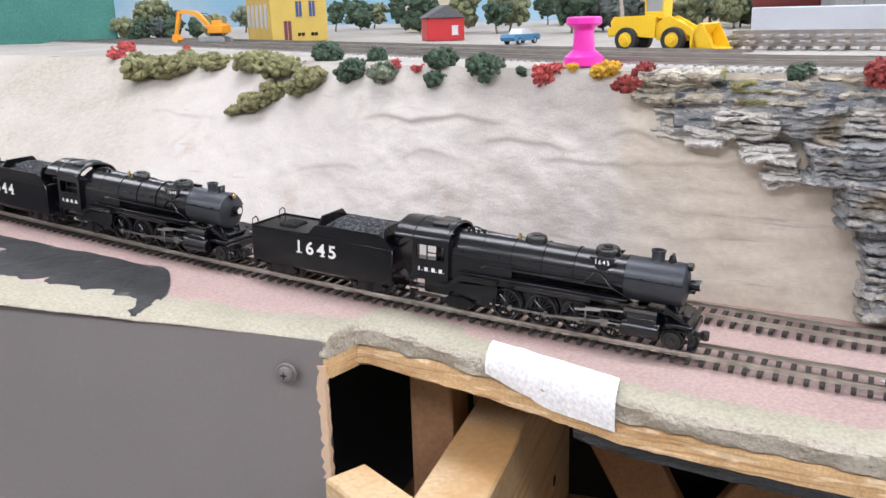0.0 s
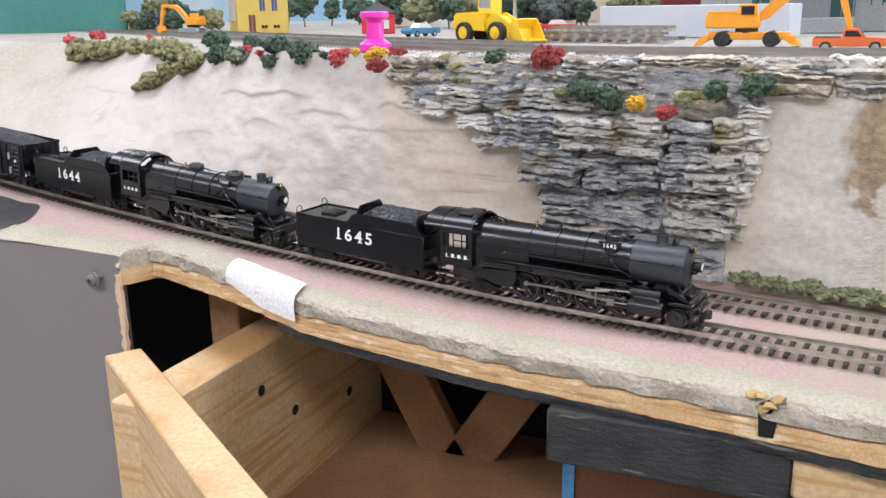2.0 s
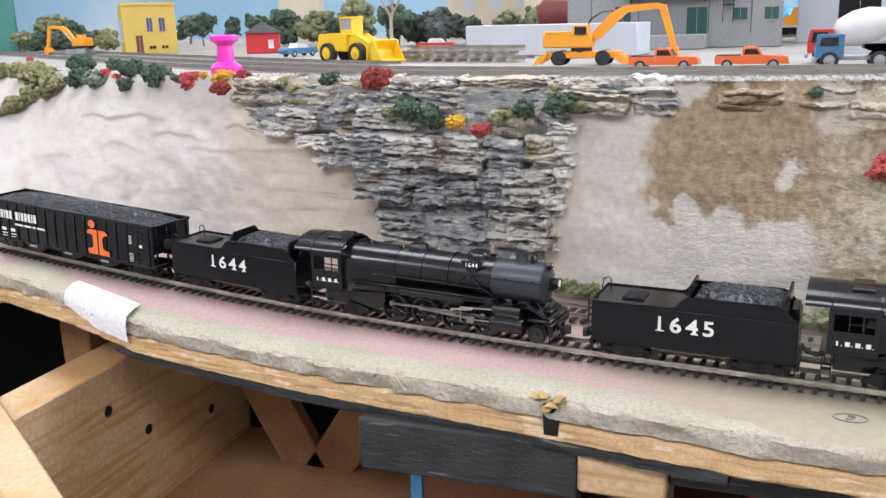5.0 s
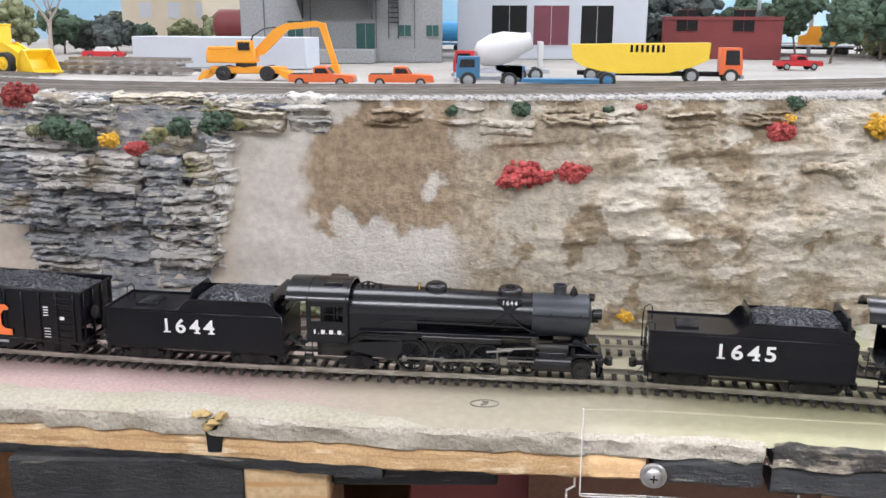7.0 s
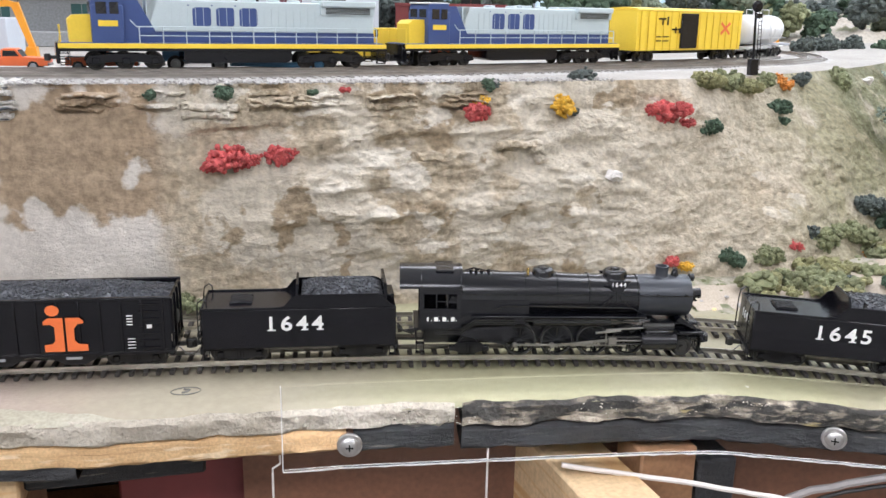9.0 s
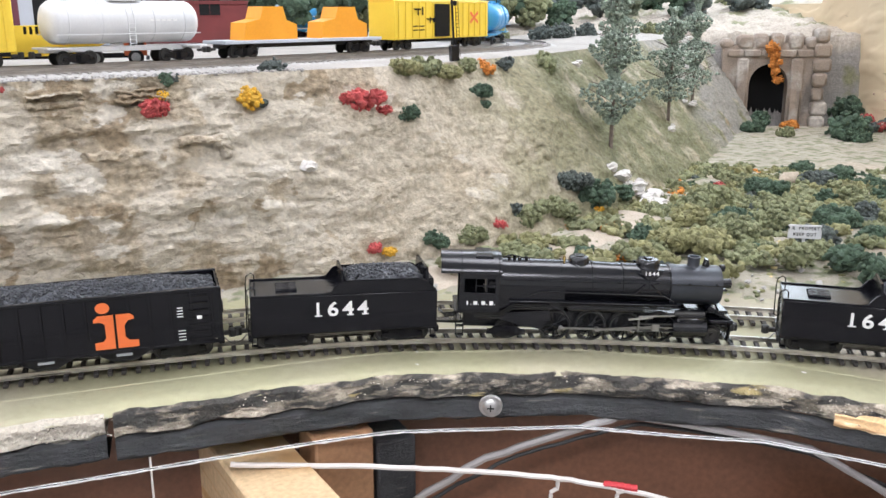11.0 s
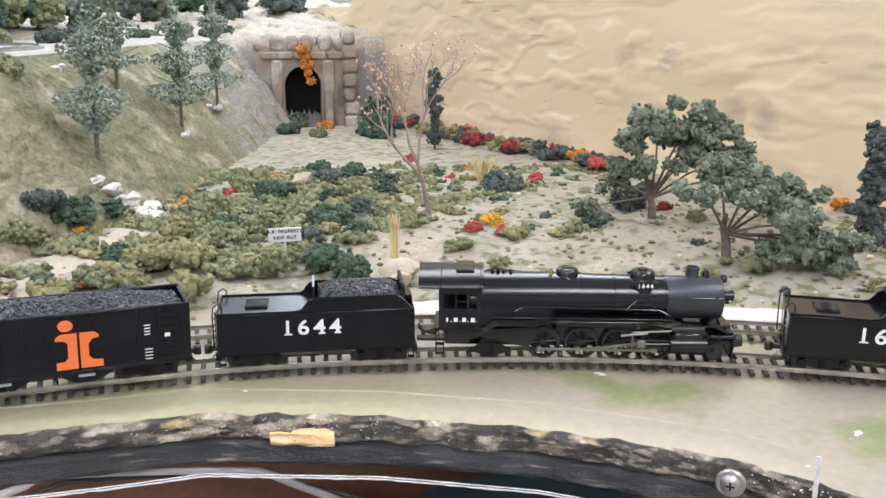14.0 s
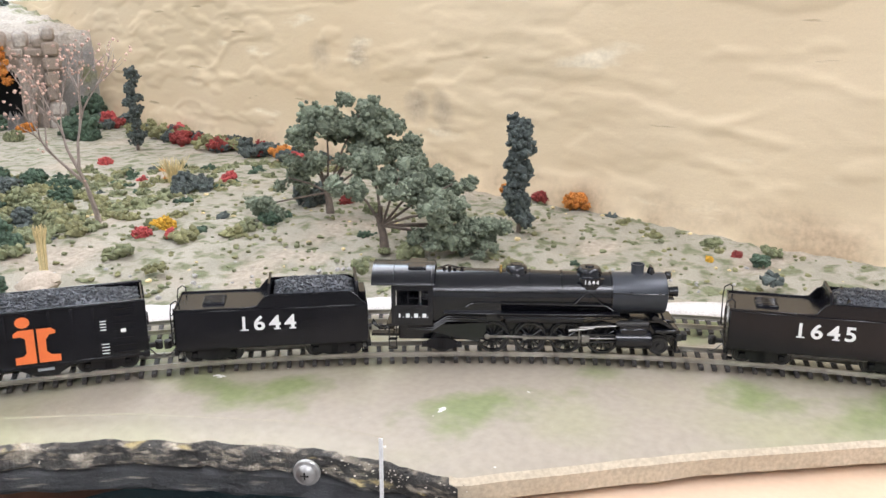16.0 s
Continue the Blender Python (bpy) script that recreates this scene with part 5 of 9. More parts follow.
        mm("pilot_step", Mesh().tube([(76, s * 8, 24), (79, s * 8.4, 18), (82, s * 9, 13), (84.5, s * 9.5, 9)], 0.6, 6).box(79, 82, min(s * 6, s * 13), max(s * 6, s * 13), 12, 12.8), BLACK, e)
        wheel = Mesh().lathe((75.5, s * 7, 5), (0, s, 0), [(0, 2), (0, 5.8), (0.7, 5.8), (0.8, 5), (2.6, 4.8), (2.6, 3.8), (1.9, 3.4), (1.9, 1.4), (3.2, 1.2), (3.2, 0.1)], 26)
        mm("pilot_wheel", wheel, DULL_STEEL, e)
        wheel = Mesh().lathe((-47, s * 7, 5.6), (0, s, 0), [(0, 2), (0, 6.4), (0.7, 6.4), (0.8, 5.6), (2.6, 5.4), (2.6, 4.4), (1.9, 4), (1.9, 1.4), (3.2, 1.2), (3.2, 0.1)], 26)
        mm("trailing_wheel", wheel, DULL_STEEL, e)
        side_frame(e, -47, 19, 5.6, s * 11.6)
        lm = Matrix.Translation((-0.0635, s * 0.01628, 0.0238)) @ Euler((radians(90), 0, 0 if s < 0 else radians(180))).to_matrix().to_4x4()
        bars = Mesh()
        for k in range(4):
            x = -6.9 + k * 4.6
            w = 0.45 if k == 0 else 1.1
            bars.box(x - w, x + w, -1.15, 1.15, 0, 0.1).box(x + 1.75, x + 2.25, -1.15, -0.65, 0, 0.1)
        bars.v = [(lm @ Vector((x * 0.001, y * 0.001, z * 0.001))) * 1000 for x, y, z in bars.v]
        mm("cab_lettering", bars, WHITE_INK, e, "small white cab lettering as bars", None)
    mm("frame", Mesh().box(-72, 82, -6, 6, 6, 17, 0.5).box(60, 84, -8, 8, 18, 20, 0.4), BLACK, e)
    mm("pilot_deck", Mesh().box(72, 86, -14, 14, 14, 16, 0.4).prism([(70, 22), (72, 24), (85, 16), (85, 14.5)], -12, 12), BLACK, e, "sloping black pilot deck")
    pilot = Mesh().box(84, 87, -14, 14, 9.5, 14, 0.4)
    for k in range(-5, 6):
        pilot.rod((85, k * 2.5, 11), (88 - abs(k) * 0.7, k * 2.2, 2.2), 0.5, 6)
    pilot.box(84, 88, -12, 12, 1.8, 2.6, 0.2)
    mm("pilot", pilot, BLACK, e, "barred black pilot")
    coupler(e, 84, 1, False)
    mm("drawbar", Mesh().box(-88, -70, -3, 3, 6.5, 8, 0.3), BLACK, e)
    hoses = Mesh()
    for k in range(3):
        hoses.tube([(-74, -10 + k * 3, 17 - k), (-79, -10.5 + k * 3, 13.5), (-84, -10 + k * 3, 15 - k), (-87, -9.5 + k * 3, 17)], 0.55, 6)
    mm("hoses", hoses, BLACK, e)
    wheels = [driver(e, x) for x in DRIVERS]
    rods = []
    for s in (-1, 1):
        y = s * 11.0
        r = Mesh().box(DRIVERS[0], DRIVERS[-1], min(y, y + s * 0.8), max(y, y + s * 0.8), -0.7, 0.7, 0.2)
        for x in DRIVERS:
            r.lathe((x, y - s * 0.2, 0), (0, s, 0), [(0, 1.5), (1.4, 1.5), (1.6, 0.9)], 14)
        side = mm("side_rod", r, STEEL, e, "bright steel side rod")
        length = 34.0
        r = Mesh().prism([(0, -0.7), (length, -0.9), (length, 0.9), (0, 0.7)], y + s * 1.2, y + s * 2.0)
        r.lathe((0, y + s * 1.0, 0), (0, s, 0), [(0, 1.3), (1.4, 1.3)], 12).lathe((length, y + s * 1.0, 0), (0, s, 0), [(0, 1.9), (1.5, 1.9), (1.7, 1.0)], 14)
        main = mm("main_rod", r, STEEL, e, "bright steel main rod")
        r = Mesh().box(-2.4, 2.4, min(s * 12.8, s * 14.6), max(s * 12.8, s * 14.6), -2.4, 2.4, 0.5).rod((2, s * 13.4, 0), (18, s * 13.4, 0), 0.6, 8)
        cross = mm("crosshead", r, STEEL, e, "steel crosshead and piston rod")
        rods.append((s, side, main, cross, length))
    return e, wheels, rods


def hopper_car(seed):
    h = thing("hopper_car", Matrix.Identity(4), "black model hopper car heaped with coal, orange emblem and white lettering", "hopper car", "loaded hopper cars")
    side = [(-88, 12), (-62, 9.5), (62, 9.5), (88, 12), (88, 40), (-88, 40)]
    for y in (-17.6, 17.6):
        s = 1 if y > 0 else -1
        mm("side_sheet", Mesh().prism(side, y - 0.35, y + 0.35), BLACK_SATIN, h)
        for k in range(17):
            x = -84 + k * 10.5
            mm("side_post", Mesh().box(x - 0.7, x + 0.7, min(y, y + s * 1.3), max(y, y + s * 1.3), 10.5, 39.4, 0.25), BLACK_SATIN, h)
        mm("top_chord", Mesh().box(-89, 89, y - 1.0, y + 1.0, 38.8, 41, 0.4), BLACK_SATIN, h)
        mm("sill", Mesh().box(-89, 89, y - 0.8, y + 0.8, 9.2, 11.2, 0.3), BLACK_SATIN, h)
        for k in range(7):
            mm("ladder_rung", Mesh().tube([(72, y + s * 1.2, 13 + k * 4), (82, y + s * 1.2, 13 + k * 4)], 0.3, 5).tube([(-82, y + s * 1.2, 13 + k * 4), (-72, y + s * 1.2, 13 + k * 4)], 0.3, 5), BLACK_SATIN, h)
    for x, s in ((88, 1), (-88, -1)):
        mm("end_sheet", Mesh().prism([(-17.6, 20), (17.6, 20), (17.6, 40.4), (-17.6, 40.4)], x - 0.4, x + 0.4, 0), BLACK_SATIN, h)
        mm("end_sill", Mesh().box(x - 1.6, x + 1.6, -17.6, 17.6, 8, 12, 0.4), BLACK_SATIN, h)
        for y in (-15, -5, 5, 15):
            mm("end_post", Mesh().box(min(x, x + s * 1.4), max(x, x + s * 1.4), y - 0.7, y + 0.7, 10, 39, 0.2), BLACK_SATIN, h)
        mm("slope_sheet", Mesh().add([(x - s * 1, -17, 24), (x - s * 1, 17, 24), (x - s * 28, 17, 10), (x - s * 28, -17, 10)], [(0, 1, 2, 3)]), BLACK_SATIN, h)
        wheel = Mesh().lathe((x + s * 1.6, -6, 26), (s, 0, 0), [(0, 3.6), (0.6, 3.8), (0.9, 3.2)], 18)
        mm("brake_wheel", wheel, DULL_STEEL, h)
        coupler(h, x, s)
        truck(h, x - s * 20, 20.5, 4.8, 10.8)
    for x in (-38, 0, 38):
        mm("hopper_bay", Mesh().prism([(x - 17, 10), (x + 17, 10), (x + 5, 3.4), (x - 5, 3.4)], -15, 15), BLACK_SATIN, h)
        for y in (-17.2, 17.2):
            mm("door_latch", Mesh().box(x - 4, x + 4, y - 0.5, y + 0.5, 7.2, 8.6, 0.2), GREYRIM, h, "small grey door latch")
    coal_heap(h, -86.5, 86.5, -16.8, 16.8, 37.6, 6.0, seed, 4200, 0.95)
    for s in (-1, 1):
        y = s * 19.05
        emb = Mesh()
        cx = 35 * (1 if s < 0 else -1)

        def at(u, w):
            return (cx + u * (1 if s < 0 else -1), y, w)
        circle = [at(-5.5 + 3.5 * math.cos(a), 35 + 3.0 * math.sin(a)) for a in np.linspace(0, 6.283, 21)[:-1]]
        emb.add(circle, [tuple(range(20))])
        left = [(-10.5, 12.5), (-0.6, 12.5), (-0.6, 31), (-8, 31), (-10.5, 29.2), (-10.5, 27.4), (-7, 27.4), (-5, 26), (-5, 18.5), (-6.6, 16.8), (-10.5, 16.4)]
        right = [(0.6, 12.5), (11, 12.5), (11, 16.2), (6.5, 16.6), (4.6, 18.6), (4.6, 24.8), (6.5, 27.4), (9.5, 27.8), (9.5, 29.4), (7.5, 31), (0.6, 31)]
        for poly in (left, right):
            emb.add([at(*p) for p in poly], [tuple(range(len(poly)))])
        mm("emblem", emb, ORANGE_INK, h, "orange rounded emblem", None)
        def bar(x0, x1, z0, z1):
            w = -1 if s < 0 else 1
            mm("lettering_bar", Mesh().box(min(-w * x0, -w * x1), max(-w * x0, -w * x1), y - 0.05, y + 0.05, z0, z1), WHITE_INK, h, "white lettering bar", None)
        x = -84.0
        for count in (8, 7):
            for k in range(count):
                bar(x, x + (1.3 if (k * 5) % 4 == 1 else 2.9), 26.8, 33.2)
                x += 2.3 if (k * 5) % 4 == 1 else 3.9
            x += 3
        for x0, x1 in ((-54, -45), (-43.5, -36), (-34.5, -31), (-29.5, -21)):
            bar(x0, x1, 22.4, 24.0)
        for k in range(3):
            bar(-80 + k * 10, -75 + k * 10, 17, 19.4)
            bar(-80 + k * 10, -74 + k * 10, 14.6, 15.3)
            bar(-80 + k * 10, -75 + k * 10, 12.6, 13.2)
        for k in range(4):
            bar(66, 69, 26 + k * 1.6, 26.6 + k * 1.6)
            bar(66, 69.8, 13 + k * 1.7, 13.5 + k * 1.7)
        bar(76, 78.6, 24, 26)
    return h


def diesel(seed):
    d = thing("diesel_engine", Matrix.Identity(4), "blue and grey model diesel locomotive with yellow nose and sill", "locomotive", "diesel engines")
    mm("underframe", Mesh().box(-121, 121, -16.5, 16.5, 12.5, 15, 0.4), BLACK_SATIN, d)
    for y in (-16.7, 16.7):
        mm("sill_stripe", Mesh().box(-120, 120, y - 0.5, y + 0.5, 14.6, 18, 0.2), LEMON, d, "yellow sill stripe")
    mm("walkway", Mesh().box(-118, 118, -16, 16, 17.4, 18.6, 0.2), NAVY, d)
    # nose towards +x
    mm("nose", Mesh().prism([(97, 18), (112, 18), (112.5, 34), (109, 37), (97, 37.6)], -9.5, 9.5), LEMON, d, "sloped yellow nose")
    mm("nose_flank", Mesh().prism([(90, 18), (98, 18), (98, 34), (96, 34)], -9.9, 9.9), LEMON, d)
    cabm = Mesh().box(76, 97.5, -15.6, 15.6, 18, 44, 0.6).prism([(76, 44), (97.5, 44), (96, 50), (77, 50.6)], -14.4, 14.4)
    mm("cab", cabm, NAVY, d)
    mm("cab_roof", Mesh().box(75.5, 98, -14, 14, 50, 51.4, 0.6), WHITE, d, "pale cab roof")
    for y in (-15.8, 15.8):
        mm("cab_window", Mesh().box(79, 85, y - 0.2, y + 0.2, 38, 46, 0.1).box(87, 94, y - 0.2, y + 0.2, 38, 46, 0.1), GLASS_DARK, d, "side cab windows")
        mm("number_bars", Mesh().box(80, 93, y - 0.3, y + 0.3, 29.6, 33.6), LEMON, d, "yellow number as a plain bar", None)
    mm("windshield", Mesh().box(97.4, 97.9, -12, -2, 39.5, 46, 0.1).box(97.4, 97.9, 2, 12, 39.5, 46, 0.1), GLASS_DARK, d)
    mm("hood", Mesh().box(-112, 60, -10, 10, 26, 48.6, 0.9).prism([(60, 26), (60, 48.6), (52, 48.6)], -10, 10), LOCOGREY, d, "long grey engine hood")
    mm("hood_base", Mesh().box(-112, 60, -10.2, 10.2, 18, 26.2, 0.3), NAVY, d)
    mm("hood_front", Mesh().prism([(50, 18), (77, 18), (77, 48.6), (66, 48.6)], -10.3, 10.3), NAVY, d, "navy hood front with slanting edge")
    mm("radiator", Mesh().box(-112, -68, -15, 15, 45.6, 50.6, 0.8).prism([(-112, 40), (-68, 40), (-68, 46), (-112, 46)], -12, 12), LOCOGREY, d, "overhanging radiator wings")
    grille = Mesh()
    for k in range(5):
        for y in (-12.2, 12.2):
            grille.box(-108, -72, y - 0.2, y + 0.2, 40.6 + k * 1.0, 41.1 + k * 1.0)
    mm("radiator_grille", grille, BLACK_SATIN, d)
    top = Mesh()
    for x in (-50, -34, 0, 24):
        top.lathe((x, 0, 48.4), (0, 0, 1), [(0, 5), (1.6, 5), (2, 3)], 18)
    top.box(-20, -8, -5, 5, 48.4, 51, 0.5)
    mm("roof_fans", top, LOCOGREY, d)
    doors = Mesh()
    for k in range(20):
        for y in (-10.25, 10.25):
            doors.box(-64 + k * 5.6, -63.7 + k * 5.6, y - 0.15, y + 0.15, 27, 44)
    mm("hood_doors", doors, LOCOGREY, d)
    blocks = Mesh()
    for s in (-1, 1):
        y, f = s * 10.35, (1 if s < 0 else -1)
        for cx in (-26, -9, 8):
            blocks.add([(-4 + f * (cx + u), y, w) for u, w in ((-6, 31), (-4, 30.4), (6, 30.4), (7.5, 32), (7.5, 42), (6, 43.6), (-4, 43.6), (-6, 42))], [tuple(range(8))])
            blocks.add([(-4 + f * (cx + u), y * 1.003, w) for u, w in ((-9.5, 44.6), (-8.2, 44.6), (-8.2, 45.4), (-9.5, 45.4))], [(0, 1, 2, 3)])
    mm("emblem", blocks, NAVY, d, "large navy emblem of three blocks on the hood", None)
    rail_m = Mesh()
    for y in (-16.4, 16.4):
        for k in range(12):
            rail_m.rod((-112 + k * 16.2, y, 17), (-112 + k * 16.2, y, 29.6), 0.42, 5)
        rail_m.tube([(-112, y, 29.6), (68, y, 29.6), (72, y, 34)], 0.42, 5).tube([(-112, y, 23.4), (66, y, 23.4)], 0.3, 5)
    mm("handrails", rail_m, LOCOGREY, d, "thin grey handrails")
    mm("fuel_tank", Mesh().prism([(-44, 13), (36, 13), (36, 6), (30, 4), (-40, 4), (-44, 6)], -14, 14), BLACK_SATIN, d)
    mm("front_plate", Mesh().box(119, 121.5, -14, 14, 4, 18, 0.4).box(-121.5, -119, -14, 14, 4, 18, 0.4), BLACK_SATIN, d)
    mm("platform_end", Mesh().box(112, 120, -12, 12, 18, 31, 0.3), LOCOGREY, d) if seed < 0 else mm("end_rail", Mesh().tube([(118, -14, 18), (118, -14, 30), (118, 14, 30), (118, 14, 18)], 0.4, 5).tube([(-118, -14, 18), (-118, -14, 30), (-118, 14, 30), (-118, 14, 18)], 0.4, 5), LEMON, d)
    for x in (-116, 116):
        steps = Mesh()
        for y in (-15, 15):
            for k in range(4):
                steps.box(x - 3, x + 3, y - 2, y + 2, 3 + k * 4, 3.6 + k * 4)
            steps.box(x - 3.4, x - 3, y - 2, y + 2, 3, 18).box(x + 3, x + 3.4, y - 2, y + 2, 3, 18)
        mm("steps", steps, BLACK_SATIN, d)
    for x in (-76, 76):
        for dx in (-20, 0, 20):
            wheelset(d, x + dx, 5.6)
        for y in (-12, 12):
            s = 1 if y > 0 else -1
            m = Mesh().prism([(x - 27, 5), (x - 25, 9), (x - 10, 10.5), (x + 10, 10.5), (x + 25, 9), (x + 27, 5), (x + 22, 3.6), (x + 8, 5), (x - 8, 5), (x - 22, 3.6)], min(y, y + s * 1.4), max(y, y + s * 1.4))
            for dx in (-20, 0, 20):
                m.box(x + dx - 2.6, x + dx + 2.6, min(y, y + s * 2.4), max(y, y + s * 2.4), 3.6, 8, 0.5)
            mm("side_frame", m, BLACK_SATIN, d)
    coupler(d, 120, 1, False), coupler(d, -120, -1, False)
    return d


def box_car(emblem):
    b = thing("box_car", Matrix.Identity(4), "bright yellow model box car with dark sliding door", "box car", "yellow box cars")
    mm("body", Mesh().box(-90, 90, -17.4, 17.4, 11, 50, 0.5), LEMON, b)
    mm("roof", Mesh().prism([(-18, 50), (18, 50), (17, 51.4), (0, 52.6), (-17, 51.4)], -90.5, 90.5, 0), LEMON, b)
    for y in (-17.6, 17.6):
        s = 1 if y > 0 else -1
        for k in range(15):
            x = -84 + k * 12
            if abs(x - 6) > 17:
                mm("side_rib", Mesh().box(x - 0.6, x + 0.6, min(y, y + s * 0.8), max(y, y + s * 0.8), 12, 49, 0.2), LEMON, b)
        door = mm("door", Mesh().box(-8, 20, min(y, y + s * 1.4), max(y, y + s * 1.4), 13, 47.5, 0.3), BLACK_SATIN, b, "dark ribbed sliding door")
        for k in range(9):
            mm("door_rib", Mesh().box(-7, 19, min(y, y + s * 2.0), max(y, y + s * 2.0), 15.5 + k * 3.6, 16.4 + k * 3.6), BLACK_SATIN, door)
        f = 1 if s < 0 else -1
        bars = Mesh()
        yy = y + s * 0.9
        for x, w, z, h in ((-58, 12, 41, 1.6), (-52, 2, 36, 6), (-44, 2.2, 36, 8), (-36, 14, 31, 1.4), (-30, 2, 28, 6), (-24, 4, 28, 5), (-60, 8, 24, 1), (-60, 8, 20, 1), (-50, 10, 24, 1), (-50, 10, 20, 1)):
            bars.box(min(f * x, f * (x + w)), max(f * x, f * (x + w)), yy - 0.1, yy + 0.1, z, z + h)
        mm("lettering_bars", bars, BLACK_SATIN, b, "dark lettering as plain bars", None)
        mark = Mesh()
        for a in (35, -35):
            c, sn = math.cos(radians(a)), math.sin(radians(a))
            mark.add([(f * 58 + u * c - w * sn, yy, 33 + u * sn + w * c) for u, w in ((-10, -1.6), (10, -1.6), (10, 1.6), (-10, 1.6))], [(0, 1, 2, 3)])
        mm("emblem", mark, SALMON, b, "crossed orange-red emblem", None)
    mm("underframe", Mesh().box(-88, 88, -6, 6, 7.5, 11, 0.4).box(-30, 30, -14, 14, 8, 11, 0.4), BLACK_SATIN, b)
    for x, s in ((-66, -1), (66, 1)):
        truck(b, x, 20.5, 4.8)
        coupler(b, s * 89, s, False)
    return b


def tank_car(length, r, mat, label, domes=1):
    c = thing("tank_car", Matrix.Identity(4), label, "tank car", "tank cars")
    h = length / 2
    z = 15 + r
    mm("tank", Mesh().lathe((-h, 0, z), (1, 0, 0), [(0, 0.3), (1.2, r * 0.5), (3.4, r * 0.8), (7, r * 0.97), (9, r), (length - 9, r), (length - 7, r * 0.97), (length - 3.4, r * 0.8), (length - 1.2, r * 0.5), (length, 0.3)], 36), mat, c)
    mm("dome", Mesh().lathe((0, 0, z + r - 1.4), (0, 0, 1), [(0, 5.6), (3.4, 5.4), (4.6, 4.6), (5.0, 0.3)], 20), mat, c)
    plat = Mesh().box(-13, 13, -9, 9, z + r - 0.4, z + r + 0.4, 0.1)
    for x in (-13, 13):
        for y in (-9, 9):
            plat.rod((x, y, z + r), (x, y, z + r + 6), 0.4, 5)
    for y in (-9, 9):
        plat.tube([(-13, y, z + r + 6), (13, y, z + r + 6)], 0.4, 5)
    mm("platform", plat, mat, c, "railed top platform")
    for x in (-h + 16, -h / 3, h / 3, h - 16):
        mm("tank_band", Mesh().lathe((x, 0, z), (1, 0, 0), [(0, r + 0.35), (0.9, r + 0.35)], 36), mat, c)
    mm("sill", Mesh().box(-h - 2, h + 2, -6, 6, 9, 13, 0.4).box(-h - 3, -h + 16, -15, 15, 11.4, 13, 0.3).box(h - 16, h + 3, -15, 15, 11.4, 13, 0.3), mat, c)
    lad = Mesh()
    for y in (-r - 1, r + 1):
        for x in (-2.6, 2.6):
            lad.tube([(x, y, 13), (x, y, z + 3), (x, y * 0.75, z + r - 3)], 0.4, 5)
        for k in range(6):
            lad.rod((-2.6, y, 15 + k * 3), (2.6, y, 15 + k * 3), 0.3, 5)
        lad.tube([(-h + 4, y * 1.02, z - r * 0.55), (h - 4, y * 1.02, z - r * 0.55)], 0.4, 5)
    mm("ladder", lad, mat, c)
    bars = Mesh()
    for s in (-1, 1):
        for k in range(5):
            bars.box(-h * 0.62 + k * 5, -h * 0.62 + k * 5 + 3.6, s * (r + 0.1) - 0.1, s * (r + 0.1) + 0.1, z + 0.6, z + 2.2)
    mm("lettering_bars", bars, WHITE_INK, c, "small white lettering as bars", None)
    for s in (-1, 1):
        truck(c, s * (h - 22), 20.5, 4.8)
        coupler(c, s * (h + 2), s, False)
    return c


def flat_car():
    c = thing("flat_car", Matrix.Identity(4), "grey model flat car carrying two yellow machines", "flat car")
    mm("deck", Mesh().box(-95, 95, -17, 17, 12, 15, 0.4), PALEBOARD, c)
    mm("sill", Mesh().box(-93, 93, -5, 5, 8, 12, 0.4), BLACK_SATIN, c)
    for x in (-50, 40):
        mm("load", Mesh().prism([(x - 30, 15), (x + 30, 15), (x + 28, 30), (x + 12, 33), (x + 8, 44), (x - 14, 44), (x - 18, 32), (x - 30, 28)], -11, 11), ORANGE, c, "yellow-orange machine load")
    for s in (-1, 1):
        truck(c, s * 70, 20.5, 4.8)
        coupler(c, s * 94, s, False)
    return c


def gondola():
    c = thing("gondola_car", Matrix.Identity(4), "dark red model gondola with pale load", "gondola car")
    for y in (-17, 17):
        mm("side", Mesh().box(-85, 85, y - 0.5, y + 0.5, 11, 34, 0.2), BOXRED, c)
    for x in (-85, 85):
        mm("end", Mesh().box(x - 0.5, x + 0.5, -17, 17, 11, 34, 0.2), BOXRED, c)
    mm("floor_plate", Mesh().box(-85, 85, -17, 17, 10, 12), BOXRED, c)
    mm("load", Mesh().prism([(-80, 14), (80, 14), (70, 42), (30, 46), (-30, 44), (-70, 40)], -16, 16), PALEBOARD, c, "pale heaped load")
    for s in (-1, 1):
        truck(c, s * 62, 20.5, 4.8)
        coupler(c, s * 86, s, False)
    return c


ENGINES = []
LOWER_TRAIN = []
for number, shift in ((1644, 0.0), (1645, 0.302)):
    t_ = steam_tender(number)
    LOWER_TRAIN.append((t_, shift, 0.033))
    e_, wheels_, rods_ = steam_engine(number)
    LOWER_TRAIN.append((e_, shift + 0.140, 0.030))
    ENGINES.append((wheels_, rods_))
LOWER_TRAIN.append((hopper_car(5), -0.1555, 0.068))
UPPER_TRAIN = [(diesel(1), -0.256, 0.076), (diesel(2), 0.0, 0.076), (box_car(1), 0.232, 0.066), (tank_car(128, 16.5, WHITE, "white model tank car with top platform"), 0.409, 0.042), (flat_car(), 0.586, 0.07), (box_car(2), 0.788, 0.066)]
for k in range(3):
    UPPER_TRAIN.append((tank_car(196, 17.5, TANKBLUE, "bright blue model tank car with railed platform"), 0.997 + 0.212 * k, 0.076))
UPPER_TRAIN.append((gondola(), 1.61, 0.062))

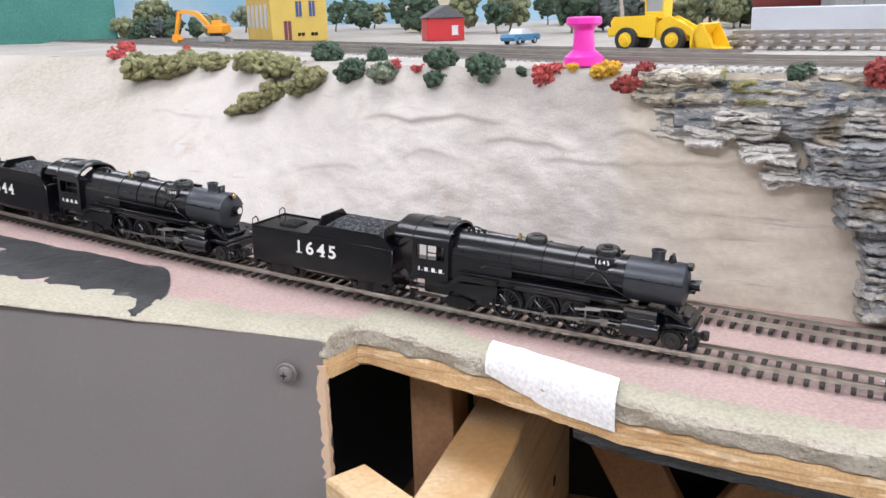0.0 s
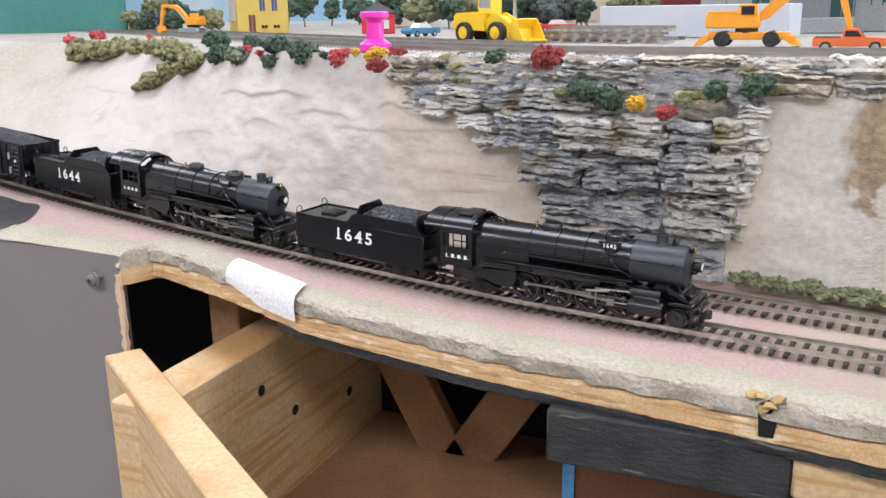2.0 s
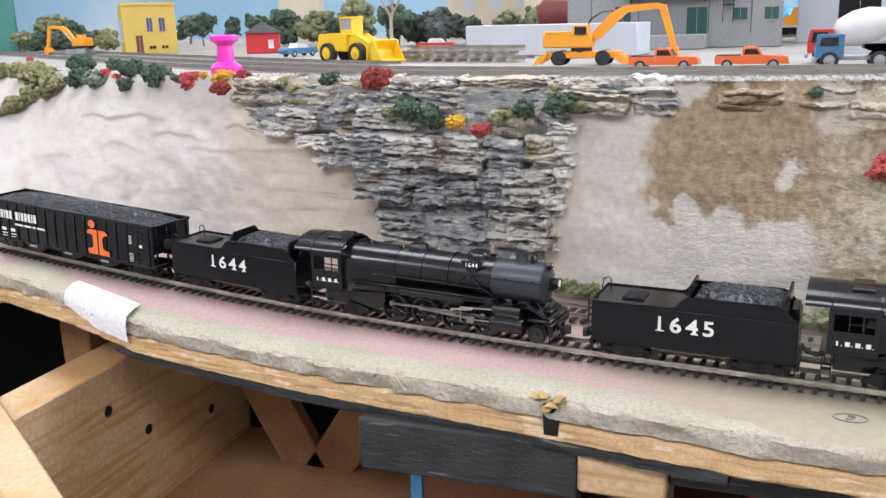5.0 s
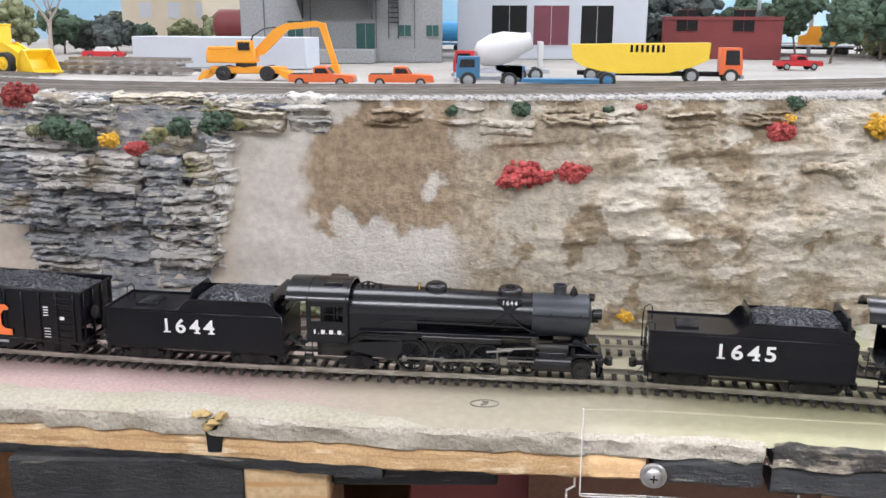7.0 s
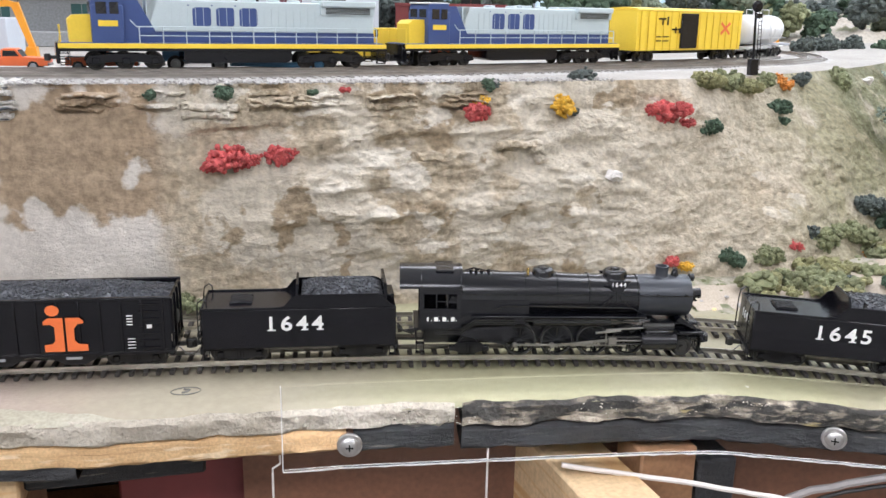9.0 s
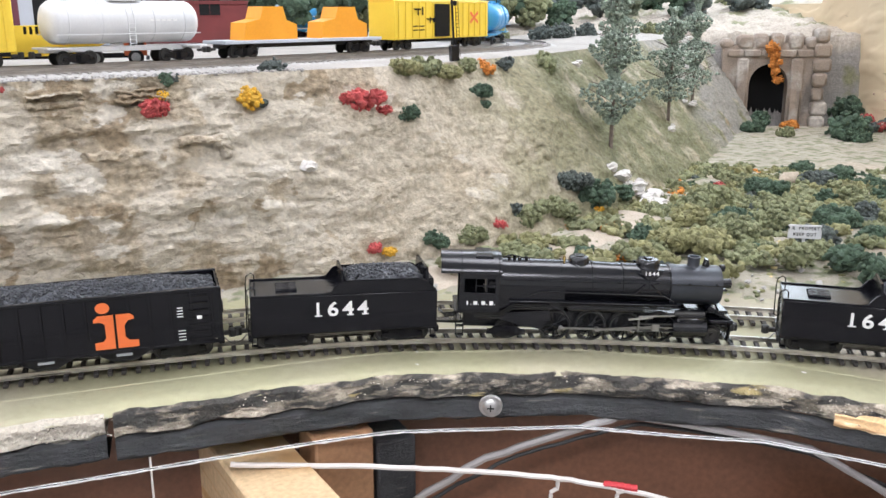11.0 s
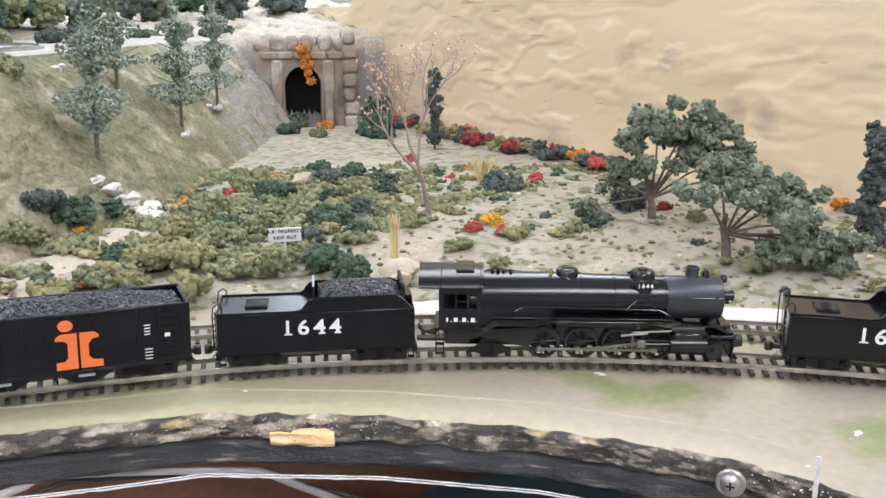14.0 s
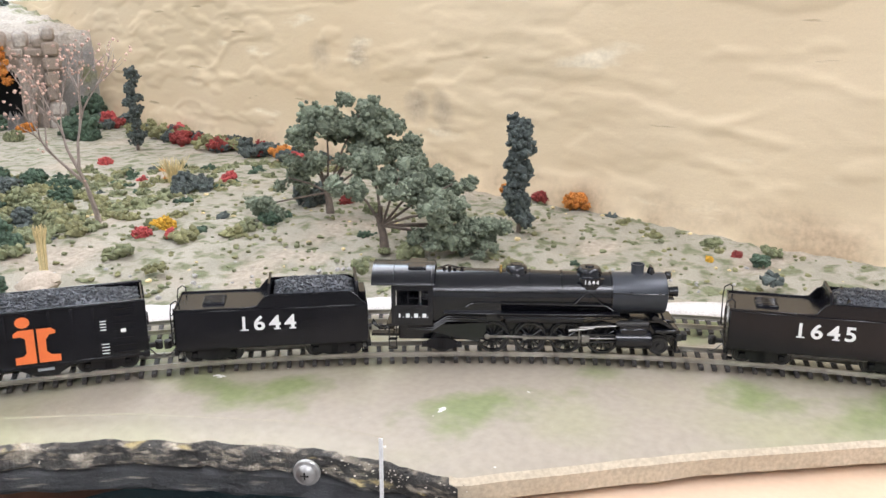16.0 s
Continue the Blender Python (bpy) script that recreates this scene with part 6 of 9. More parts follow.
# how far the lower train has come along its track, second by second
PROGRESS = [(0, .6245), (.5, .666), (1, .722), (1.5, .779), (2, .840), (2.5, .899), (3, .957), (5.5, 1.231), (6, 1.2795), (6.5, 1.336), (7, 1.392), (7.5, 1.450), (8, 1.500), (8.5, 1.557), (9, 1.616), (9.5, 1.667),
            (10, 1.719), (12.5, 1.983), (13, 2.037), (13.5, 2.081), (14, 2.1266), (14.5, 2.168), (15, 2.217), (15.5, 2.266), (16, 2.3105)]


def lower_s(t):
    return float(np.interp(t, [p[0] for p in PROGRESS], [p[1] for p in PROGRESS])) + 0.003


def upper_s(t):
    return 2.856 - 0.245 * (t - 9.0)


def motions():
    key_times = [0, 0.5, 1, 1.5, 2, 2.5, 3, 3.5, 4, 4.5, 5, 5.5, 6, 6.5, 7, 7.5, 8, 8.5, 9, 9.5, 10, 10.5, 11, 11.5, 12, 12.5, 13, 13.5, 14, 14.5, 15, 15.5, 16]
    for ob, shift, half in LOWER_TRAIN:
        walk(ob, [(t, car_pose(LOWER, lower_s(t) + shift, half, low_z)) for t in key_times])
    for ob, shift, half in UPPER_TRAIN:
        walk(ob, [(t, car_pose(UPPER_BACK, upper_s(t) + shift, half, up_z, True)) for t in key_times])
    beat = [k / 10 for k in range(161)]
    for wheels, rods in ENGINES:
        def angle(t):
            return math.degrees((lower_s(t) - lower_s(9.0)) / (WHEEL_R * 0.001)) - 215
        for wheel, x in zip(wheels, DRIVERS):
            walk(wheel, [(t, pose(x * 0.001, 0, WHEEL_R * 0.001, 0, angle(t), 0)) for t in beat])
        for s, side, main, cross, length in rods:
            rows_side, rows_main, rows_cross = [], [], []
            for t in beat:
                a = radians(-angle(t) + (0 if s < 0 else 90))
                px, pz = CRANK * math.cos(a), CRANK * math.sin(a)
                rows_side.append((t, pose(px * 0.001, 0, (WHEEL_R + pz) * 0.001)))
                rise = 10.5 - (WHEEL_R + pz)
                far = math.sqrt(length ** 2 - rise ** 2)
                hx = DRIVERS[1] + px + far
                rows_main.append((t, pose((DRIVERS[1] + px) * 0.001, 0, (WHEEL_R + pz) * 0.001, 0, -math.degrees(math.atan2(rise, far)), 0)))
                rows_cross.append((t, pose(hx * 0.001, 0, 0.0105)))
            walk(side, rows_side)
            walk(main, rows_main)
            walk(cross, rows_cross)


# ---- foliage ----
LEAF_WORDS = {"green": "dark green", "pine": "blue-green", "olive": "olive green", "moss": "mossy green", "red": "bright red", "maroon": "dark red", "yellow": "golden yellow", "rust": "rust orange", "dark": "charcoal green"}
bush_count = [0]


def foam(m, c, r, rng, n, squash=0.8, crumb=0.2):
    """A clump of foam crumbs round c with an uneven outline."""
    lobes = [(rng.uniform(-0.5, 0.5) * r, rng.uniform(-0.5, 0.5) * r, rng.uniform(-0.25, 0.4) * r * squash, rng.uniform(0.4, 0.7) * r) for _ in range(5)]
    for k in range(n):
        lx, ly, lz, lr = lobes[k % 5]
        a, b = rng.uniform(0, 6.283), math.acos(rng.uniform(-1, 1))
        d = lr * rng.uniform(0.75, 1.08)
        p = (c[0] + lx + d * math.sin(b) * math.cos(a), c[1] + ly + d * math.sin(b) * math.sin(a), c[2] + lz + d * math.cos(b) * squash)
        m.blob(p, r * crumb * rng.uniform(0.6, 1.3), rng)
    for lx, ly, lz, lr in lobes:
        m.blob((c[0] + lx, c[1] + ly, c[2] + lz), lr * 0.85, rng, squash)


def bush(x, y, z, r, tint):
    bush_count[0] += 1
    rng = random.Random(bush_count[0])
    m = Mesh()
    flat = 0.55 if tint == "olive" else 0.8
    foam(m, (0, 0, r * 0.25), r * 1.02, rng, int(min(310, 90 + r * 12000)), flat, 0.145)
    ob = solo("shrub", m, LEAF[tint], LEAF_WORDS[tint] + " foam shrub on the model ground", "shrub", pose(x, y, z), "model shrubs", smooth=None)
    return ob


bush(-1.092, 0.936, 0.144, 0.0124, "red")
bush(-0.997, 0.787, 0.144, 0.0106, "red")
bush(-1.036, 0.977, 0.144, 0.0054, "red")
bush(-0.922, 0.744, 0.13, 0.0244, "olive")
bush(-0.885, 0.739, 0.132, 0.0238, "olive")
bush(-0.837, 0.726, 0.137, 0.0182, "olive")
bush(-0.782, 0.703, 0.139, 0.0205, "olive")
bush(-0.737, 0.683, 0.134, 0.0216, "olive")
bush(-0.698, 0.658, 0.129, 0.0171, "olive")
bush(-0.764, 0.667, 0.106, 0.018, "olive")
bush(-0.743, 0.666, 0.115, 0.0178, "olive")
bush(-0.709, 0.658, 0.121, 0.0148, "olive")
bush(-0.78, 0.665, 0.101, 0.0094, "olive")
bush(-0.703, 0.704, 0.143, 0.017, "green")
bush(-0.661, 0.696, 0.143, 0.012, "green")
bush(-0.656, 0.641, 0.134, 0.014, "green")
bush(-0.621, 0.622, 0.133, 0.0134, "pine")
bush(-0.571, 0.611, 0.144, 0.0129, "green")
bush(-0.572, 0.607, 0.133, 0.0103, "green")
bush(-0.533, 0.594, 0.139, 0.0136, "green")
bush(-0.502, 0.583, 0.14, 0.0052, "green")
bush(-0.615, 0.628, 0.143, 0.0058, "red")
bush(-0.591, 0.618, 0.14, 0.0057, "red")
bush(-0.484, 0.575, 0.137, 0.0106, "red")
bush(-0.477, 0.573, 0.143, 0.0055, "red")
bush(-0.466, 0.568, 0.144, 0.0046, "yellow")
bush(-0.442, 0.558, 0.14, 0.0102, "yellow")
bush(-0.438, 0.587, 0.144, 0.0055, "maroon")
bush(-0.426, 0.531, 0.135, 0.0086, "maroon")
bush(-0.418, 0.550, 0.142, 0.0067, "maroon")
bush(-0.281, 0.517, 0.141, 0.0124, "maroon")
bush(-0.326, 0.524, 0.142, 0.0075, "green")
bush(-0.169, 0.479, 0.124, 0.0098, "green")
bush(-0.144, 0.479, 0.127, 0.0105, "green")
bush(-0.257, 0.497, 0.12, 0.0128, "green")
bush(-0.238, 0.493, 0.117, 0.0106, "green")
bush(-0.27, 0.499, 0.12, 0.0072, "moss")
bush(-0.218, 0.491, 0.116, 0.0078, "yellow")
bush(-0.197, 0.482, 0.112, 0.0076, "red")
bush(-0.188, 0.480, 0.119, 0.0061, "moss")
bush(0.005, 0.496, 0.136, 0.0049, "green")
bush(0.052, 0.498, 0.136, 0.0075, "green")
bush(0.11, 0.501, 0.137, 0.0042, "green")
bush(0.239, 0.516, 0.139, 0.0075, "green")
bush(0.131, 0.504, 0.139, 0.0047, "red")
bush(0.052, 0.485, 0.093, 0.0127, "red")
bush(0.042, 0.482, 0.092, 0.0067, "red")
bush(0.065, 0.486, 0.094, 0.0067, "red")
bush(0.086, 0.491, 0.097, 0.0114, "red")
bush(0.093, 0.490, 0.1, 0.0061, "red")
bush(0.225, 0.505, 0.12, 0.0098, "red")
bush(0.229, 0.512, 0.128, 0.007, "yellow")
bush(0.291, 0.513, 0.124, 0.0103, "yellow")
bush(0.117, 0.464, 0.005, 0.0068, "yellow")
bush(0.241, 0.516, 0.14, 0.0066, "dark")
bush(0.319, 0.537, 0.144, 0.0098, "dark")
bush(0.425, 0.525, 0.104, 0.0095, "green")
bush(0.517, 0.568, 0.115, 0.0106, "green")
bush(0.516, 0.558, 0.105, 0.0063, "green")
bush(0.293, 0.516, 0.126, 0.0081, "yellow")
bush(0.303, 0.512, 0.121, 0.0051, "dark")
bush(0.389, 0.521, 0.115, 0.0138, "red")
bush(0.374, 0.520, 0.119, 0.0073, "red")
bush(0.403, 0.522, 0.109, 0.0065, "red")
bush(0.432, 0.547, 0.138, 0.0146, "olive")
bush(0.482, 0.567, 0.132, 0.0154, "olive")
bush(0.458, 0.559, 0.138, 0.0125, "moss")
bush(0.512, 0.586, 0.136, 0.0107, "moss")
bush(0.539, 0.596, 0.134, 0.0099, "rust")
bush(0.567, 0.615, 0.136, 0.0103, "dark")
bush(0.644, 0.649, 0.133, 0.0161, "moss")
bush(0.43, 0.478, 0.006, 0.0102, "green")
bush(0.384, 0.471, 0.008, 0.0062, "yellow")
bush(0.494, 0.488, 0.013, 0.0059, "red")
bush(0.458, 0.483, 0.009, 0.0123, "moss")
bush(0.523, 0.501, 0.013, 0.0152, "moss")
bush(0.568, 0.509, 0.014, 0.0158, "moss")
bush(0.599, 0.529, 0.032, 0.0121, "dark")
bush(0.019, 0.470, 0.006, 0.0077, "moss")
bush(0.517, 0.502, 0.019, 0.0106, "dark")
bush(0.489, 0.491, 0.015, 0.0061, "red")
bush(0.544, 0.506, 0.018, 0.0118, "moss")
bush(0.617, 0.530, 0.018, 0.0191, "green")
bush(0.662, 0.547, 0.013, 0.0133, "green")
bush(0.592, 0.531, 0.034, 0.0125, "dark")
bush(0.618, 0.522, 0.008, 0.0053, "yellow")
bush(0.425, 0.479, 0.011, 0.0098, "green")
bush(0.373, 0.473, 0.011, 0.0073, "red")
bush(0.383, 0.471, 0.009, 0.0052, "yellow")
bush(0.465, 0.484, 0.008, 0.0101, "moss")
bush(0.722, 0.494, 0.003, 0.0233, "moss")
bush(0.669, 0.456, 0.003, 0.0195, "olive")
bush(0.669, 0.415, 0.002, 0.0178, "moss")
bush(0.63, 0.430, 0, 0.0126, "olive")
bush(0.6, 0.441, 0, 0.0125, "green")
bush(1.487, 0.992, 0.014, 0.0404, "green")
bush(1.455, 0.912, 0.014, 0.0344, "green")
bush(1.286, 0.965, 0.002, 0.0224, "green")
bush(1.29, 0.902, 0.001, 0.0159, "rust")
bush(1.105, 0.568, 0.002, 0.0092, "red")
bush(0.818, 0.575, 0.003, 0.0057, "red")
bush(0.836, 0.511, 0.002, 0.0183, "green")
bush(0.771, 0.389, 0.001, 0.018, "green")
bush(0.759, 0.335, 0.002, 0.0151, "green")
bush(0.694, 0.339, -0.001, 0.0123, "moss")
bush(0.717, 0.415, 0.004, 0.0155, "moss")
bush(0.875, 0.452, 0.003, 0.0157, "moss")
bush(0.832, 0.375, 0.004, 0.0111, "moss")
bush(1.02, 0.365, 0.001, 0.02, "dark")
bush(0.992, 0.364, 0.003, 0.0122, "dark")
bush(1.065, 0.358, 0.003, 0.011, "red")
bush(0.841, 0.281, 0.001, 0.0086, "red")
bush(0.867, 0.281, 0.002, 0.0103, "yellow")
bush(0.848, 0.257, 0.001, 0.007, "red")
bush(0.922, 0.208, 0.001, 0.0115, "green")
bush(1.077, -0.028, 0.007, 0.0125, "rust")
bush(1.113, 0.048, 0.009, 0.0084, "rust")
bush(1.107, 0.037, 0.003, 0.0095, "dark")
bush(1.002, 0.214, 0.002, 0.0171, "dark")
bush(1.06, 0.226, 0.004, 0.0157, "dark")
bush(1.021, 0.183, 0.002, 0.008, "maroon")
bush(0.993, 0.141, 0.002, 0.0109, "moss")
bush(0.916, 0.256, 0.003, 0.0075, "dark")
bush(1.071, -0.042, 0.007, 0.0056, "rust")
bush(0.972, 0.547, 0.002, 0.0175, "green")
bush(0.974, 0.601, 0.003, 0.0153, "green")
bush(0.963, 0.489, 0.003, 0.0142, "green")
bush(0.847, 0.547, 0.002, 0.0173, "green")
bush(0.856, 0.425, 0.003, 0.0147, "moss")
bush(1.094, 0.010, 0.005, 0.01, "maroon")
bush(1.078, -0.031, 0.011, 0.0108, "rust")
bush(0.981, -0.186, -0.002, 0.0047, "maroon")
bush(0.96, -0.167, -0.002, 0.0041, "yellow")
for x, y, r, tint in ((1.277, 0.781, 0.034, "green"), (1.262, 0.752, 0.02, "green"), (0.62, 0.385, 0.022, "olive"), (0.606, 0.402, 0.018, "olive"), (0.634, 0.392, 0.017, "olive"), (0.925, 0.536, 0.016, "dark"), (0.782, 0.474, 0.018, "moss"), (0.788, 0.399, 0.019, "green"),
                      (0.834, 0.397, 0.016, "dark"), (0.683, 0.301, 0.017, "green"), (0.676, 0.273, 0.016, "green"), (0.66, 0.325, 0.015, "moss"), (1.201, 0.893, 0.018, "green"), (1.208, 0.837, 0.015, "moss"), (0.556, 0.409, 0.011, "moss"), (0.57, 0.376, 0.012, "olive"),
                      (0.67, 0.399, 0.017, "moss"), (0.922, 0.446, 0.013, "green"), (0.737, 0.49, 0.015, "moss"), (0.839, 0.579, 0.013, "moss"), (0.72, 0.36, 0.016, "dark"), (0.745, 0.43, 0.017, "moss"), (0.7, 0.44, 0.018, "green"), (0.86, 0.47, 0.014, "green")):
    bush(x, y, 0.002, r, tint)
CHALKSTRIP = material("chalky_white_ground", (0.7, 0.67, 0.64), (0.6, 0.56, 0.52), 0.9, 0, 40, 700, 0.6, 0.0015, c=(0.5, 0.45, 0.4))
rows = []
for i in range(int(np.abs(LOWER_BACK[:, 1] - 0.19).argmin()), len(LOWER_BACK) - 20, 2):
    p, n_ = LOWER_BACK[i], back_n[i]
    reach = 0.02 + 0.012 * fbm(i * 0.05, 3.3, 0) + 0.003 * fbm(i * 0.4, 1.3, 0)
    rows.append([(p[0] + n_[0] * o, p[1] + n_[1] * o, float(grade(p[0])) + h + 0.0012 * fbm(p[0] * 90, o * 90, 2)) for o, h in ((0.0165, -0.004), (0.019, 0.0005), (0.019 + 0.5 * reach, 0.003), (0.019 + reach, 0.0035), (0.024 + reach, -0.003))])
tagged(part("chalk_strip", Mesh().grid(rows), CHALKSTRIP, None, "", 60), "chalky white ground beside the back track", "ground", kind="structure")
PATHSOIL = material("bare_tan_soil", (0.5, 0.43, 0.35), (0.42, 0.36, 0.285), 0.95, 0, 30, 700, 0.4, 0.001, c=(0.36, 0.31, 0.23))
path_mid, path_half = eased([(0.36, 0.435), (0.44, 0.437), (0.5, 0.443), (0.57, 0.462), (0.63, 0.487), (0.66, 0.51)], 0.02), 0.021
rows = []
for p, n_ in zip(path_mid, normals(path_mid)):
    rise = min(1, max(0, (float(np.hypot(*(LOWER_BACK - p).T).min()) - 0.017) / 0.2))
    rows.append([(p[0] + n_[0] * o, p[1] + n_[1] * o, float(grade(p[0])) - 0.0035 + 0.014 * rise + 0.06 * o + (0.003 if abs(o) < 0.02 else -0.004) + 0.001 * fbm(p[0] * 60, o * 60, 4)) for o in (-1.5 * path_half, -path_half * (0.9 + 0.3 * fbm(p[0] * 40, 1, 1)), -0.3 * path_half, 0.3 * path_half, path_half * (0.9 + 0.3 * fbm(p[0] * 40, 7, 1)), 1.5 * path_half)])
tagged(part("path", Mesh().grid(rows), PATHSOIL, None, "", 60), "bare tan soil path at the foot of the model hill", "path", kind="structure")
# low cover over the meadow, too small and many to count
rng = random.Random(77)
for tint, count in (("moss", 420), ("green", 150), ("olive", 300), ("dark", 40), ("rust", 14), ("red", 8)):
    m = Mesh()
    done = 0
    while done < count:
        i = rng.randrange(i_from + 40, i_from + 330)
        w = 0.06 + 0.5 * rng.random() ** 0.8
        p = LOWER_BACK[i] + back_n[i] * w
        if p[0] > 1.3 or p[1] > 0.46 + 0.62 * (p[0] - 0.45) or (p[1] < 0.33 and rng.random() < 0.93) or (tint == "rust" and p[1] < 0.4):
            continue
        r = rng.uniform(0.004, 0.0105) * (1.4 if tint in ("moss", "olive") and p[0] < 0.95 else 1)
        foam(m, (p[0], p[1], float(grade(p[0])) + 0.006 + 0.4 * r), r, rng, 26, 0.6, 0.24)
        done += 1
    solo("ground_cover", m, LEAF[tint], "low " + LEAF_WORDS[tint] + " foam cover on the meadow", "ground cover", kind="stuff", smooth=None)
m = Mesh()
for _ in range(500):
    i = rng.randrange(i_from + 10, len(LOWER_BACK) - 30)
    p = LOWER_BACK[i] + back_n[i] * rng.uniform(0.02, 0.3)
    m.blob((p[0], p[1], float(grade(p[0])) + 0.004), rng.uniform(0.0008, 0.0026), rng, 0.7)
for tint, count in (("moss", 1500), ("olive", 900), ("straw", 160)):
    cm = Mesh()
    for _ in range(count):
        i = rng.randrange(i_from + 30, len(LOWER_BACK) - 30)
        w = rng.uniform(0.035, 0.42)
        p = LOWER_BACK[i] + back_n[i] * w
        rise = min(1, max(0, (w - 0.017) / 0.2))
        cm.blob((p[0], p[1], float(grade(LOWER_BACK[i][0])) - 0.003 + 0.014 * rise), rng.uniform(0.0012, 0.0032), rng, 0.6)
    solo("ground_flock", cm, LEAF[tint], "fine " + LEAF_WORDS.get(tint, "straw") + " flock scattered over the meadow", "flock", kind="stuff", smooth=None)
solo("gravel", m, BALLAST, "loose pale pebbles strewn on the meadow", "gravel", kind="stuff", smooth=None)
seed_of = {"rust": 1.7, "maroon": 3.1, "dark": 4.9, "red": 8.3, "olive": 6.1}
for tint, count in (("rust", 5), ("maroon", 46), ("dark", 56), ("red", 5), ("olive", 60)):
    m = Mesh()
    for _ in range(count):
        i = rng.randrange(120, 265)
        if fbm(i * 0.07, seed_of[tint], 0) < -0.05:
            continue
        p, n_ = wall_q[i], wall_n[i]
        r = rng.uniform(0.006, 0.016)
        o = rng.uniform(0.008, 0.055)
        foam(m, (p[0] - n_[0] * o, p[1] - n_[1] * o, 0.006 + r * 0.4), r, rng, 34, 0.8, 0.22)
    solo("hedge", m, LEAF[tint], LEAF_WORDS[tint] + " autumn hedge along the plaster wall", "hedge", kind="stuff", smooth=None)
m = Mesh()
for k in range(80):
    x = -0.15 + 0.2 * k / 80
    y = float(np.interp(x, hill_x, foot_y)) - 0.006
    foam(m, (x, y + rng.uniform(-0.003, 0.003), float(grade(x)) + 0.005 + rng.uniform(0, 0.004)), rng.uniform(0.004, 0.007), rng, 26, 0.8, 0.22)
solo("hedge", m, LEAF["moss"], "low mossy hedge at the foot of the rock", "hedge", kind="stuff", smooth=None)


def limbs(m, base, height, spread, rng, depth=3, r=0.0022, lean=(0, 0)):
    """A tapered trunk that forks; returns the tips of its branches."""
    tips = []

    def grow(p, d, length, r, level):
        q = [Vector(p)]
        for k in range(4):
            d = (d + Vector((rng.uniform(-0.18, 0.18), rng.uniform(-0.18, 0.18), 0.05))).normalized()
            q.append(q[-1] + d * length / 4)
        m.tube(q, [r * (1 - 0.12 * k) for k in range(5)], 6)
        if level == 0:
            tips.append(q[-1])
            return
        tips.append(q[-1])
        for k in range(3):
            a = rng.uniform(0, 6.283)
            nd = (d + Vector((math.cos(a), math.sin(a), rng.uniform(0.1, 0.6))) * spread).normalized()
            grow(q[-1 - (k % 2)], nd, length * rng.uniform(0.6, 0.8), r * 0.58, level - 1)
    grow(base, Vector((lean[0], lean[1], 1)).normalized(), height, r, depth)
    return tips


def tree(x, y, z, trunk_h, spread, crown_r, tint, seed, label, depth=2, n=60, r=0.0025, bark=None, lean=(0, 0), crumb=0.2, squash=0.8):
    rng = random.Random(seed)
    t = thing("tree", pose(x, y, z), label, "tree", "model trees")
    tm = Mesh()
    tips = limbs(tm, (0, 0, -0.002), trunk_h, spread, rng, depth, r, lean)
    part("trunk", tm, bark or BARK, t)
    cm = Mesh()
    for p in tips:
        foam(cm, p, crown_r * rng.uniform(0.7, 1.15), rng, n, squash, crumb)
    part("crown", cm, LEAF[tint], t, "", None)
    return t


def column_tree(x, y, z, h, r, tint, seed, label, wisp=False):
    """A tall narrow tree: a straight trunk with crumbs set all along it."""
    rng = random.Random(seed)
    t = thing("tree", pose(x, y, z), label, "tree", "model trees")
    part("trunk", Mesh().tube([(0, 0, -0.002), (0.001, 0, h * 0.5), (0, 0.001, h)], [0.0022, 0.0015, 0.0005], 6), BARK, t)
    m = Mesh()
    if wisp:
        for k in range(int(h * 13000)):
            f = rng.uniform(0.16, 1.0)
            rr = r * (1.1 - f) ** 0.6 * rng.random() ** 0.5 * (0.7 + 0.5 * math.sin(f * 23 + seed))
            a = rng.uniform(0, 6.283)
            m.blob((rr * math.cos(a), rr * math.sin(a), h * f + 0.3 * rr), rng.uniform(0.0009, 0.0022), rng)
        tw = Mesh()
        for k in range(26):
            f, a = rng.uniform(0.2, 0.9), rng.uniform(0, 6.283)
            rr = r * (1.1 - f) ** 0.6
            tw.tube([(0, 0, h * f), (rr * math.cos(a), rr * math.sin(a), h * f + 0.4 * rr)], [0.0006, 0.0003], 4)
        tagged(part("twigs", tw, BARK, t), kind="stuff")
    else:
        for k in range(12):
            f = 0.14 + 0.84 * k / 11
            foam(m, (rng.uniform(-0.3, 0.3) * r, rng.uniform(-0.3, 0.3) * r, h * f), r * rng.uniform(0.75, 1.05), rng, 60, 0.8, 0.2)
    part("crown", m, LEAF[tint], t, "", None)
    return t


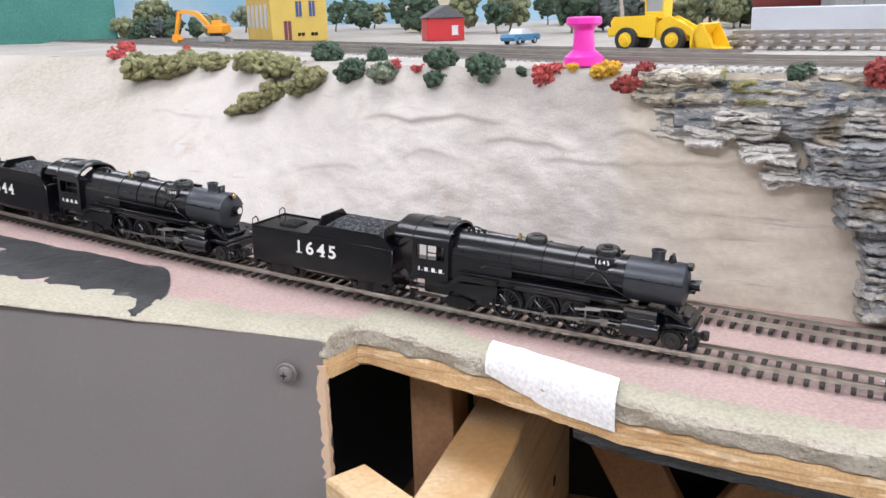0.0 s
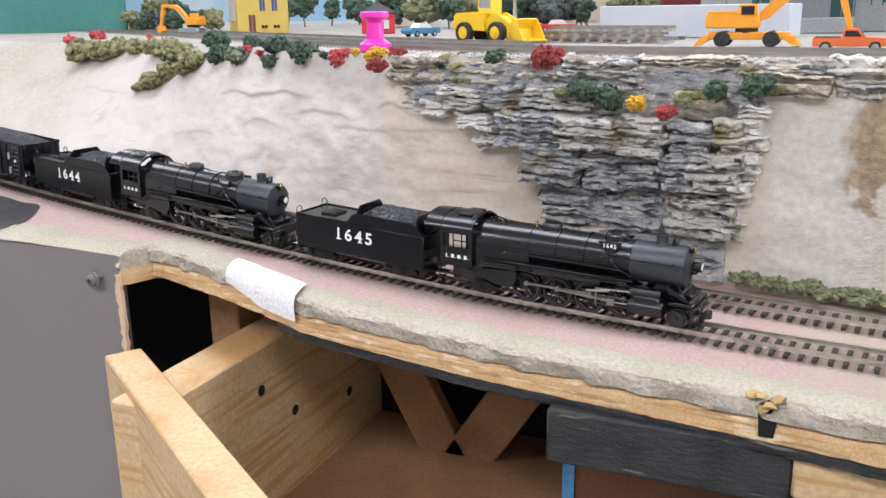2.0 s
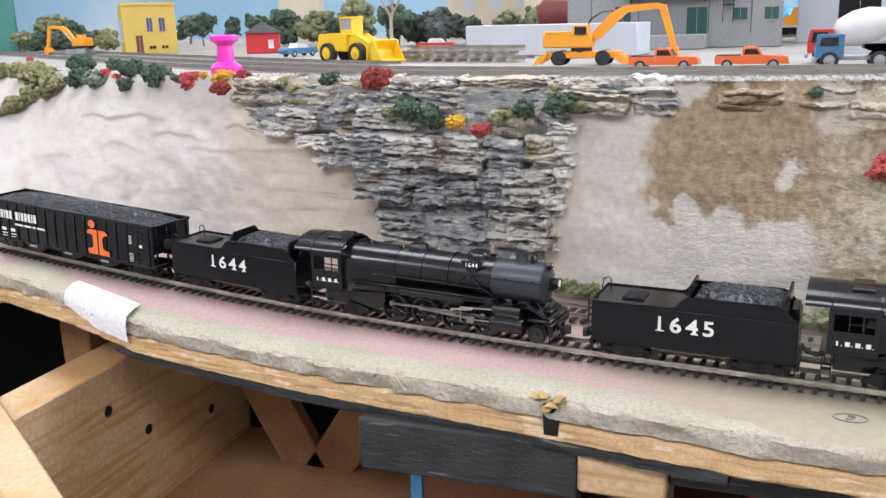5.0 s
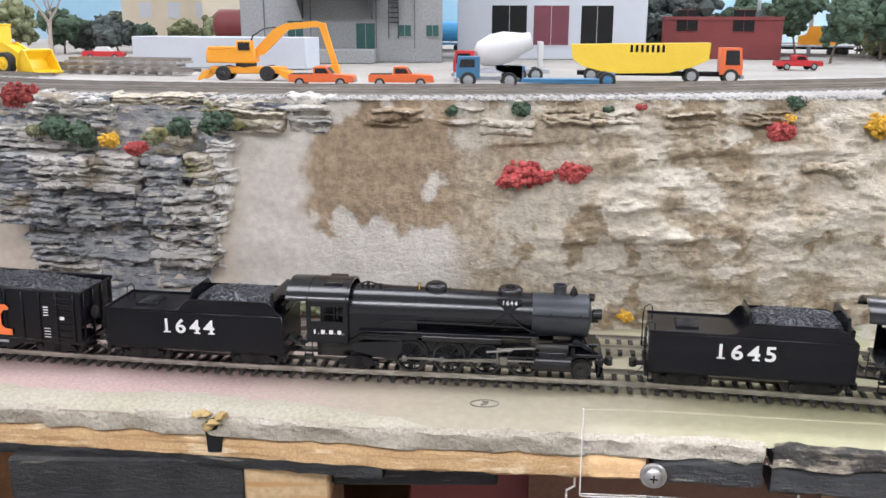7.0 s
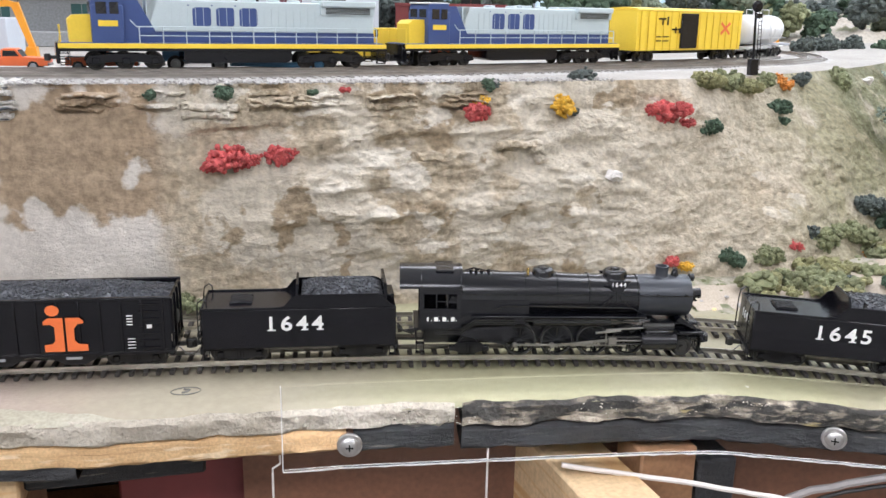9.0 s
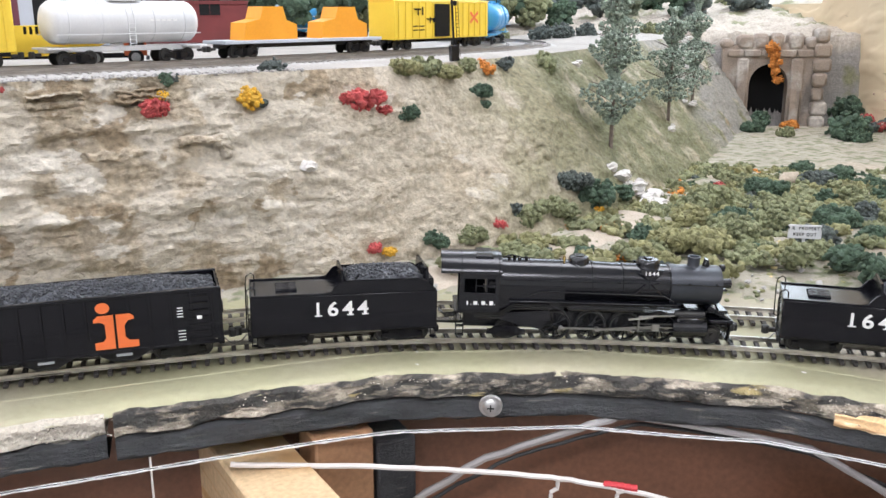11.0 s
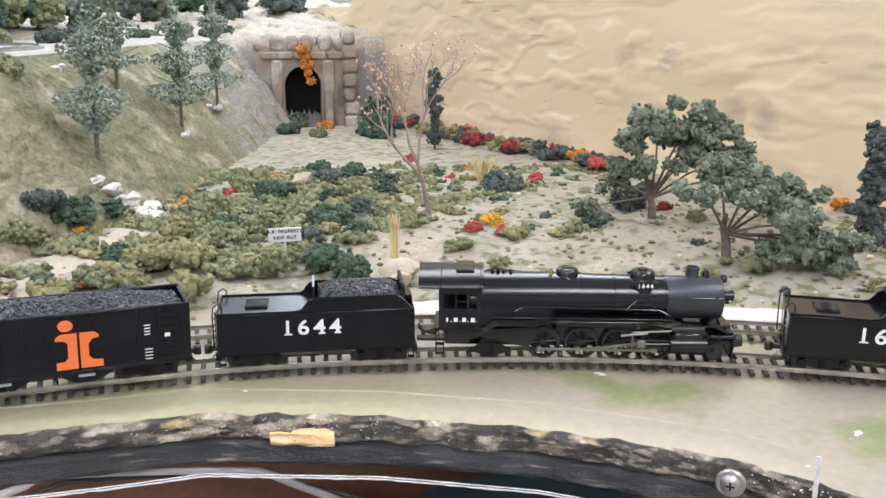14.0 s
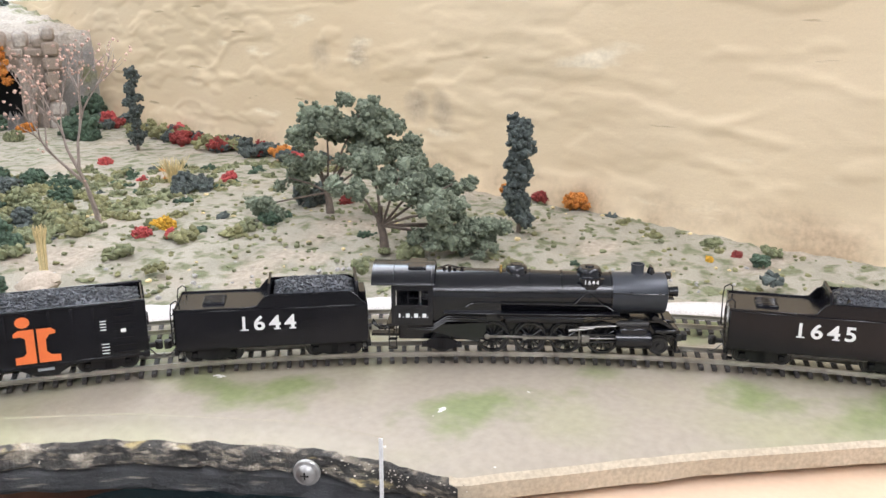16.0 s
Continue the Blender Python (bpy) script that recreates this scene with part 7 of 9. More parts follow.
def clump_tree(x, y, z, lobes, tint, seed, label):
    """A low spreading tree: limbs from a short trunk, each ending in a foam clump (across, height, radius)."""
    rng = random.Random(seed)
    t = thing("tree", pose(x, y, z, 0, 0, -65), label, "tree", "model trees")
    tm, cm = Mesh(), Mesh()
    tm.tube([(0, 0, -0.003), (-0.001, 0, 0.012), (-0.004, 0.001, 0.024), (-0.003, 0, 0.036)], [0.0042, 0.0034, 0.0026, 0.0018], 8)
    for across, h, r in lobes:
        d = rng.uniform(-0.022, 0.022)
        tm.tube([(-0.002, 0, 0.02), (across * 0.45, d * 0.4, 0.022 + (h - 0.022) * 0.55), (across, d, h)], [0.0013, 0.001, 0.0006], 6)
        for _ in range(6):
            foam(cm, (across + rng.uniform(-1, 1) * r, d + rng.uniform(-1, 1) * r, h + rng.uniform(-0.8, 0.6) * r), r * rng.uniform(0.6, 0.95), rng, 75, 0.85, 0.15)
    part("trunk", tm, BARK, t)
    part("crown", cm, LEAF[tint], t, "", None)
    return t


clump_tree(0.976, 0.176, 0.002, ((-0.022, 0.075, 0.016), (0.0, 0.082, 0.018), (0.03, 0.094, 0.017), (0.05, 0.084, 0.017), (0.028, 0.065, 0.018), (0.062, 0.058, 0.016), (-0.018, 0.05, 0.013), (-0.04, 0.03, 0.012), (-0.055, 0.014, 0.012), (0.075, 0.045, 0.014)), "pine", 3, "spreading dark grey-green model tree with forked trunk")
clump_tree(0.886, 0.0745, 0.0, ((-0.03, 0.056, 0.012), (-0.012, 0.066, 0.014), (0.012, 0.06, 0.016), (0.03, 0.05, 0.017), (0.045, 0.034, 0.017), (0.056, 0.05, 0.013), (0.06, 0.018, 0.014), (0.034, 0.016, 0.013), (0.078, 0.008, 0.011), (0.082, 0.022, 0.01)), "pine", 8, "low leaning blue-green model tree spreading to the ground")
column_tree(0.981, -0.006, 0.0, 0.096, 0.0125, "dark", 4, "dark columnar cypress model tree")
column_tree(1.20, 0.60, 0.002, 0.105, 0.011, "dark", 5, "dark slender cypress by the plaster wall")
for k, (x, y, z, h, r) in enumerate(((0.688, 0.597, 0.048, 0.155, 0.026), (0.882, 0.732, 0.056, 0.12, 0.03), (1.03, 0.85, 0.06, 0.13, 0.026), (0.80, 0.73, 0.10, 0.13, 0.024))):
    column_tree(x, y, z, h * 1.12, r * 1.25, "poplar", 20 + k, "wispy blue-green poplar on the grassy slope", True)
dead = thing("tree", pose(0.860, 0.343, 0.002), "bare autumn model tree with dusty pink leaves", "tree", "model trees")
tm, rng = Mesh(), random.Random(31)
tips = limbs(tm, (0, 0, -0.002), 0.058, 0.5, rng, 4, 0.0028, (-0.14, 0.06))
part("trunk", tm, PALEBARK, dead)
cm = Mesh()
for p in tips:
    for _ in range(2):
        cm.blob((p.x + rng.gauss(0, 0.006), p.y + rng.gauss(0, 0.006), p.z + rng.gauss(0, 0.005)), rng.uniform(0.0007, 0.0016), rng)
part("crown", cm, LEAF["pink"], dead, "", None)
for x, y, h, sp, lab in ((0.740, 0.283, 0.034, 0.16, "upright sheaf of straw-coloured grass"), (1.039, 0.408, 0.03, 0.8, "pale tuft of dry grass on the meadow")):
    m = Mesh()
    for _ in range(70):
        a = rng.uniform(0, 6.283)
        k = rng.uniform(0.2, 1) * sp
        m.tube([(0.0025 * math.cos(a), 0.0025 * math.sin(a), -0.002), (h * 0.6 * k * math.cos(a), h * 0.6 * k * math.sin(a), h * 0.6), (h * k * math.cos(a), h * k * math.sin(a), h * rng.uniform(0.8, 1))], [0.0005, 0.0004, 0.0002], 4)
    solo("grass_tuft", m, LEAF["straw"], lab, "grass", pose(x, y, 0))
sign = thing("warning_sign", pose(0.681, 0.342, -0.004, 0, 0, -38), "small white sign on a post in the meadow", "sign")
part("post", Mesh().box(-0.001, 0.001, 0, 0.002, 0, 0.022), WHITE, sign)
part("board", Mesh().box(-0.0125, 0.0125, -0.0012, 0, 0.018, 0.029, 0.0003), WHITE, sign, "white lettered board")
for k, txt in enumerate(("R.R. PROPERTY", "KEEP OUT")):
    letters("lettering", txt, 0.0036, BLACK_SATIN, sign, Matrix.Translation((0, -0.0014, 0.0262 - 0.0048 * k)) @ Euler((radians(90), 0, 0)).to_matrix().to_4x4(), "black lettering", 0.85)


def stone(x, y, z, r, seed, label, mat, squash=0.7):
    rng_ = random.Random(seed)
    m = Mesh()
    m.blob((0, 0, 0), r, rng_, squash)
    for _ in range(4):
        m.blob((rng_.uniform(-0.5, 0.5) * r, rng_.uniform(-0.5, 0.5) * r, rng_.uniform(-0.2, 0.3) * r), r * rng_.uniform(0.5, 0.8), rng_, squash)
    solo("stone", m, mat, label, "stone", pose(x, y, z), "stones", smooth=50)


CHALK = material("chalky_plaster", (0.7, 0.68, 0.65), (0.6, 0.57, 0.53), 0.9, 0, 80, 600, 0.6, 0.0015)
TANSTONE = material("tan_boulder", (0.52, 0.44, 0.35), (0.44, 0.37, 0.29), 0.9, 0, 80, 600, 0.5, 0.001)
for k, (x, y, z, r) in enumerate(((.663, .568, .037, .012), (.675, .562, .028, .012), (.69, .556, .018, .013), (.70, .545, .009, .014), (.695, .53, .004, .013), (.685, .515, .002, .012), (.675, .50, .001, .01), (.87, .717, .046, .011), (.86, .71, .04, .008), (1.02, .838, .06, .009), (.715, .699, .13, .008))):
    for j in range(3):
        stone(x + (0, 0.009, -0.007)[j], y + (0, 0.006, 0.008)[j], z + (0, 0.002, 0.003)[j], r * (0.8, 0.6, 0.5)[j], 3 * k + j, "white chalky plaster rock on the slope", CHALK, 0.5)
stone(.330, .492, .077, .006, 41, "pale round stone in the hillside", CHALK)
stone(.906, .556, .006, .013, 42, "smooth tan boulder in the meadow", TANSTONE)
stone(.70, .245, .004, .014, 43, "pinkish tan stone beside the track", TANSTONE)

# ---- layered rock outcrop ----
outcrop = thing("rock_outcrop", Matrix.Identity(4), "dark grey layered shale outcrop with pale edges", "rock outcrop")
layer(SHALE_TAN, (0.24, 0.225, 0.09), noise_mask(SHALE_TAN, 38, 0.56, 0.62), 0.3)


def bare_hill(x, z):
    """The hillside's face without its roughness."""
    f, t_ = float(np.interp(x, hill_x, foot_y)), float(np.interp(x, hill_x, top_y))
    lean = 0.25 * min(1, max(0, (x + 0.6) / 0.5))
    return f + (t_ - f) * min(1, max(0, z / DECK_Z)) ** (1 + lean)


def rock_block(x0, x1, z0, z1, out, seed, mat, dip=0.0):
    """A block of layered rock: beds of uneven thickness, each with its own ragged ends and brow, closed behind in the hill."""
    rng = random.Random(seed)
    beds, z = [], z0
    while z < z1 - 0.0012:
        h = min(rng.choice((0.0022, 0.003, 0.0038, 0.0055)) * rng.uniform(0.8, 1.25), z1 - z)
        beds.append((z, z + h, rng.uniform(-0.0035, 0.0035), rng.uniform(-0.003, 0.004), rng.uniform(-0.003, 0.004), rng.uniform(0, 50)))
        z += h
    levels = []
    for b in beds:
        for f, brow in ((0.06, -0.0024), (0.22, 0.0), (0.55, 0.0007), (0.82, 0.0002), (0.97, -0.0012)):
            levels.append((b[0] + (b[1] - b[0]) * f, brow, b))
    n = max(8, int((x1 - x0) / 0.0013))
    rows, crown = [], None
    for z, brow, (b0, b1, jut, e0, e1, ph) in levels:
        row = []
        a, c = x0 + e0, x1 - e1
        for k in range(n + 1):
            x = a + (c - a) * k / n
            edge = min(1, max(0.0, min(x - a, c - x) / 0.0035))
            rough = 0.0034 * fbm(x * 75, ph, seed, 3) + 0.0024 * fbm(x * 300, ph, z * 420, 3)
            d = (out + jut + brow + rough) * edge ** 0.5 - 0.012 * (1 - edge)
            row.append((x, bare_hill(x, z) - d, z + dip * (x - x0) + 0.0022 * fbm(x * 55, ph * 0.3, seed, 3) + 0.0007 * fbm(x * 320, ph, seed, 2)))
        rows.append(row)
    for back, lift in ((0.006, 0.0006), (0.02, 0.0008), (0.03, -0.004)):
        rows.append([(x, y + back, z + lift + 0.0008 * fbm(x * 150, back * 90, seed)) for x, y, z in rows[len(levels) - 1]])
    rows.insert(0, [(x, y + 0.02, z - 0.001) for x, y, z in rows[0]])
    return part("rock_block", Mesh().grid(rows), mat, outcrop, "", 18)


back_rows = []
for k in range(40):
    z = 0.002 + 0.138 * k / 39
    x0, x1 = (-0.286, -0.156) if z < 0.07 else ((-0.306, -0.150) if z < 0.107 else (-0.40, -0.150))
    back_rows.append([(x0 + (x1 - x0) * j / 60, bare_hill(x0 + (x1 - x0) * j / 60, z) - (0.007 if 0 < j < 60 else -0.01) - 0.003 * fbm(j * 0.3, z * 90, 3), z) for j in range(61)])
part("rock_face", Mesh().grid(back_rows), SHALE_DARK, outcrop, "dark rock in the joints between the blocks", 40)
rng = random.Random(5)
seed = 400
TIERS = [(0.003, 0.034, -0.284, -0.158, 0.008, 0.045, (SHALE_DARK, SHALE_DARK, SHALE)), (0.032, 0.064, -0.286, -0.152, 0.011, 0.036, (SHALE_DARK, SHALE_DARK, SHALE)),
         (0.062, 0.087, -0.300, -0.150, 0.019, 0.034, (SHALE, SHALE_DARK, SHALE)), (0.085, 0.110, -0.318, -0.150, 0.021, 0.036, (SHALE, SHALE, SHALE_TAN, SHALE_DARK)),
         (0.107, 0.126, -0.408, -0.140, 0.010, 0.042, (SHALE_TAN, SHALE, SHALE_DARK)), (0.123, 0.143, -0.420, -0.075, 0.006, 0.046, (SHALE_TAN, SHALE_TAN, SHALE))]
for z0, z1, left, right, out, wide, mats in TIERS:
    x = left
    while x < right - 0.008:
        w = min(wide * rng.uniform(0.55, 1.35), right - x)
        seed += 1
        rock_block(x - 0.004, x + w + rng.uniform(0.0, 0.004), z0 + rng.uniform(-0.003, 0.002), z1 + rng.uniform(-0.003, 0.003), out + rng.uniform(-0.005, 0.004), seed, rng.choice(mats), rng.uniform(-0.05, 0.05))
        x += w
# broken plaster where the wall meets the rock, and the pale pier beside it
for x0, x1, z0, z1, out in ((-0.36, -0.325, 0.092, 0.104, 0.009), (-0.392, -0.362, 0.1, 0.112, 0.008), (-0.345, -0.318, 0.078, 0.09, 0.007), (-0.162, -0.145, 0.03, 0.062, 0.007), (-0.158, -0.14, 0.06, 0.092, 0.012), (-0.157, -0.134, 0.09, 0.118, 0.013)):
    seed += 1
    rock_block(x0, x1, z0, z1, out, seed, CHALK)
# thin ledges under the deck's edge further east, and the small bridge of rock on the hillside
for x0, x1, z0, z1, out, mat in ((-0.052, -0.012, 0.127, 0.139, 0.004, HILL), (-0.008, 0.03, 0.129, 0.140, 0.003, HILL), (0.02, 0.062, 0.122, 0.132, 0.005, HILL), (0.06, 0.1, 0.129, 0.139, 0.004, HILL), (0.094, 0.13, 0.125, 0.137, 0.004, HILL),
                                 (0.14, 0.185, 0.127, 0.136, 0.003, HILL), (0.2, 0.24, 0.128, 0.136, 0.002, HILL), (0.262, 0.3, 0.126, 0.133, 0.002, HILL), (0.232, 0.278, 0.099, 0.104, 0.01, HILL), (0.262, 0.274, 0.088, 0.1, 0.007, HILL),
                                 (0.176, 0.206, 0.092, 0.098, 0.006, HILL)):
    seed += 1
    rock_block(x0, x1, z0, z1, out, seed, mat)

# ---- tunnel portal ----
portal = thing("tunnel_portal", pose(1.3145, 0.9747, 0.013, 0, 0, -42), "tan stone tunnel portal with a dark arched mouth", "tunnel portal")
arch = [(-0.031, -0.02), (-0.031, 0.055)] + [(-0.031 * math.cos(a), 0.055 + 0.033 * math.sin(a)) for a in np.linspace(0.15, math.pi - 0.15, 12)] + [(0.031, 0.055), (0.031, -0.02)]
face = [(-0.075, -0.02), *arch, (0.075, -0.02), (0.076, 0.115), (0.03, 0.124), (-0.05, 0.122), (-0.078, 0.112)]
part("face_wall", Mesh().prism(face, 0, 0.05), STONE, portal)
# a black plate closes the mouth in place of the tunnel's darkness
part("bore", Mesh().prism([(-0.036, -0.02), (0.036, -0.02), (0.036, 0.095), (-0.036, 0.095)], 0.0495, 0.053), DARK, portal, "black plate standing in for the dark inside of the tunnel")
for s in (-1, 1):
    part("buttress", Mesh().box(min(s * 0.034, s * 0.053), max(s * 0.034, s * 0.053), -0.008, 0.002, -0.02, 0.098, 0.003), STONE, portal)
for k in range(5):
    part("coping_stone", Mesh().box(-0.07 + k * 0.028, -0.044 + k * 0.028, -0.006, 0.004, 0.1, 0.112, 0.002), STONE, portal)
m = Mesh()
for k in range(5):
    foam(m, (-0.012 + 0.003 * k, -0.012, 0.127 - 0.013 * k), 0.013 - 0.001 * k, random.Random(60 + k), 70, 1.0, 0.18)
solo("hanging_vine", m, LEAF["rust"], "rust-orange vine hanging over the tunnel mouth", "vine", pose(1.325, 0.965, 0.0, 0, 0, -42), smooth=None)
GREYSLOPE = material("grey_plaster_bank", (0.36, 0.34, 0.32), (0.27, 0.255, 0.235), 0.9, 0, 20, 400, 0.5, 0.0015)
relief(GREYSLOPE, 45, 0.6, 0.01)
layer(GREYSLOPE, (0.47, 0.42, 0.355), node_mask(GREYSLOPE, 2, 0.115, 0.14, 0.02, 30), 0.2)
layer(GREYSLOPE, (0.25, 0.25, 0.15), noise_mask(GREYSLOPE, 14, 0.56, 0.64))
rows = []
for k in range(110):
    row = []
    for j in range(130):
        x, y = 0.98 + 0.75 * j / 129, 0.78 + 0.75 * k / 109
        u, d = (x - 1.325) * 0.743 - (y - 0.965) * 0.669, (x - 1.325) * 0.669 + (y - 0.965) * 0.743
        side = min(1, max(0, (-u - 0.07) / 0.06))
        lump = 0.02 * fbm(x * 14, y * 14, 6) + 0.012 * abs(fbm(x * 34, y * 34, 2))
        start, run_ = 0.045 - 0.05 * side + lump * side, 0.02 + 0.085 * side
        f = min(1, max(0, (d - start) / run_))
        row.append((x, y, -0.01 + (0.156 + 0.16 * max(0, d - 0.06)) * f * f * (3 - 2 * f) + 0.011 * f * fbm(x * 24, y * 24, 3, 4) + 0.003 * fbm(x * 90, y * 90, 3)))
    rows.append(row)
tagged(part("tunnel_bank", Mesh().grid(rows), GREYSLOPE, None, "", 50), "grey plaster bank beside and above the tunnel", "ground", kind="structure")
pier_rng = random.Random(12)
for k in range(7):
    w, z = pier_rng.uniform(0.012, 0.024), -0.02 + 0.024 * k
    part("pier_stone", Mesh().box(0.068, 0.076 + w, -0.006 - 0.006 * pier_rng.random(), 0.05, z, z + 0.023, 0.004), STONE, portal)
for k in range(6):
    x, w = -0.082 + 0.027 * k, pier_rng.uniform(0.02, 0.03)
    part("crown_stone", Mesh().box(x, x + w, -0.004 + 0.004 * pier_rng.random(), 0.05, 0.112, 0.128 + 0.012 * pier_rng.random(), 0.005), STONE, portal)

# ---- board fittings: patch, screws, clear guard, mark ----
rows = []
for j, (out, z) in enumerate(((-0.0125, 0.0025), (-0.006, 0.002), (0.002, -0.001), (0.004, -0.006), (0.004, -0.012), (0.0035, -0.019))):
    row = []
    for i in range(13):
        x = -0.472 + 0.0063 * i
        k = at_x(x)
        e = board_edge[k]
        drop = 0.55 + 0.45 * min(1, i / 6) if j > 3 else 1
        row.append((e[0], e[1] - out, float(grade(x)) + z * drop - 0.001 + 0.0006 * fbm(i * 0.9, j * 0.8, 7)))
    rows.append(row)
patch_ob = solo("plaster_patch", Mesh().grid(rows), PLASTER, "white torn plaster patch over the board's edge", "plaster patch")


def screw(x, y, z, yaw, r, mat, label):
    s_ = thing("screw", pose(x, y, z, 0, 0, yaw), label, "screw", "fascia screws")
    part("washer", Mesh().lathe((0, 0.001, 0), (0, -1, 0), [(0, r), (0.0012, r), (0.0016, r * 0.93)], 28), mat, s_)
    part("head", Mesh().lathe((0, 0, 0), (0, -1, 0), [(0, r * 0.72), (0.0018, r * 0.7), (0.003, r * 0.45), (0.0033, 0.0001)], 24), mat, s_)
    part("cross_slot", Mesh().box(-r * 0.3, r * 0.3, -0.0034, -0.0026, -r * 0.06, r * 0.06).box(-r * 0.06, r * 0.06, -0.0034, -0.0026, -r * 0.3, r * 0.3), DARK, s_)


screw(-0.592, 0.3835, -0.010, 3, 0.0062, GREYPAINT, "grey-painted screw with washer in the fascia")
for s_x, s_y, yaw in ((0.100, 0.294, -10), (0.340, 0.247, -32), (0.580, -0.036, -75)):
    screw(s_x - 0.001, s_y - 0.004, -0.0135, yaw, 0.0062, SCREWMET, "zinc screw with washer holding the clear guard")
ACRYLIC = bpy.data.materials.new("clear_acrylic")
ACRYLIC.use_nodes = True
pa = ACRYLIC.node_tree.nodes["Principled BSDF"]
pa.inputs["Transmission Weight"].default_value, pa.inputs["Roughness"].default_value, pa.inputs["IOR"].default_value = 1.0, 0.02, 1.12
pa.inputs["Base Color"].default_value = (0.97, 0.98, 0.98, 1)
FROST = material("frosted_cut_edge", (0.85, 0.84, 0.82), (0.7, 0.69, 0.68), 0.4, 0, 300, 1500, 0.3, 0.0004)
g0, g1 = at_x(0.078), int(np.hypot(board_edge[:, 0] - 0.597, board_edge[:, 1] + 0.072).argmin())
front, rear, low = [], [], []
for i in range(g0, g1):
    e, n_ = board_edge[i], -low_n[i]
    gz = float(grade(LOWER[i][0]))
    front.append((e[0] + n_[0] * 0.007, e[1] + n_[1] * 0.007, gz))
    rear.append((e[0] + n_[0] * 0.0052, e[1] + n_[1] * 0.0052, gz))
sheet = Mesh().grid([[(x, y, z + 0.012) for x, y, z in front], [(x, y, z - 0.034) for x, y, z in front], [(x, y, z - 0.034) for x, y, z in rear], [(x, y, z + 0.012) for x, y, z in rear], [(x, y, z + 0.012) for x, y, z in front]])
guard = solo("clear_guard", sheet, ACRYLIC, "clear bent acrylic guard along the board's edge", "guard sheet")
guard.visible_shadow = False
edge_m = Mesh().grid([[(x, y, z - 0.0341 + 0.0004 * fbm(x * 300, y * 300, 1)) for x, y, z in front], [(x, y, z - 0.0349 + 0.0005 * fbm(x * 200, y * 200, 3)) for x, y, z in front], [(x, y, z - 0.0352) for x, y, z in rear], [(x, y, z - 0.0335) for x, y, z in rear]])
part("cut_edge", edge_m, FROST, guard, "rough frosted lower edge")
for q, z in ((front[0], 0), (front[-1], 0)):
    part("end_edge", Mesh().box(q[0] - 0.0002, q[0] + 0.0002, q[1], q[1] + 0.0018, q[2] - 0.034, q[2] + 0.012), FROST, guard)
TANGLUE = material("dried_tan_glue", (0.5, 0.36, 0.16), (0.4, 0.27, 0.1), 0.7, 0, 120, 700, 0.5, 0.001)
MARKINK = material("faded_marker", (0.12, 0.12, 0.11), (0.2, 0.2, 0.18), 0.8, 0, 200, 900, 0)
ring = [(0.0075 * math.cos(a), 0.0045 * math.sin(a), 0) for a in np.linspace(0, 6.283, 29)]
solo("pencil_mark", Mesh().tube(ring, 0.0003, 4).tube([(-0.002, -0.002, 0), (0.001, -0.001, 0), (0.002, 0.001, 0), (-0.001, 0.002, 0)], 0.0006, 4), MARKINK, "small dark circled mark drawn on the board", "drawn mark", pose(0.022, 0.346, -0.0019))
m = Mesh()
rng = random.Random(9)
for _ in range(9):
    m.blob((rng.uniform(-0.008, 0.008), rng.uniform(-0.004, 0.002), rng.uniform(-0.006, 0.001)), rng.uniform(0.002, 0.0042), rng, 0.6)
solo("glue_blob", m, TANGLUE, "dried tan glue in a crack of the edge", "glue", pose(-0.121, 0.335, -0.004), smooth=50)
solo("edge_notch", Mesh().prism([(-0.004, -0.024), (0.003, -0.024), (0.005, -0.008), (0.001, -0.004), (-0.005, -0.008)], -0.003, 0.004), DARK, "dark split in the board's edge", "crack", pose(-0.118, 0.336, 0))

# ---- carpentry under the board ----


def timber(x0, x1, y0, y1, z0, z1, mat, label, m=None, name="timber"):
    return solo(name, Mesh().box(x0, x1, y0, y1, z0, z1, 0.0015), mat, label, "timber", m, "bench timbers")


joist = timber(-0.019, 0.019, -0.15, 0.15, -0.14, 0, PINE, "pale pine joist with drilled holes", pose(-0.489, 0.455, -0.058), "joist")
for y, z in ((0.413, -0.091), (0.455, -0.125), (0.54, -0.145)):
    part("hole", Mesh().lathe((0.0185, y - 0.455, z + 0.058), (1, 0, 0), [(0, 0.0042), (0.0008, 0.0042)], 18), DARK, joist, "dark drilled hole")
timber(-0.125, 0.125, -0.013, 0.013, -0.13, 0, PINE, "pale pine board across the joist's end", pose(-0.445, 0.292, -0.052, 0, 0, -34), "cross_board")
timber(-0.546, -0.518, 0.455, 0.49, -0.5, -0.03, OLDWOOD, "upright brown wooden stud under the board", None, "stud")
timber(-0.518, -0.43, 0.50, 0.54, -0.075, -0.032, OLDWOOD, "brown wooden block under the board", None, "block")
timber(-0.262, -0.135, 0.5, 0.52, -0.5, -0.05, HARDBOARD, "brown hardboard panel under the board", None, "support_panel")
solo("masking_tape", Mesh().box(-0.264, -0.255, 0.4975, 0.5, -0.3, -0.052), TAPE_BLUE, "strip of blue masking tape on the panel", "tape")
timber(-0.23, -0.105, 0.338, 0.358, -0.062, -0.0305, BLACKWOOD, "black-painted batten under the edge", None, "batten")
timber(-0.105, -0.06, 0.336, 0.36, -0.056, -0.030, PINE, "raw wooden block under the edge", None, "block")
timber(-0.09, -0.06, 0.345, 0.4, -0.3, -0.056, OLDWOOD, "brown wooden post under the board", None, "post")
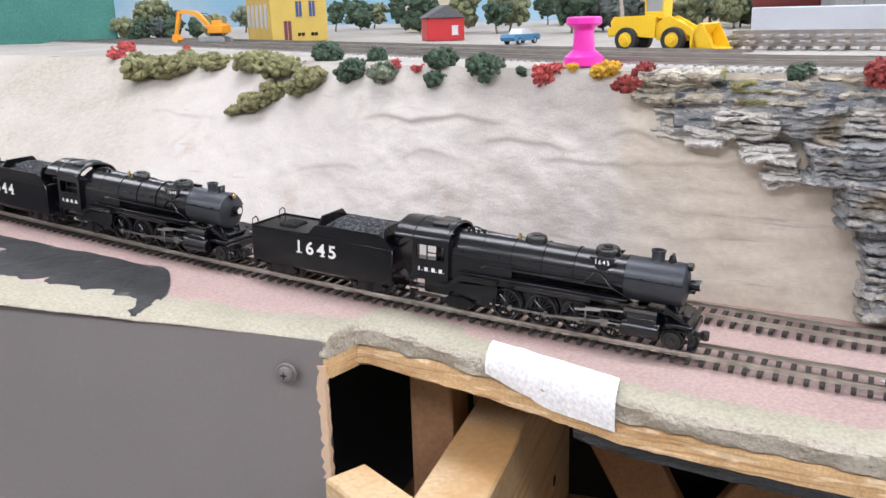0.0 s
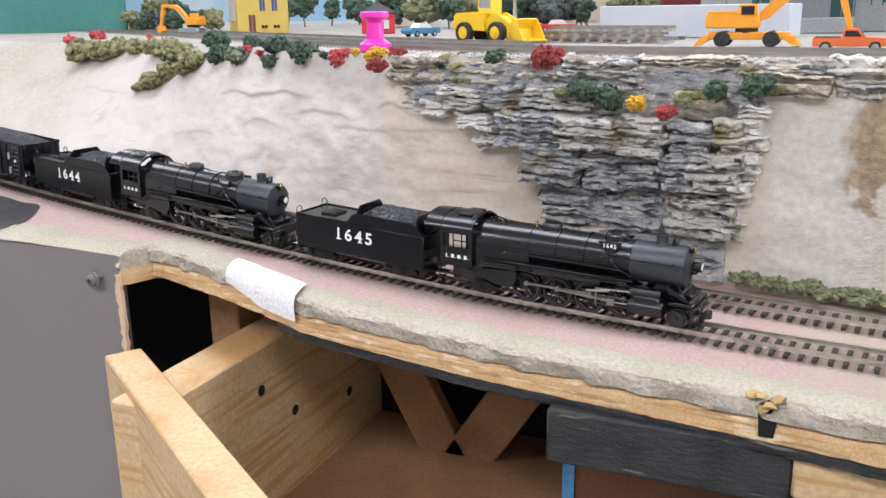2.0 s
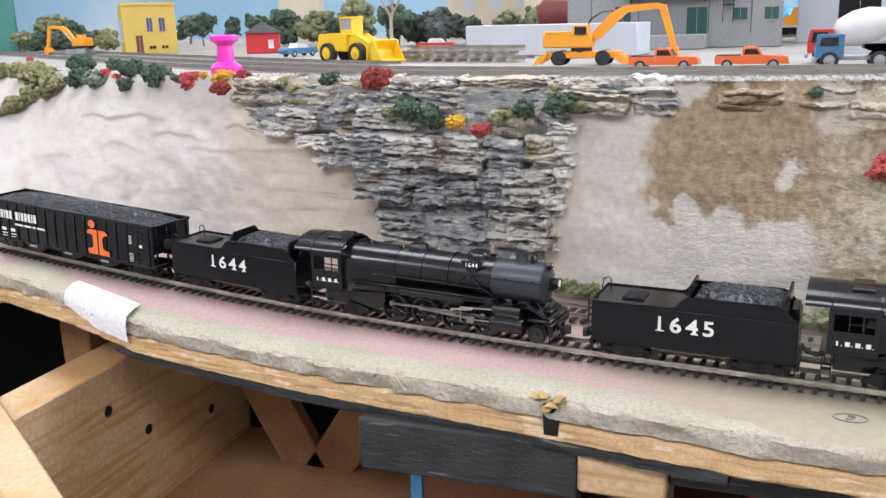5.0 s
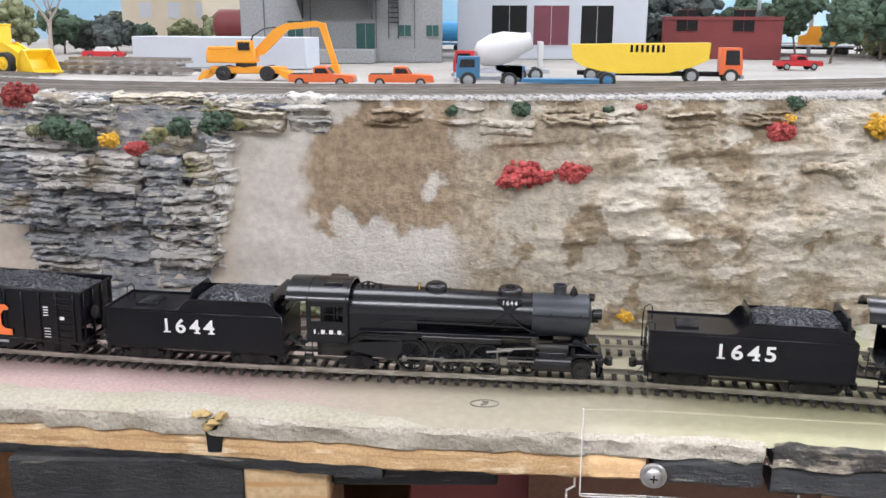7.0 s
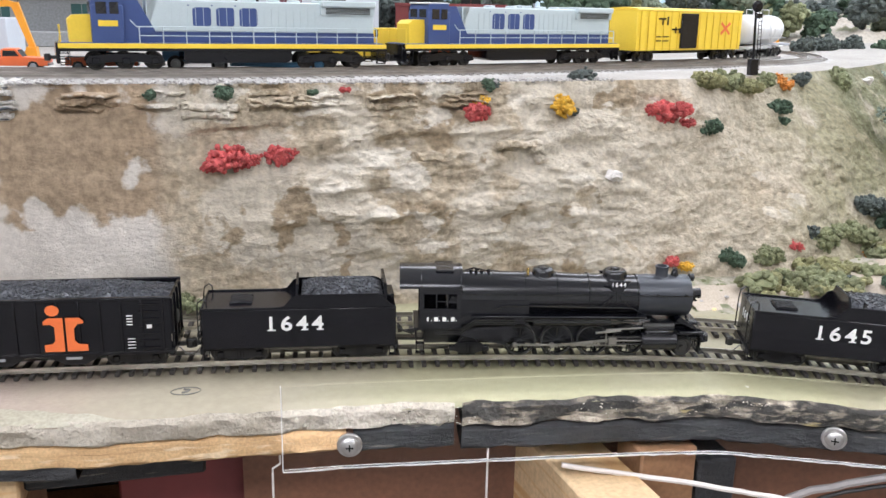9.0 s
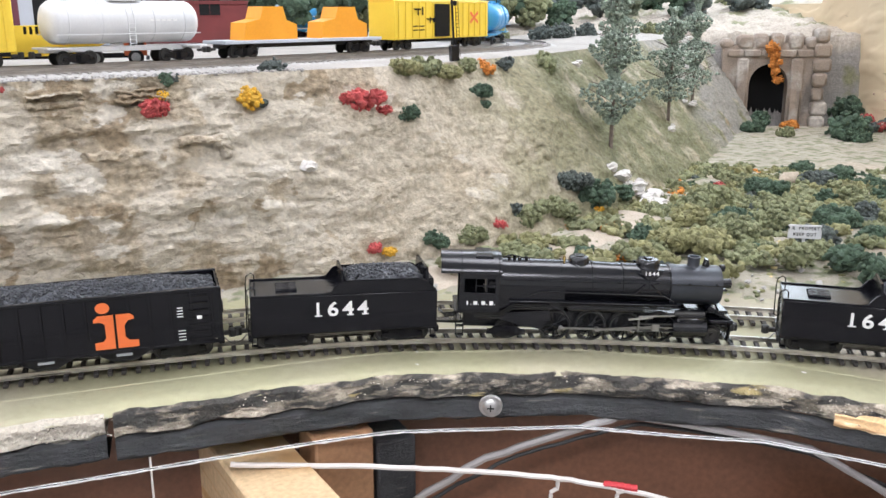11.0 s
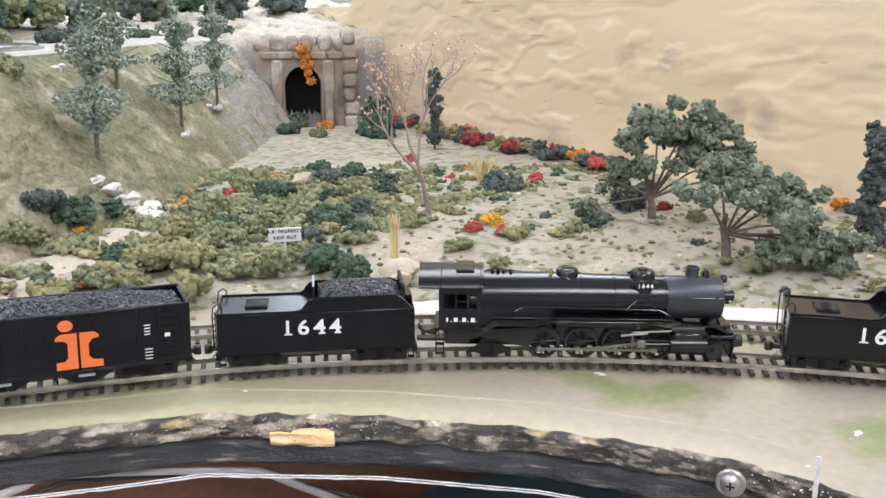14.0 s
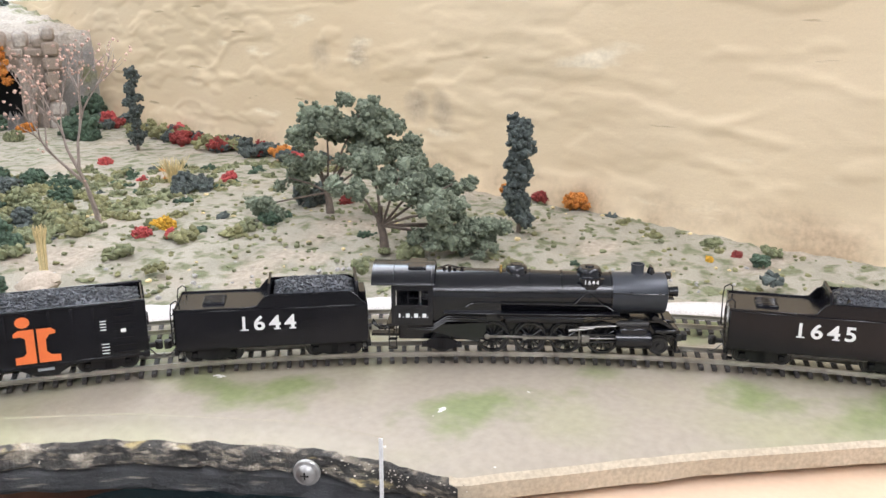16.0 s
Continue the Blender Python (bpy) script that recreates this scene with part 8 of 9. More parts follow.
timber(-0.06, 0.03, 0.345, 0.365, -0.05, -0.026, BLACKWOOD, "black-painted batten under the edge", None, "batten")
# added near-black panel: the bench's deep shade is put into its colour
timber(-1.5, 0.02, 0.60, 0.61, -1.1, -0.03, DARK, "added near-black panel standing in for the shade inside the bench", None, "bench_shade_panel")
timber(-0.6, 0.05, 0.42, 0.62, -0.2, -0.19, OLDWOOD, "brown shelf inside the bench", None, "shelf")
for x, a in ((-0.40, -28), (-0.34, 33)):
    timber(-0.02, 0.02, 0, 0.015, -0.12, 0.1, OLDWOOD, "slanted brown brace inside the bench", pose(x, 0.545, -0.16, 0, a, 0), "brace")
timber(-0.02, 0.02, -0.16, 0.12, -0.05, 0, PINE, "pine beam under the curved edge", pose(0.225, 0.4, -0.045, 0, 0, 4), "beam")
timber(0.258, 0.292, 0.29, 0.32, -0.4, -0.036, OLDWOOD, "brown wooden post under the board", None, "post")
timber(0.294, 0.318, 0.29, 0.318, -0.4, -0.046, BLACKWOOD, "dark wooden block under the board", None, "block")
timber(-0.02, 0.12, 0.39, 0.41, -0.25, -0.03, BOXRED, "dark red board inside the bench", None, "red_board")
i0, i1 = at_x(0.05), len(LOWER) - 60
rows = [[(LOWER[i][0] + low_n[i][0] * o, LOWER[i][1] + low_n[i][1] * o, z) for i in range(i0, i1, 3)] for o, z in ((0.0, -0.025), (0.0, -0.5), (0.004, -0.5), (0.004, -0.025))]
tagged(part("hardboard_skirt", Mesh().grid(rows), HARDBOARD, None, "", 60), "brown hardboard skirt under the curve", "panel", kind="structure")
rows = [[(LOWER[i][0] - low_n[i][0] * (0.02 + 0.004 * math.sin(i * 0.35)), LOWER[i][1] - low_n[i][1] * (0.02 + 0.004 * math.sin(i * 0.35)), z - 0.05 * abs(i - 575) / 60) for i in range(520, 630, 2)] for z in (-0.055, -0.2, -0.5)]
solo("teal_cloth", Mesh().grid(rows), TEAL, "dark teal cloth hanging under the curve", "cloth")
timber(0.585, 1.1, -0.7, -0.115, -0.04, -0.026, PALEPLY, "pale plywood shelf below the board", None, "plywood_shelf")


def run(name, label, mat, r, pts):
    """A wire through points of (metres along the lower track, offset from it, height), eased."""
    q = np.array(pts, float)
    u = np.linspace(0, len(q) - 1, 40)
    line = []
    for v in u:
        k = int(min(v, len(q) - 2))
        f = v - k
        f = f * f * (3 - 2 * f) * 0.5 + f * 0.5
        s, o, z = q[k] + (q[k + 1] - q[k]) * f
        i = min(int(s / STEP), len(LOWER) - 1)
        line.append((LOWER[i][0] + low_n[i][0] * o, LOWER[i][1] + low_n[i][1] * o, z))
    return solo(name, Mesh().tube(line, r, 7), mat, label, "wire", group="loose wires")


run("wire", "grey cable looped under the curve", WIRE_GREY, 0.0022, [(1.78, -0.045, -0.13), (1.9, -0.045, -0.06), (1.99, -0.04, -0.036), (2.1, -0.04, -0.05), (2.24, -0.045, -0.12)])
run("wire", "thin black cable under the curve", WIRE_BLACK, 0.0012, [(1.8, -0.04, -0.12), (1.92, -0.04, -0.062), (2.0, -0.036, -0.043), (2.1, -0.036, -0.055), (2.24, -0.04, -0.1)])
white = run("wire", "white wire with a red taped joint", WIRE_WHITE, 0.0015, [(1.76, -0.055, -0.04), (1.86, -0.06, -0.052), (1.95, -0.065, -0.062), (2.03, -0.07, -0.075), (2.14, -0.075, -0.11)])
run("wire", "white wire hanging down", WIRE_WHITE, 0.0012, [(1.945, -0.064, -0.062), (1.94, -0.064, -0.1), (1.935, -0.064, -0.16)])
run("wire", "white wire hanging down", WIRE_WHITE, 0.0012, [(1.985, -0.067, -0.066), (1.975, -0.067, -0.1), (1.97, -0.067, -0.16)])
run("tape", "short wrap of red tape on the wire", TAPE_RED, 0.002, [(1.975, -0.066, -0.065), (1.983, -0.0665, -0.0657), (1.992, -0.067, -0.0668)])
run("wire", "white cord crossing under the curve", WIRE_WHITE, 0.0018, [(2.05, -0.07, -0.12), (2.1, -0.065, -0.085), (2.16, -0.065, -0.078), (2.22, -0.07, -0.12)])
run("wire", "thin white wire hanging under the edge", WIRE_WHITE, 0.0006, [(1.61, -0.05, -0.03), (1.6, -0.05, -0.08), (1.59, -0.05, -0.16)])
run("wire", "thin white wire hanging under the edge", WIRE_WHITE, 0.0006, [(1.72, -0.05, -0.03), (1.72, -0.05, -0.08), (1.72, -0.05, -0.16)])
clamp = thing("terminal_block", pose(-0.40, 0.49, -0.06, 0, 0, 20), "small brass terminal on a wooden block", "terminal")
part("block", Mesh().box(-0.022, 0.022, -0.008, 0.008, -0.02, 0.006, 0.001), OLDWOOD, clamp)
part("terminal", Mesh().lathe((-0.006, -0.004, 0.006), (0, -0.3, 1), [(0, 0.006), (0.004, 0.006), (0.006, 0.003), (0.012, 0.003)], 14), SCREWMET, clamp)

# ---- the town on the upper deck ----


def wheel_pair(parent, x, r, half, w, rim=GREYRIM, tyre=TYRE):
    for s in (-1, 1):
        ob = mm("wheel", Mesh().lathe((x, s * (half - w), r), (0, s, 0), [(0, r * 0.5), (0, r * 0.94), (w * 0.15, r), (w * 0.85, r), (w, r * 0.94), (w, r * 0.62), (w * 0.8, r * 0.6)], 22), tyre, parent)
        mm("rim", Mesh().lathe((x, s * (half - w * 0.4), r), (0, s, 0), [(0, r * 0.62), (w * 0.35, r * 0.6), (w * 0.4, r * 0.3), (w * 0.55, r * 0.25), (w * 0.55, 0.1)], 16), rim, ob)


def pickup(m, mat, label):
    p = thing("pickup_truck", m, label, "pickup truck", "toy pickup trucks")
    side = [(-25, 4.5), (-20.5, 4.5), (-19, 7.4), (-14, 7.4), (-12.5, 4.5), (11, 4.5), (12.5, 7.4), (17.5, 7.4), (19, 4.5), (25, 4.5), (25.2, 8.4), (24, 9.8), (9, 10.6), (-25, 10.4)]
    mm("body", Mesh().prism(side, -9.5, 9.5), mat, p)
    cabin = [(-6, 10), (8.6, 10), (4.6, 15.6), (3, 16.4), (-4.6, 16.4), (-6, 15.4)]
    mm("cabin", Mesh().prism(cabin, -8.4, 8.4), mat, p)
    for y in (-8.5, 8.5):
        mm("side_window", Mesh().prism([(-4.8, 11.2), (6, 11.2), (3.4, 15), (-4.4, 15)], y - 0.15, y + 0.15), GLASS_DARK, p)
    mm("windscreen", Mesh().add([(8.4, -7.6, 10.8), (8.4, 7.6, 10.8), (5.0, 7.2, 15.6), (5.0, -7.2, 15.6)], [(0, 1, 2, 3)]), GLASS_DARK, p)
    mm("bed", Mesh().box(-24, -7, -8, 8, 9.6, 10.8), DARK, p, "dark open bed")
    mm("bumper", Mesh().box(24.8, 26, -9, 9, 4.6, 6.4, 0.3), GREYRIM, p)
    for x in (-16.5, 15):
        wheel_pair(p, x, 4, 9.6, 3)
    return p


pickup(pose(-0.094, 0.612, DECK_Z, 0, 0, -2), SALMON, "orange-red toy pickup truck on the upper ground")
pickup(pose(-0.033, 0.614, DECK_Z, 0, 0, 1), SALMON, "orange-red toy pickup truck on the upper ground")
pickup(pose(0.40, 0.93, DECK_Z, 0, 0, 4), RED, "red toy pickup truck under the trees")

pin = thing("push_pin", pose(-0.463, 0.60, DECK_Z), "large magenta plastic push pin standing on the deck", "push pin")
part("body", Mesh().lathe((0, 0, 0), (0, 0, 1), [(0, 0.0125), (0.001, 0.0138), (0.0065, 0.0135), (0.009, 0.0105), (0.011, 0.0078), (0.024, 0.0066), (0.0265, 0.0085), (0.028, 0.0115)], 40), MAGENTA, pin)
part("cap", Mesh().lathe((0, 0, 0.0279), (0, 0, 1), [(0, 0.0115), (0.001, 0.0122), (0.0045, 0.012), (0.0054, 0.0108), (0.0056, 0.0001)], 40), MAGENTA, pin)

ldr = thing("wheel_loader", pose(-0.425, 0.787, DECK_Z, 0, 0, -22), "yellow toy wheel loader with raised cab and bucket", "wheel loader")
mm("rear_body", Mesh().prism([(-44, 14), (-2, 12), (-2, 30), (-10, 31), (-42, 30), (-45, 26)], -12, 12), YELLOW, ldr)
mm("counterweight", Mesh().box(-49, -43, -11, 11, 13, 21, 1), YELLOW, ldr)
mm("cab", Mesh().box(-14, 4, -8, 8, 28, 34, 0.5).box(-14, -12.6, -8, 8, 33, 45).box(2.6, 4, -8, 8, 33, 45).box(-15, 5, -9, 9, 45, 47, 0.5), YELLOW, ldr)
mm("cab_glass", Mesh().box(-12.4, 2.4, -7.4, 7.4, 33, 45), GREYRIM, ldr, "grey cab windows")
mm("front_frame", Mesh().prism([(-2, 10), (22, 9), (26, 14), (16, 26), (4, 28), (-2, 24)], -9, 9), YELLOW, ldr)
for y in (-8, 8):
    mm("lift_arm", Mesh().prism([(4, 29), (10, 30), (30, 20), (38, 9), (34, 7), (26, 16), (6, 24)], y - 1.2, y + 1.2), YELLOW, ldr)
mm("bucket", Mesh().prism([(33, 2), (56, 1), (57, 3), (40, 5), (37, 14), (44, 23), (41, 24), (33, 15)], -17, 17), YELLOW, ldr, "wide yellow bucket")
for y in (-16.4, 16.4):
    mm("bucket_cheek", Mesh().prism([(34, 3), (55, 2), (44, 23), (36, 16)], y - 0.6, y + 0.6), YELLOW, ldr)
for x in (-28, 16):
    wheel_pair(ldr, x, 10.5, 17, 8, YELLOW)


def digger(m, label, k=1.0, crawler=False):
    d = thing("excavator", m, label, "excavator", "toy excavators")
    mm("upper_body", Mesh().box(-32 * k, 10 * k, -11, 11, 15, 27, 1.2).box(-30 * k, -6 * k, -11, -1, 26, 29, 0.6), ORANGE, d)
    mm("cab", Mesh().box(-6, 8, -11, -2, 24, 34, 0.6), ORANGE, d)
    mm("cab_window", Mesh().box(-4, 6, -11.3, -11, 26, 32.5), GLASS_DARK, d)
    mm("slew_ring", Mesh().lathe((0, 0, 11), (0, 0, 1), [(0, 9), (4.4, 9)], 24), TYRE, d)
    if crawler:
        for y in (-10, 10):
            mm("crawler", Mesh().prism([(-22, 3), (-19, 0), (19, 0), (22, 3), (22, 7), (19, 10), (-19, 10), (-22, 7)], y - 3.5, y + 3.5), GREYRIM, d, "silver crawler track")
    else:
        mm("chassis", Mesh().box(-30, 34, -9, 9, 6, 12, 0.8).prism([(30, 10), (38, 8), (42, 1), (36, 2), (30, 6)], -13, 13), ORANGE, d)
        for y in (-12, 12):
            mm("outrigger", Mesh().prism([(-34, 9), (-28, 10), (-30, 5), (-38, 0.5), (-40, 1)], y - 2, y + 2), ORANGE, d)
        for x in (-18, 20):
            wheel_pair(d, x, 6.4, 12.5, 5, TYRE)
    boom = [(8, 20), (16, 22), (38, 43), (62, 45.5), (70, 44), (70, 48), (62, 50.5), (36, 48.5), (26, 44), (10, 28)]
    mm("boom", Mesh().prism(boom, -3, 3), ORANGE, d, "arched orange boom")
    mm("stick", Mesh().prism([(64, 48), (70, 49), (80, 14), (76, 12)], -2.4, 2.4), ORANGE, d)
    mm("ram", Mesh().rod((24, 0, 40), (44, 0, 46), 1.1, 8).rod((14, 4, 24), (30, 4, 38), 1.2, 8), GREYRIM, d)
    mm("hose", Mesh().tube([(4, -4, 28), (8, -5, 38), (18, -5, 44), (28, -4, 45)], 0.6, 6), BLACK_SATIN, d)
    mm("bucket", Mesh().prism([(74, 14), (81, 14), (82, 4), (74, 1), (68, 6), (72, 8)], -6, 6), ORANGE, d)
    return d


digger(pose(-0.172, 0.70, DECK_Z, 0, 0, -1), "orange toy wheeled excavator with arched boom")
digger(pose(-1.122, 1.183, DECK_Z, 0, 0, 172), "small orange toy crawler excavator by the yard", 0.7, True)


def truck_cab(t, x, mat, h=24):
    mm("cab", Mesh().prism([(x - 9, 8), (x + 9, 8), (x + 9.4, 15), (x + 7.6, h), (x - 9, h)], -9.5, 9.5), mat, t)
    for y in (-9.6, 9.6):
        mm("side_window", Mesh().prism([(x - 5, 16), (x + 7, 16), (x + 5.8, h - 2), (x - 5, h - 2)], y - 0.15, y + 0.15), GLASS_DARK, t)
    mm("windscreen", Mesh().add([(x + 9.3, -8, 16), (x + 9.3, 8, 16), (x + 7.9, 8, h - 1.6), (x + 7.9, -8, h - 1.6)], [(0, 1, 2, 3)]), GLASS_DARK, t)
    mm("bumper", Mesh().box(x + 8, x + 11, -9.5, 9.5, 4.4, 8, 0.5), GREYRIM, t)


low = thing("lowboy_truck", pose(0.071, 0.618, DECK_Z, 0, 0, 180), "blue toy lorry with a low flat trailer", "truck")
truck_cab(low, 52, TRUCKBLUE)
mm("chassis", Mesh().box(14, 46, -4.5, 4.5, 6, 9, 0.4), GREYRIM, low)
mm("trailer", Mesh().prism([(10, 17), (30, 17), (30, 14), (16, 13), (10, 7), (-50, 6), (-62, 12), (-62, 8.5), (-50, 3.6), (12, 4.6), (10, 8)], -9.5, 9.5), TRUCKBLUE, low, "stepped blue trailer deck")
mm("trailer_deck", Mesh().box(-50, 10, -9.5, 9.5, 5.6, 7.4, 0.3).box(8, 30, -9.5, 9.5, 13.8, 17, 0.4), TRUCKBLUE, low)
for x in (52, 20):
    wheel_pair(low, x, 6.2, 10.5, 4)
wheel_pair(low, -56, 6.4, 10.5, 4, TRUCKBLUE)
mix = thing("mixer_truck", pose(0.052, 0.70, DECK_Z, 0, 0, 178), "red toy mixer lorry with white drum", "truck")
truck_cab(mix, 34, RED, 26)
mm("chassis", Mesh().box(-40, 30, -6, 6, 7, 11, 0.4), PALEBOARD, mix)
mm("drum", Mesh().lathe((24, 0, 22), (-0.96, 0, 0.26), [(0, 5), (4, 10.5), (16, 14), (28, 13.6), (44, 8), (50, 7), (50, 4)], 30), WHITE, mix, "tilted white mixing drum")
mm("chute_stand", Mesh().box(-34, -30, -9, 9, 11, 34, 0.4), WHITE, mix)
for x in (33, -14, -28):
    wheel_pair(mix, x, 6.2, 10.5, 4)
dump = thing("dump_truck", pose(0.172, 0.69, DECK_Z, 0, 0, -9), "toy lorry with orange cab and long yellow dump trailer", "truck")
truck_cab(dump, 72, SALMON, 30)
mm("dump_body", Mesh().prism([(-62, 32), (54, 34), (53, 20), (40, 14), (20, 9), (-28, 8), (-52, 14), (-60, 20)], -12, 12), LEMON, dump, "long yellow dump body")
slots = Mesh()
for k in range(7):
    slots.box(-12 + k * 4.4, -9.8 + k * 4.4, -12.3, -12, 26, 32)
mm("side_slots", slots, BLACK_SATIN, dump, "dark slots in the side")
mm("chassis", Mesh().box(-56, 66, -4.5, 4.5, 6, 10, 0.4), BLACK_SATIN, dump)
for x in (72, 40, -44):
    wheel_pair(dump, x, 6.4, 10.5, 4, WHITE if x == 72 else GREYRIM)

stack = thing("track_panels", pose(-0.305, 0.79, DECK_Z, 0, 0, -16), "stack of grey model track panels", "track panels")
for k in range(3):
    x0 = random.Random(k).uniform(-6, 10)
    for y in (-8, 8):
        mm("rail", Mesh().box(-80 + x0 + k * 4, 66 + x0 - k * 6, y - 0.7, y + 0.7, 3 + k * 5, 6 + k * 5), RAIL_BROWN, stack)
    for q in range(9):
        mm("tie", Mesh().box(-72 + q * 15 + x0, -68 + q * 15 + x0, -15, 15, 0.6 + k * 5, 3 + k * 5), TIE_GREY, stack)
solo("pale_block", Mesh().box(-0.105, 0.105, -0.02, 0.02, 0, 0.034, 0.001), PALEBOARD, "pale grey plain block wall behind the machines", "block", pose(-0.245, 0.93, DECK_Z, 0, 0, -14))


def sedan(m, mat, label):
    c = thing("toy_car", m, label, "car", "toy cars")
    mm("body", Mesh().prism([(-26, 4), (26, 4), (27, 8), (24, 11), (-26, 11.4), (-28, 8)], -9.5, 9.5), mat, c)
    mm("roof", Mesh().prism([(-12, 11), (12, 11), (5, 17), (-8, 17)], -8, 8), WHITE, c, "white roof")
    for x in (-16, 16):
        wheel_pair(c, x, 4, 9.6, 3)


sedan(pose(-0.46, 1.14, DECK_Z, 0, 0, 5), RED, "red and white toy car in the town")
sedan(pose(-0.60, 0.99, DECK_Z, 0, 0, 70), TRUCKBLUE, "dark blue toy car in the yard")


def building(name, m, w, d, h, mat, label, windows, roof=None, trim=None, category="building"):
    """A house with its front on y = 0; windows: (x, z, width, height, material) on the front."""
    b = thing(name, m, label, category, "town buildings")
    part("wall", Mesh().box(-w / 2, w / 2, 0, d, 0, h, 0.0008), mat, b)
    for x, z, ww, hh, wm in windows:
        frame_ob = part("window", Mesh().box(x - ww / 2, x + ww / 2, -0.0006, 0.001, z, z + hh), wm, b)
        part("frame", Mesh().box(x - ww / 2 - 0.0008, x + ww / 2 + 0.0008, -0.0012, 0.0004, z - 0.0008, z).box(x - ww / 2 - 0.0008, x + ww / 2 + 0.0008, -0.0012, 0.0004, z + hh, z + hh + 0.0008).box(x - 0.0003, x + 0.0003, -0.001, 0.0004, z, z + hh), trim or mat, frame_ob)
    if roof:
        part("roof", Mesh().prism([(-w / 2 - 0.003, h), (w / 2 + 0.003, h), (0, h + roof)], -0.003, d + 0.003), GREYROOF, b)
    else:
        part("cornice", Mesh().box(-w / 2 - 0.001, w / 2 + 0.001, -0.0015, 0.004, h - 0.004, h + 0.001, 0.0004), trim or mat, b)
    return b


G = GREENPAINT
fac = building("factory", pose(-0.132, 1.095, DECK_Z), 0.262, 0.25, 0.24, CONCRETE, "grey concrete model factory with green doors", [(0.031, 0.015, 0.024, 0.034, G), (0.082, 0.033, 0.016, 0.014, G), (0.118, 0.033, 0.016, 0.014, G), (-0.06, 0.012, 0.02, 0.04, G), (-0.06, 0.085, 0.034, 0.02, G), (0.078, 0.09, 0.02, 0.024, G), (0.025, 0.10, 0.05, 0.006, G)], category="factory")
part("loading_dock", Mesh().box(-0.11, 0.045, -0.055, 0, 0, 0.017, 0.001), CONCRETE, fac)
part("canopy", Mesh().box(-0.06, 0.05, -0.05, 0, 0.078, 0.083, 0.001), GREYROOF, fac)
for x in (-0.05, 0.04):
    part("canopy_bracket", Mesh().prism([(-0.045, 0.078), (0, 0.078), (0, 0.055)], x - 0.001, x + 0.001, 0), GREYROOF, fac)
for x in (-0.1, -0.04, 0.045, 0.095):
    part("wall_joint", Mesh().box(x - 0.0005, x + 0.0005, -0.0008, 0.001, 0.018, 0.235), GREYROOF, fac)
stair = Mesh()
for k in range(8):
    stair.box(0.062, 0.074, -0.012, -0.002, 0.05 + k * 0.006, 0.051 + k * 0.006)
stair.box(0.055, 0.1, -0.018, 0, 0.094, 0.0955).rod((0.062, -0.012, 0.03), (0.062, -0.012, 0.11), 0.0005, 5).rod((0.074, -0.012, 0.03), (0.074, -0.012, 0.11), 0.0005, 5)
part("fire_escape", stair, BLACK_SATIN, fac, "black iron fire escape")
hw = building("ochre_house", pose(-0.985, 1.195, DECK_Z, 0, 0, 40), 0.085, 0.2, 0.082, OCHRE, "ochre two-storey model house with maroon door", [(-0.018, 0.002, 0.011, 0.028, MAROON), (0.0, 0.036, 0.009, 0.022, NAVY), (0.02, 0.036, 0.009, 0.022, NAVY), (0.002, 0.008, 0.01, 0.005, DARK), (0.022, 0.008, 0.01, 0.005, DARK)], category="house")
for k in range(5):
    part("side_window", Mesh().box(-0.0435, -0.042, 0.025 + k * 0.036, 0.042 + k * 0.036, 0.02, 0.055), PALEBOARD, hw)
bn = building("red_barn", pose(-0.735, 1.13, DECK_Z, 0, 0, 28), 0.05, 0.055, 0.03, RED, "small red model barn with dark roof", [(0.012, 0.008, 0.008, 0.011, WHITE)], 0.016, WHITE, "barn")
building("grain_tower", pose(-0.93, 1.62, DECK_Z, 0, 0, 20), 0.085, 0.08, 0.3, CREAM, "cream model tower behind the barn", [(0.0, 0.09, 0.01, 0.02, GREYRIM)], category="tower")
building("brick_store", pose(0.155, 1.22, DECK_Z, 0, 0, -6), 0.27, 0.1, 0.2, PALEBOARD, "pale grey model shop building with dark lower storey", [(-0.06, 0.02, 0.05, 0.055, DARK), (0.0, 0.02, 0.05, 0.055, MAROON), (0.065, 0.02, 0.045, 0.055, DARK), (0.0, 0.1, 0.16, 0.04, PALEBOARD)], category="shop")
building("red_store", pose(0.41, 1.25, DECK_Z, 0, 0, -12), 0.17, 0.1, 0.06, BOXRED, "dark red model warehouse", [(-0.05, 0.04, 0.03, 0.03, DARK), (0.03, 0.04, 0.03, 0.03, DARK)], category="warehouse")
building("tan_hotel", pose(-0.33, 1.75, DECK_Z, 0, 0, 8), 0.3, 0.12, 0.3, CREAM, "tan model town building with pale windows", [(-0.1 + 0.05 * i, 0.1 + 0.06 * j, 0.026, 0.034, PALEBOARD if (i + j) % 3 else DARK) for i in range(5) for j in range(3)], category="building")
building("orange_shop", pose(-0.6, 1.95, DECK_Z, 0, 0, 14), 0.22, 0.12, 0.22, CREAM, "tan-brown model town building", [(-0.06 + 0.06 * i, 0.06 + 0.06 * j, 0.026, 0.034, PALEBOARD) for i in range(3) for j in range(2)], category="building")
gp = [(-1.499, 1.434), (-2.02, 1.262), (-2.023, 1.27), (-1.502, 1.442)]
TEALWALL = material("teal_green_panel", (0.05, 0.2, 0.17), (0.07, 0.25, 0.21), 0.7, 0, 12, 300, 0.2, 0.001, c=(0.2, 0.4, 0.3))
solo("green_panel", Mesh().prism(gp, DECK_Z - 0.002, DECK_Z + 0.2, 2), TEALWALL, "teal-green painted panel beside the yard track", "panel")
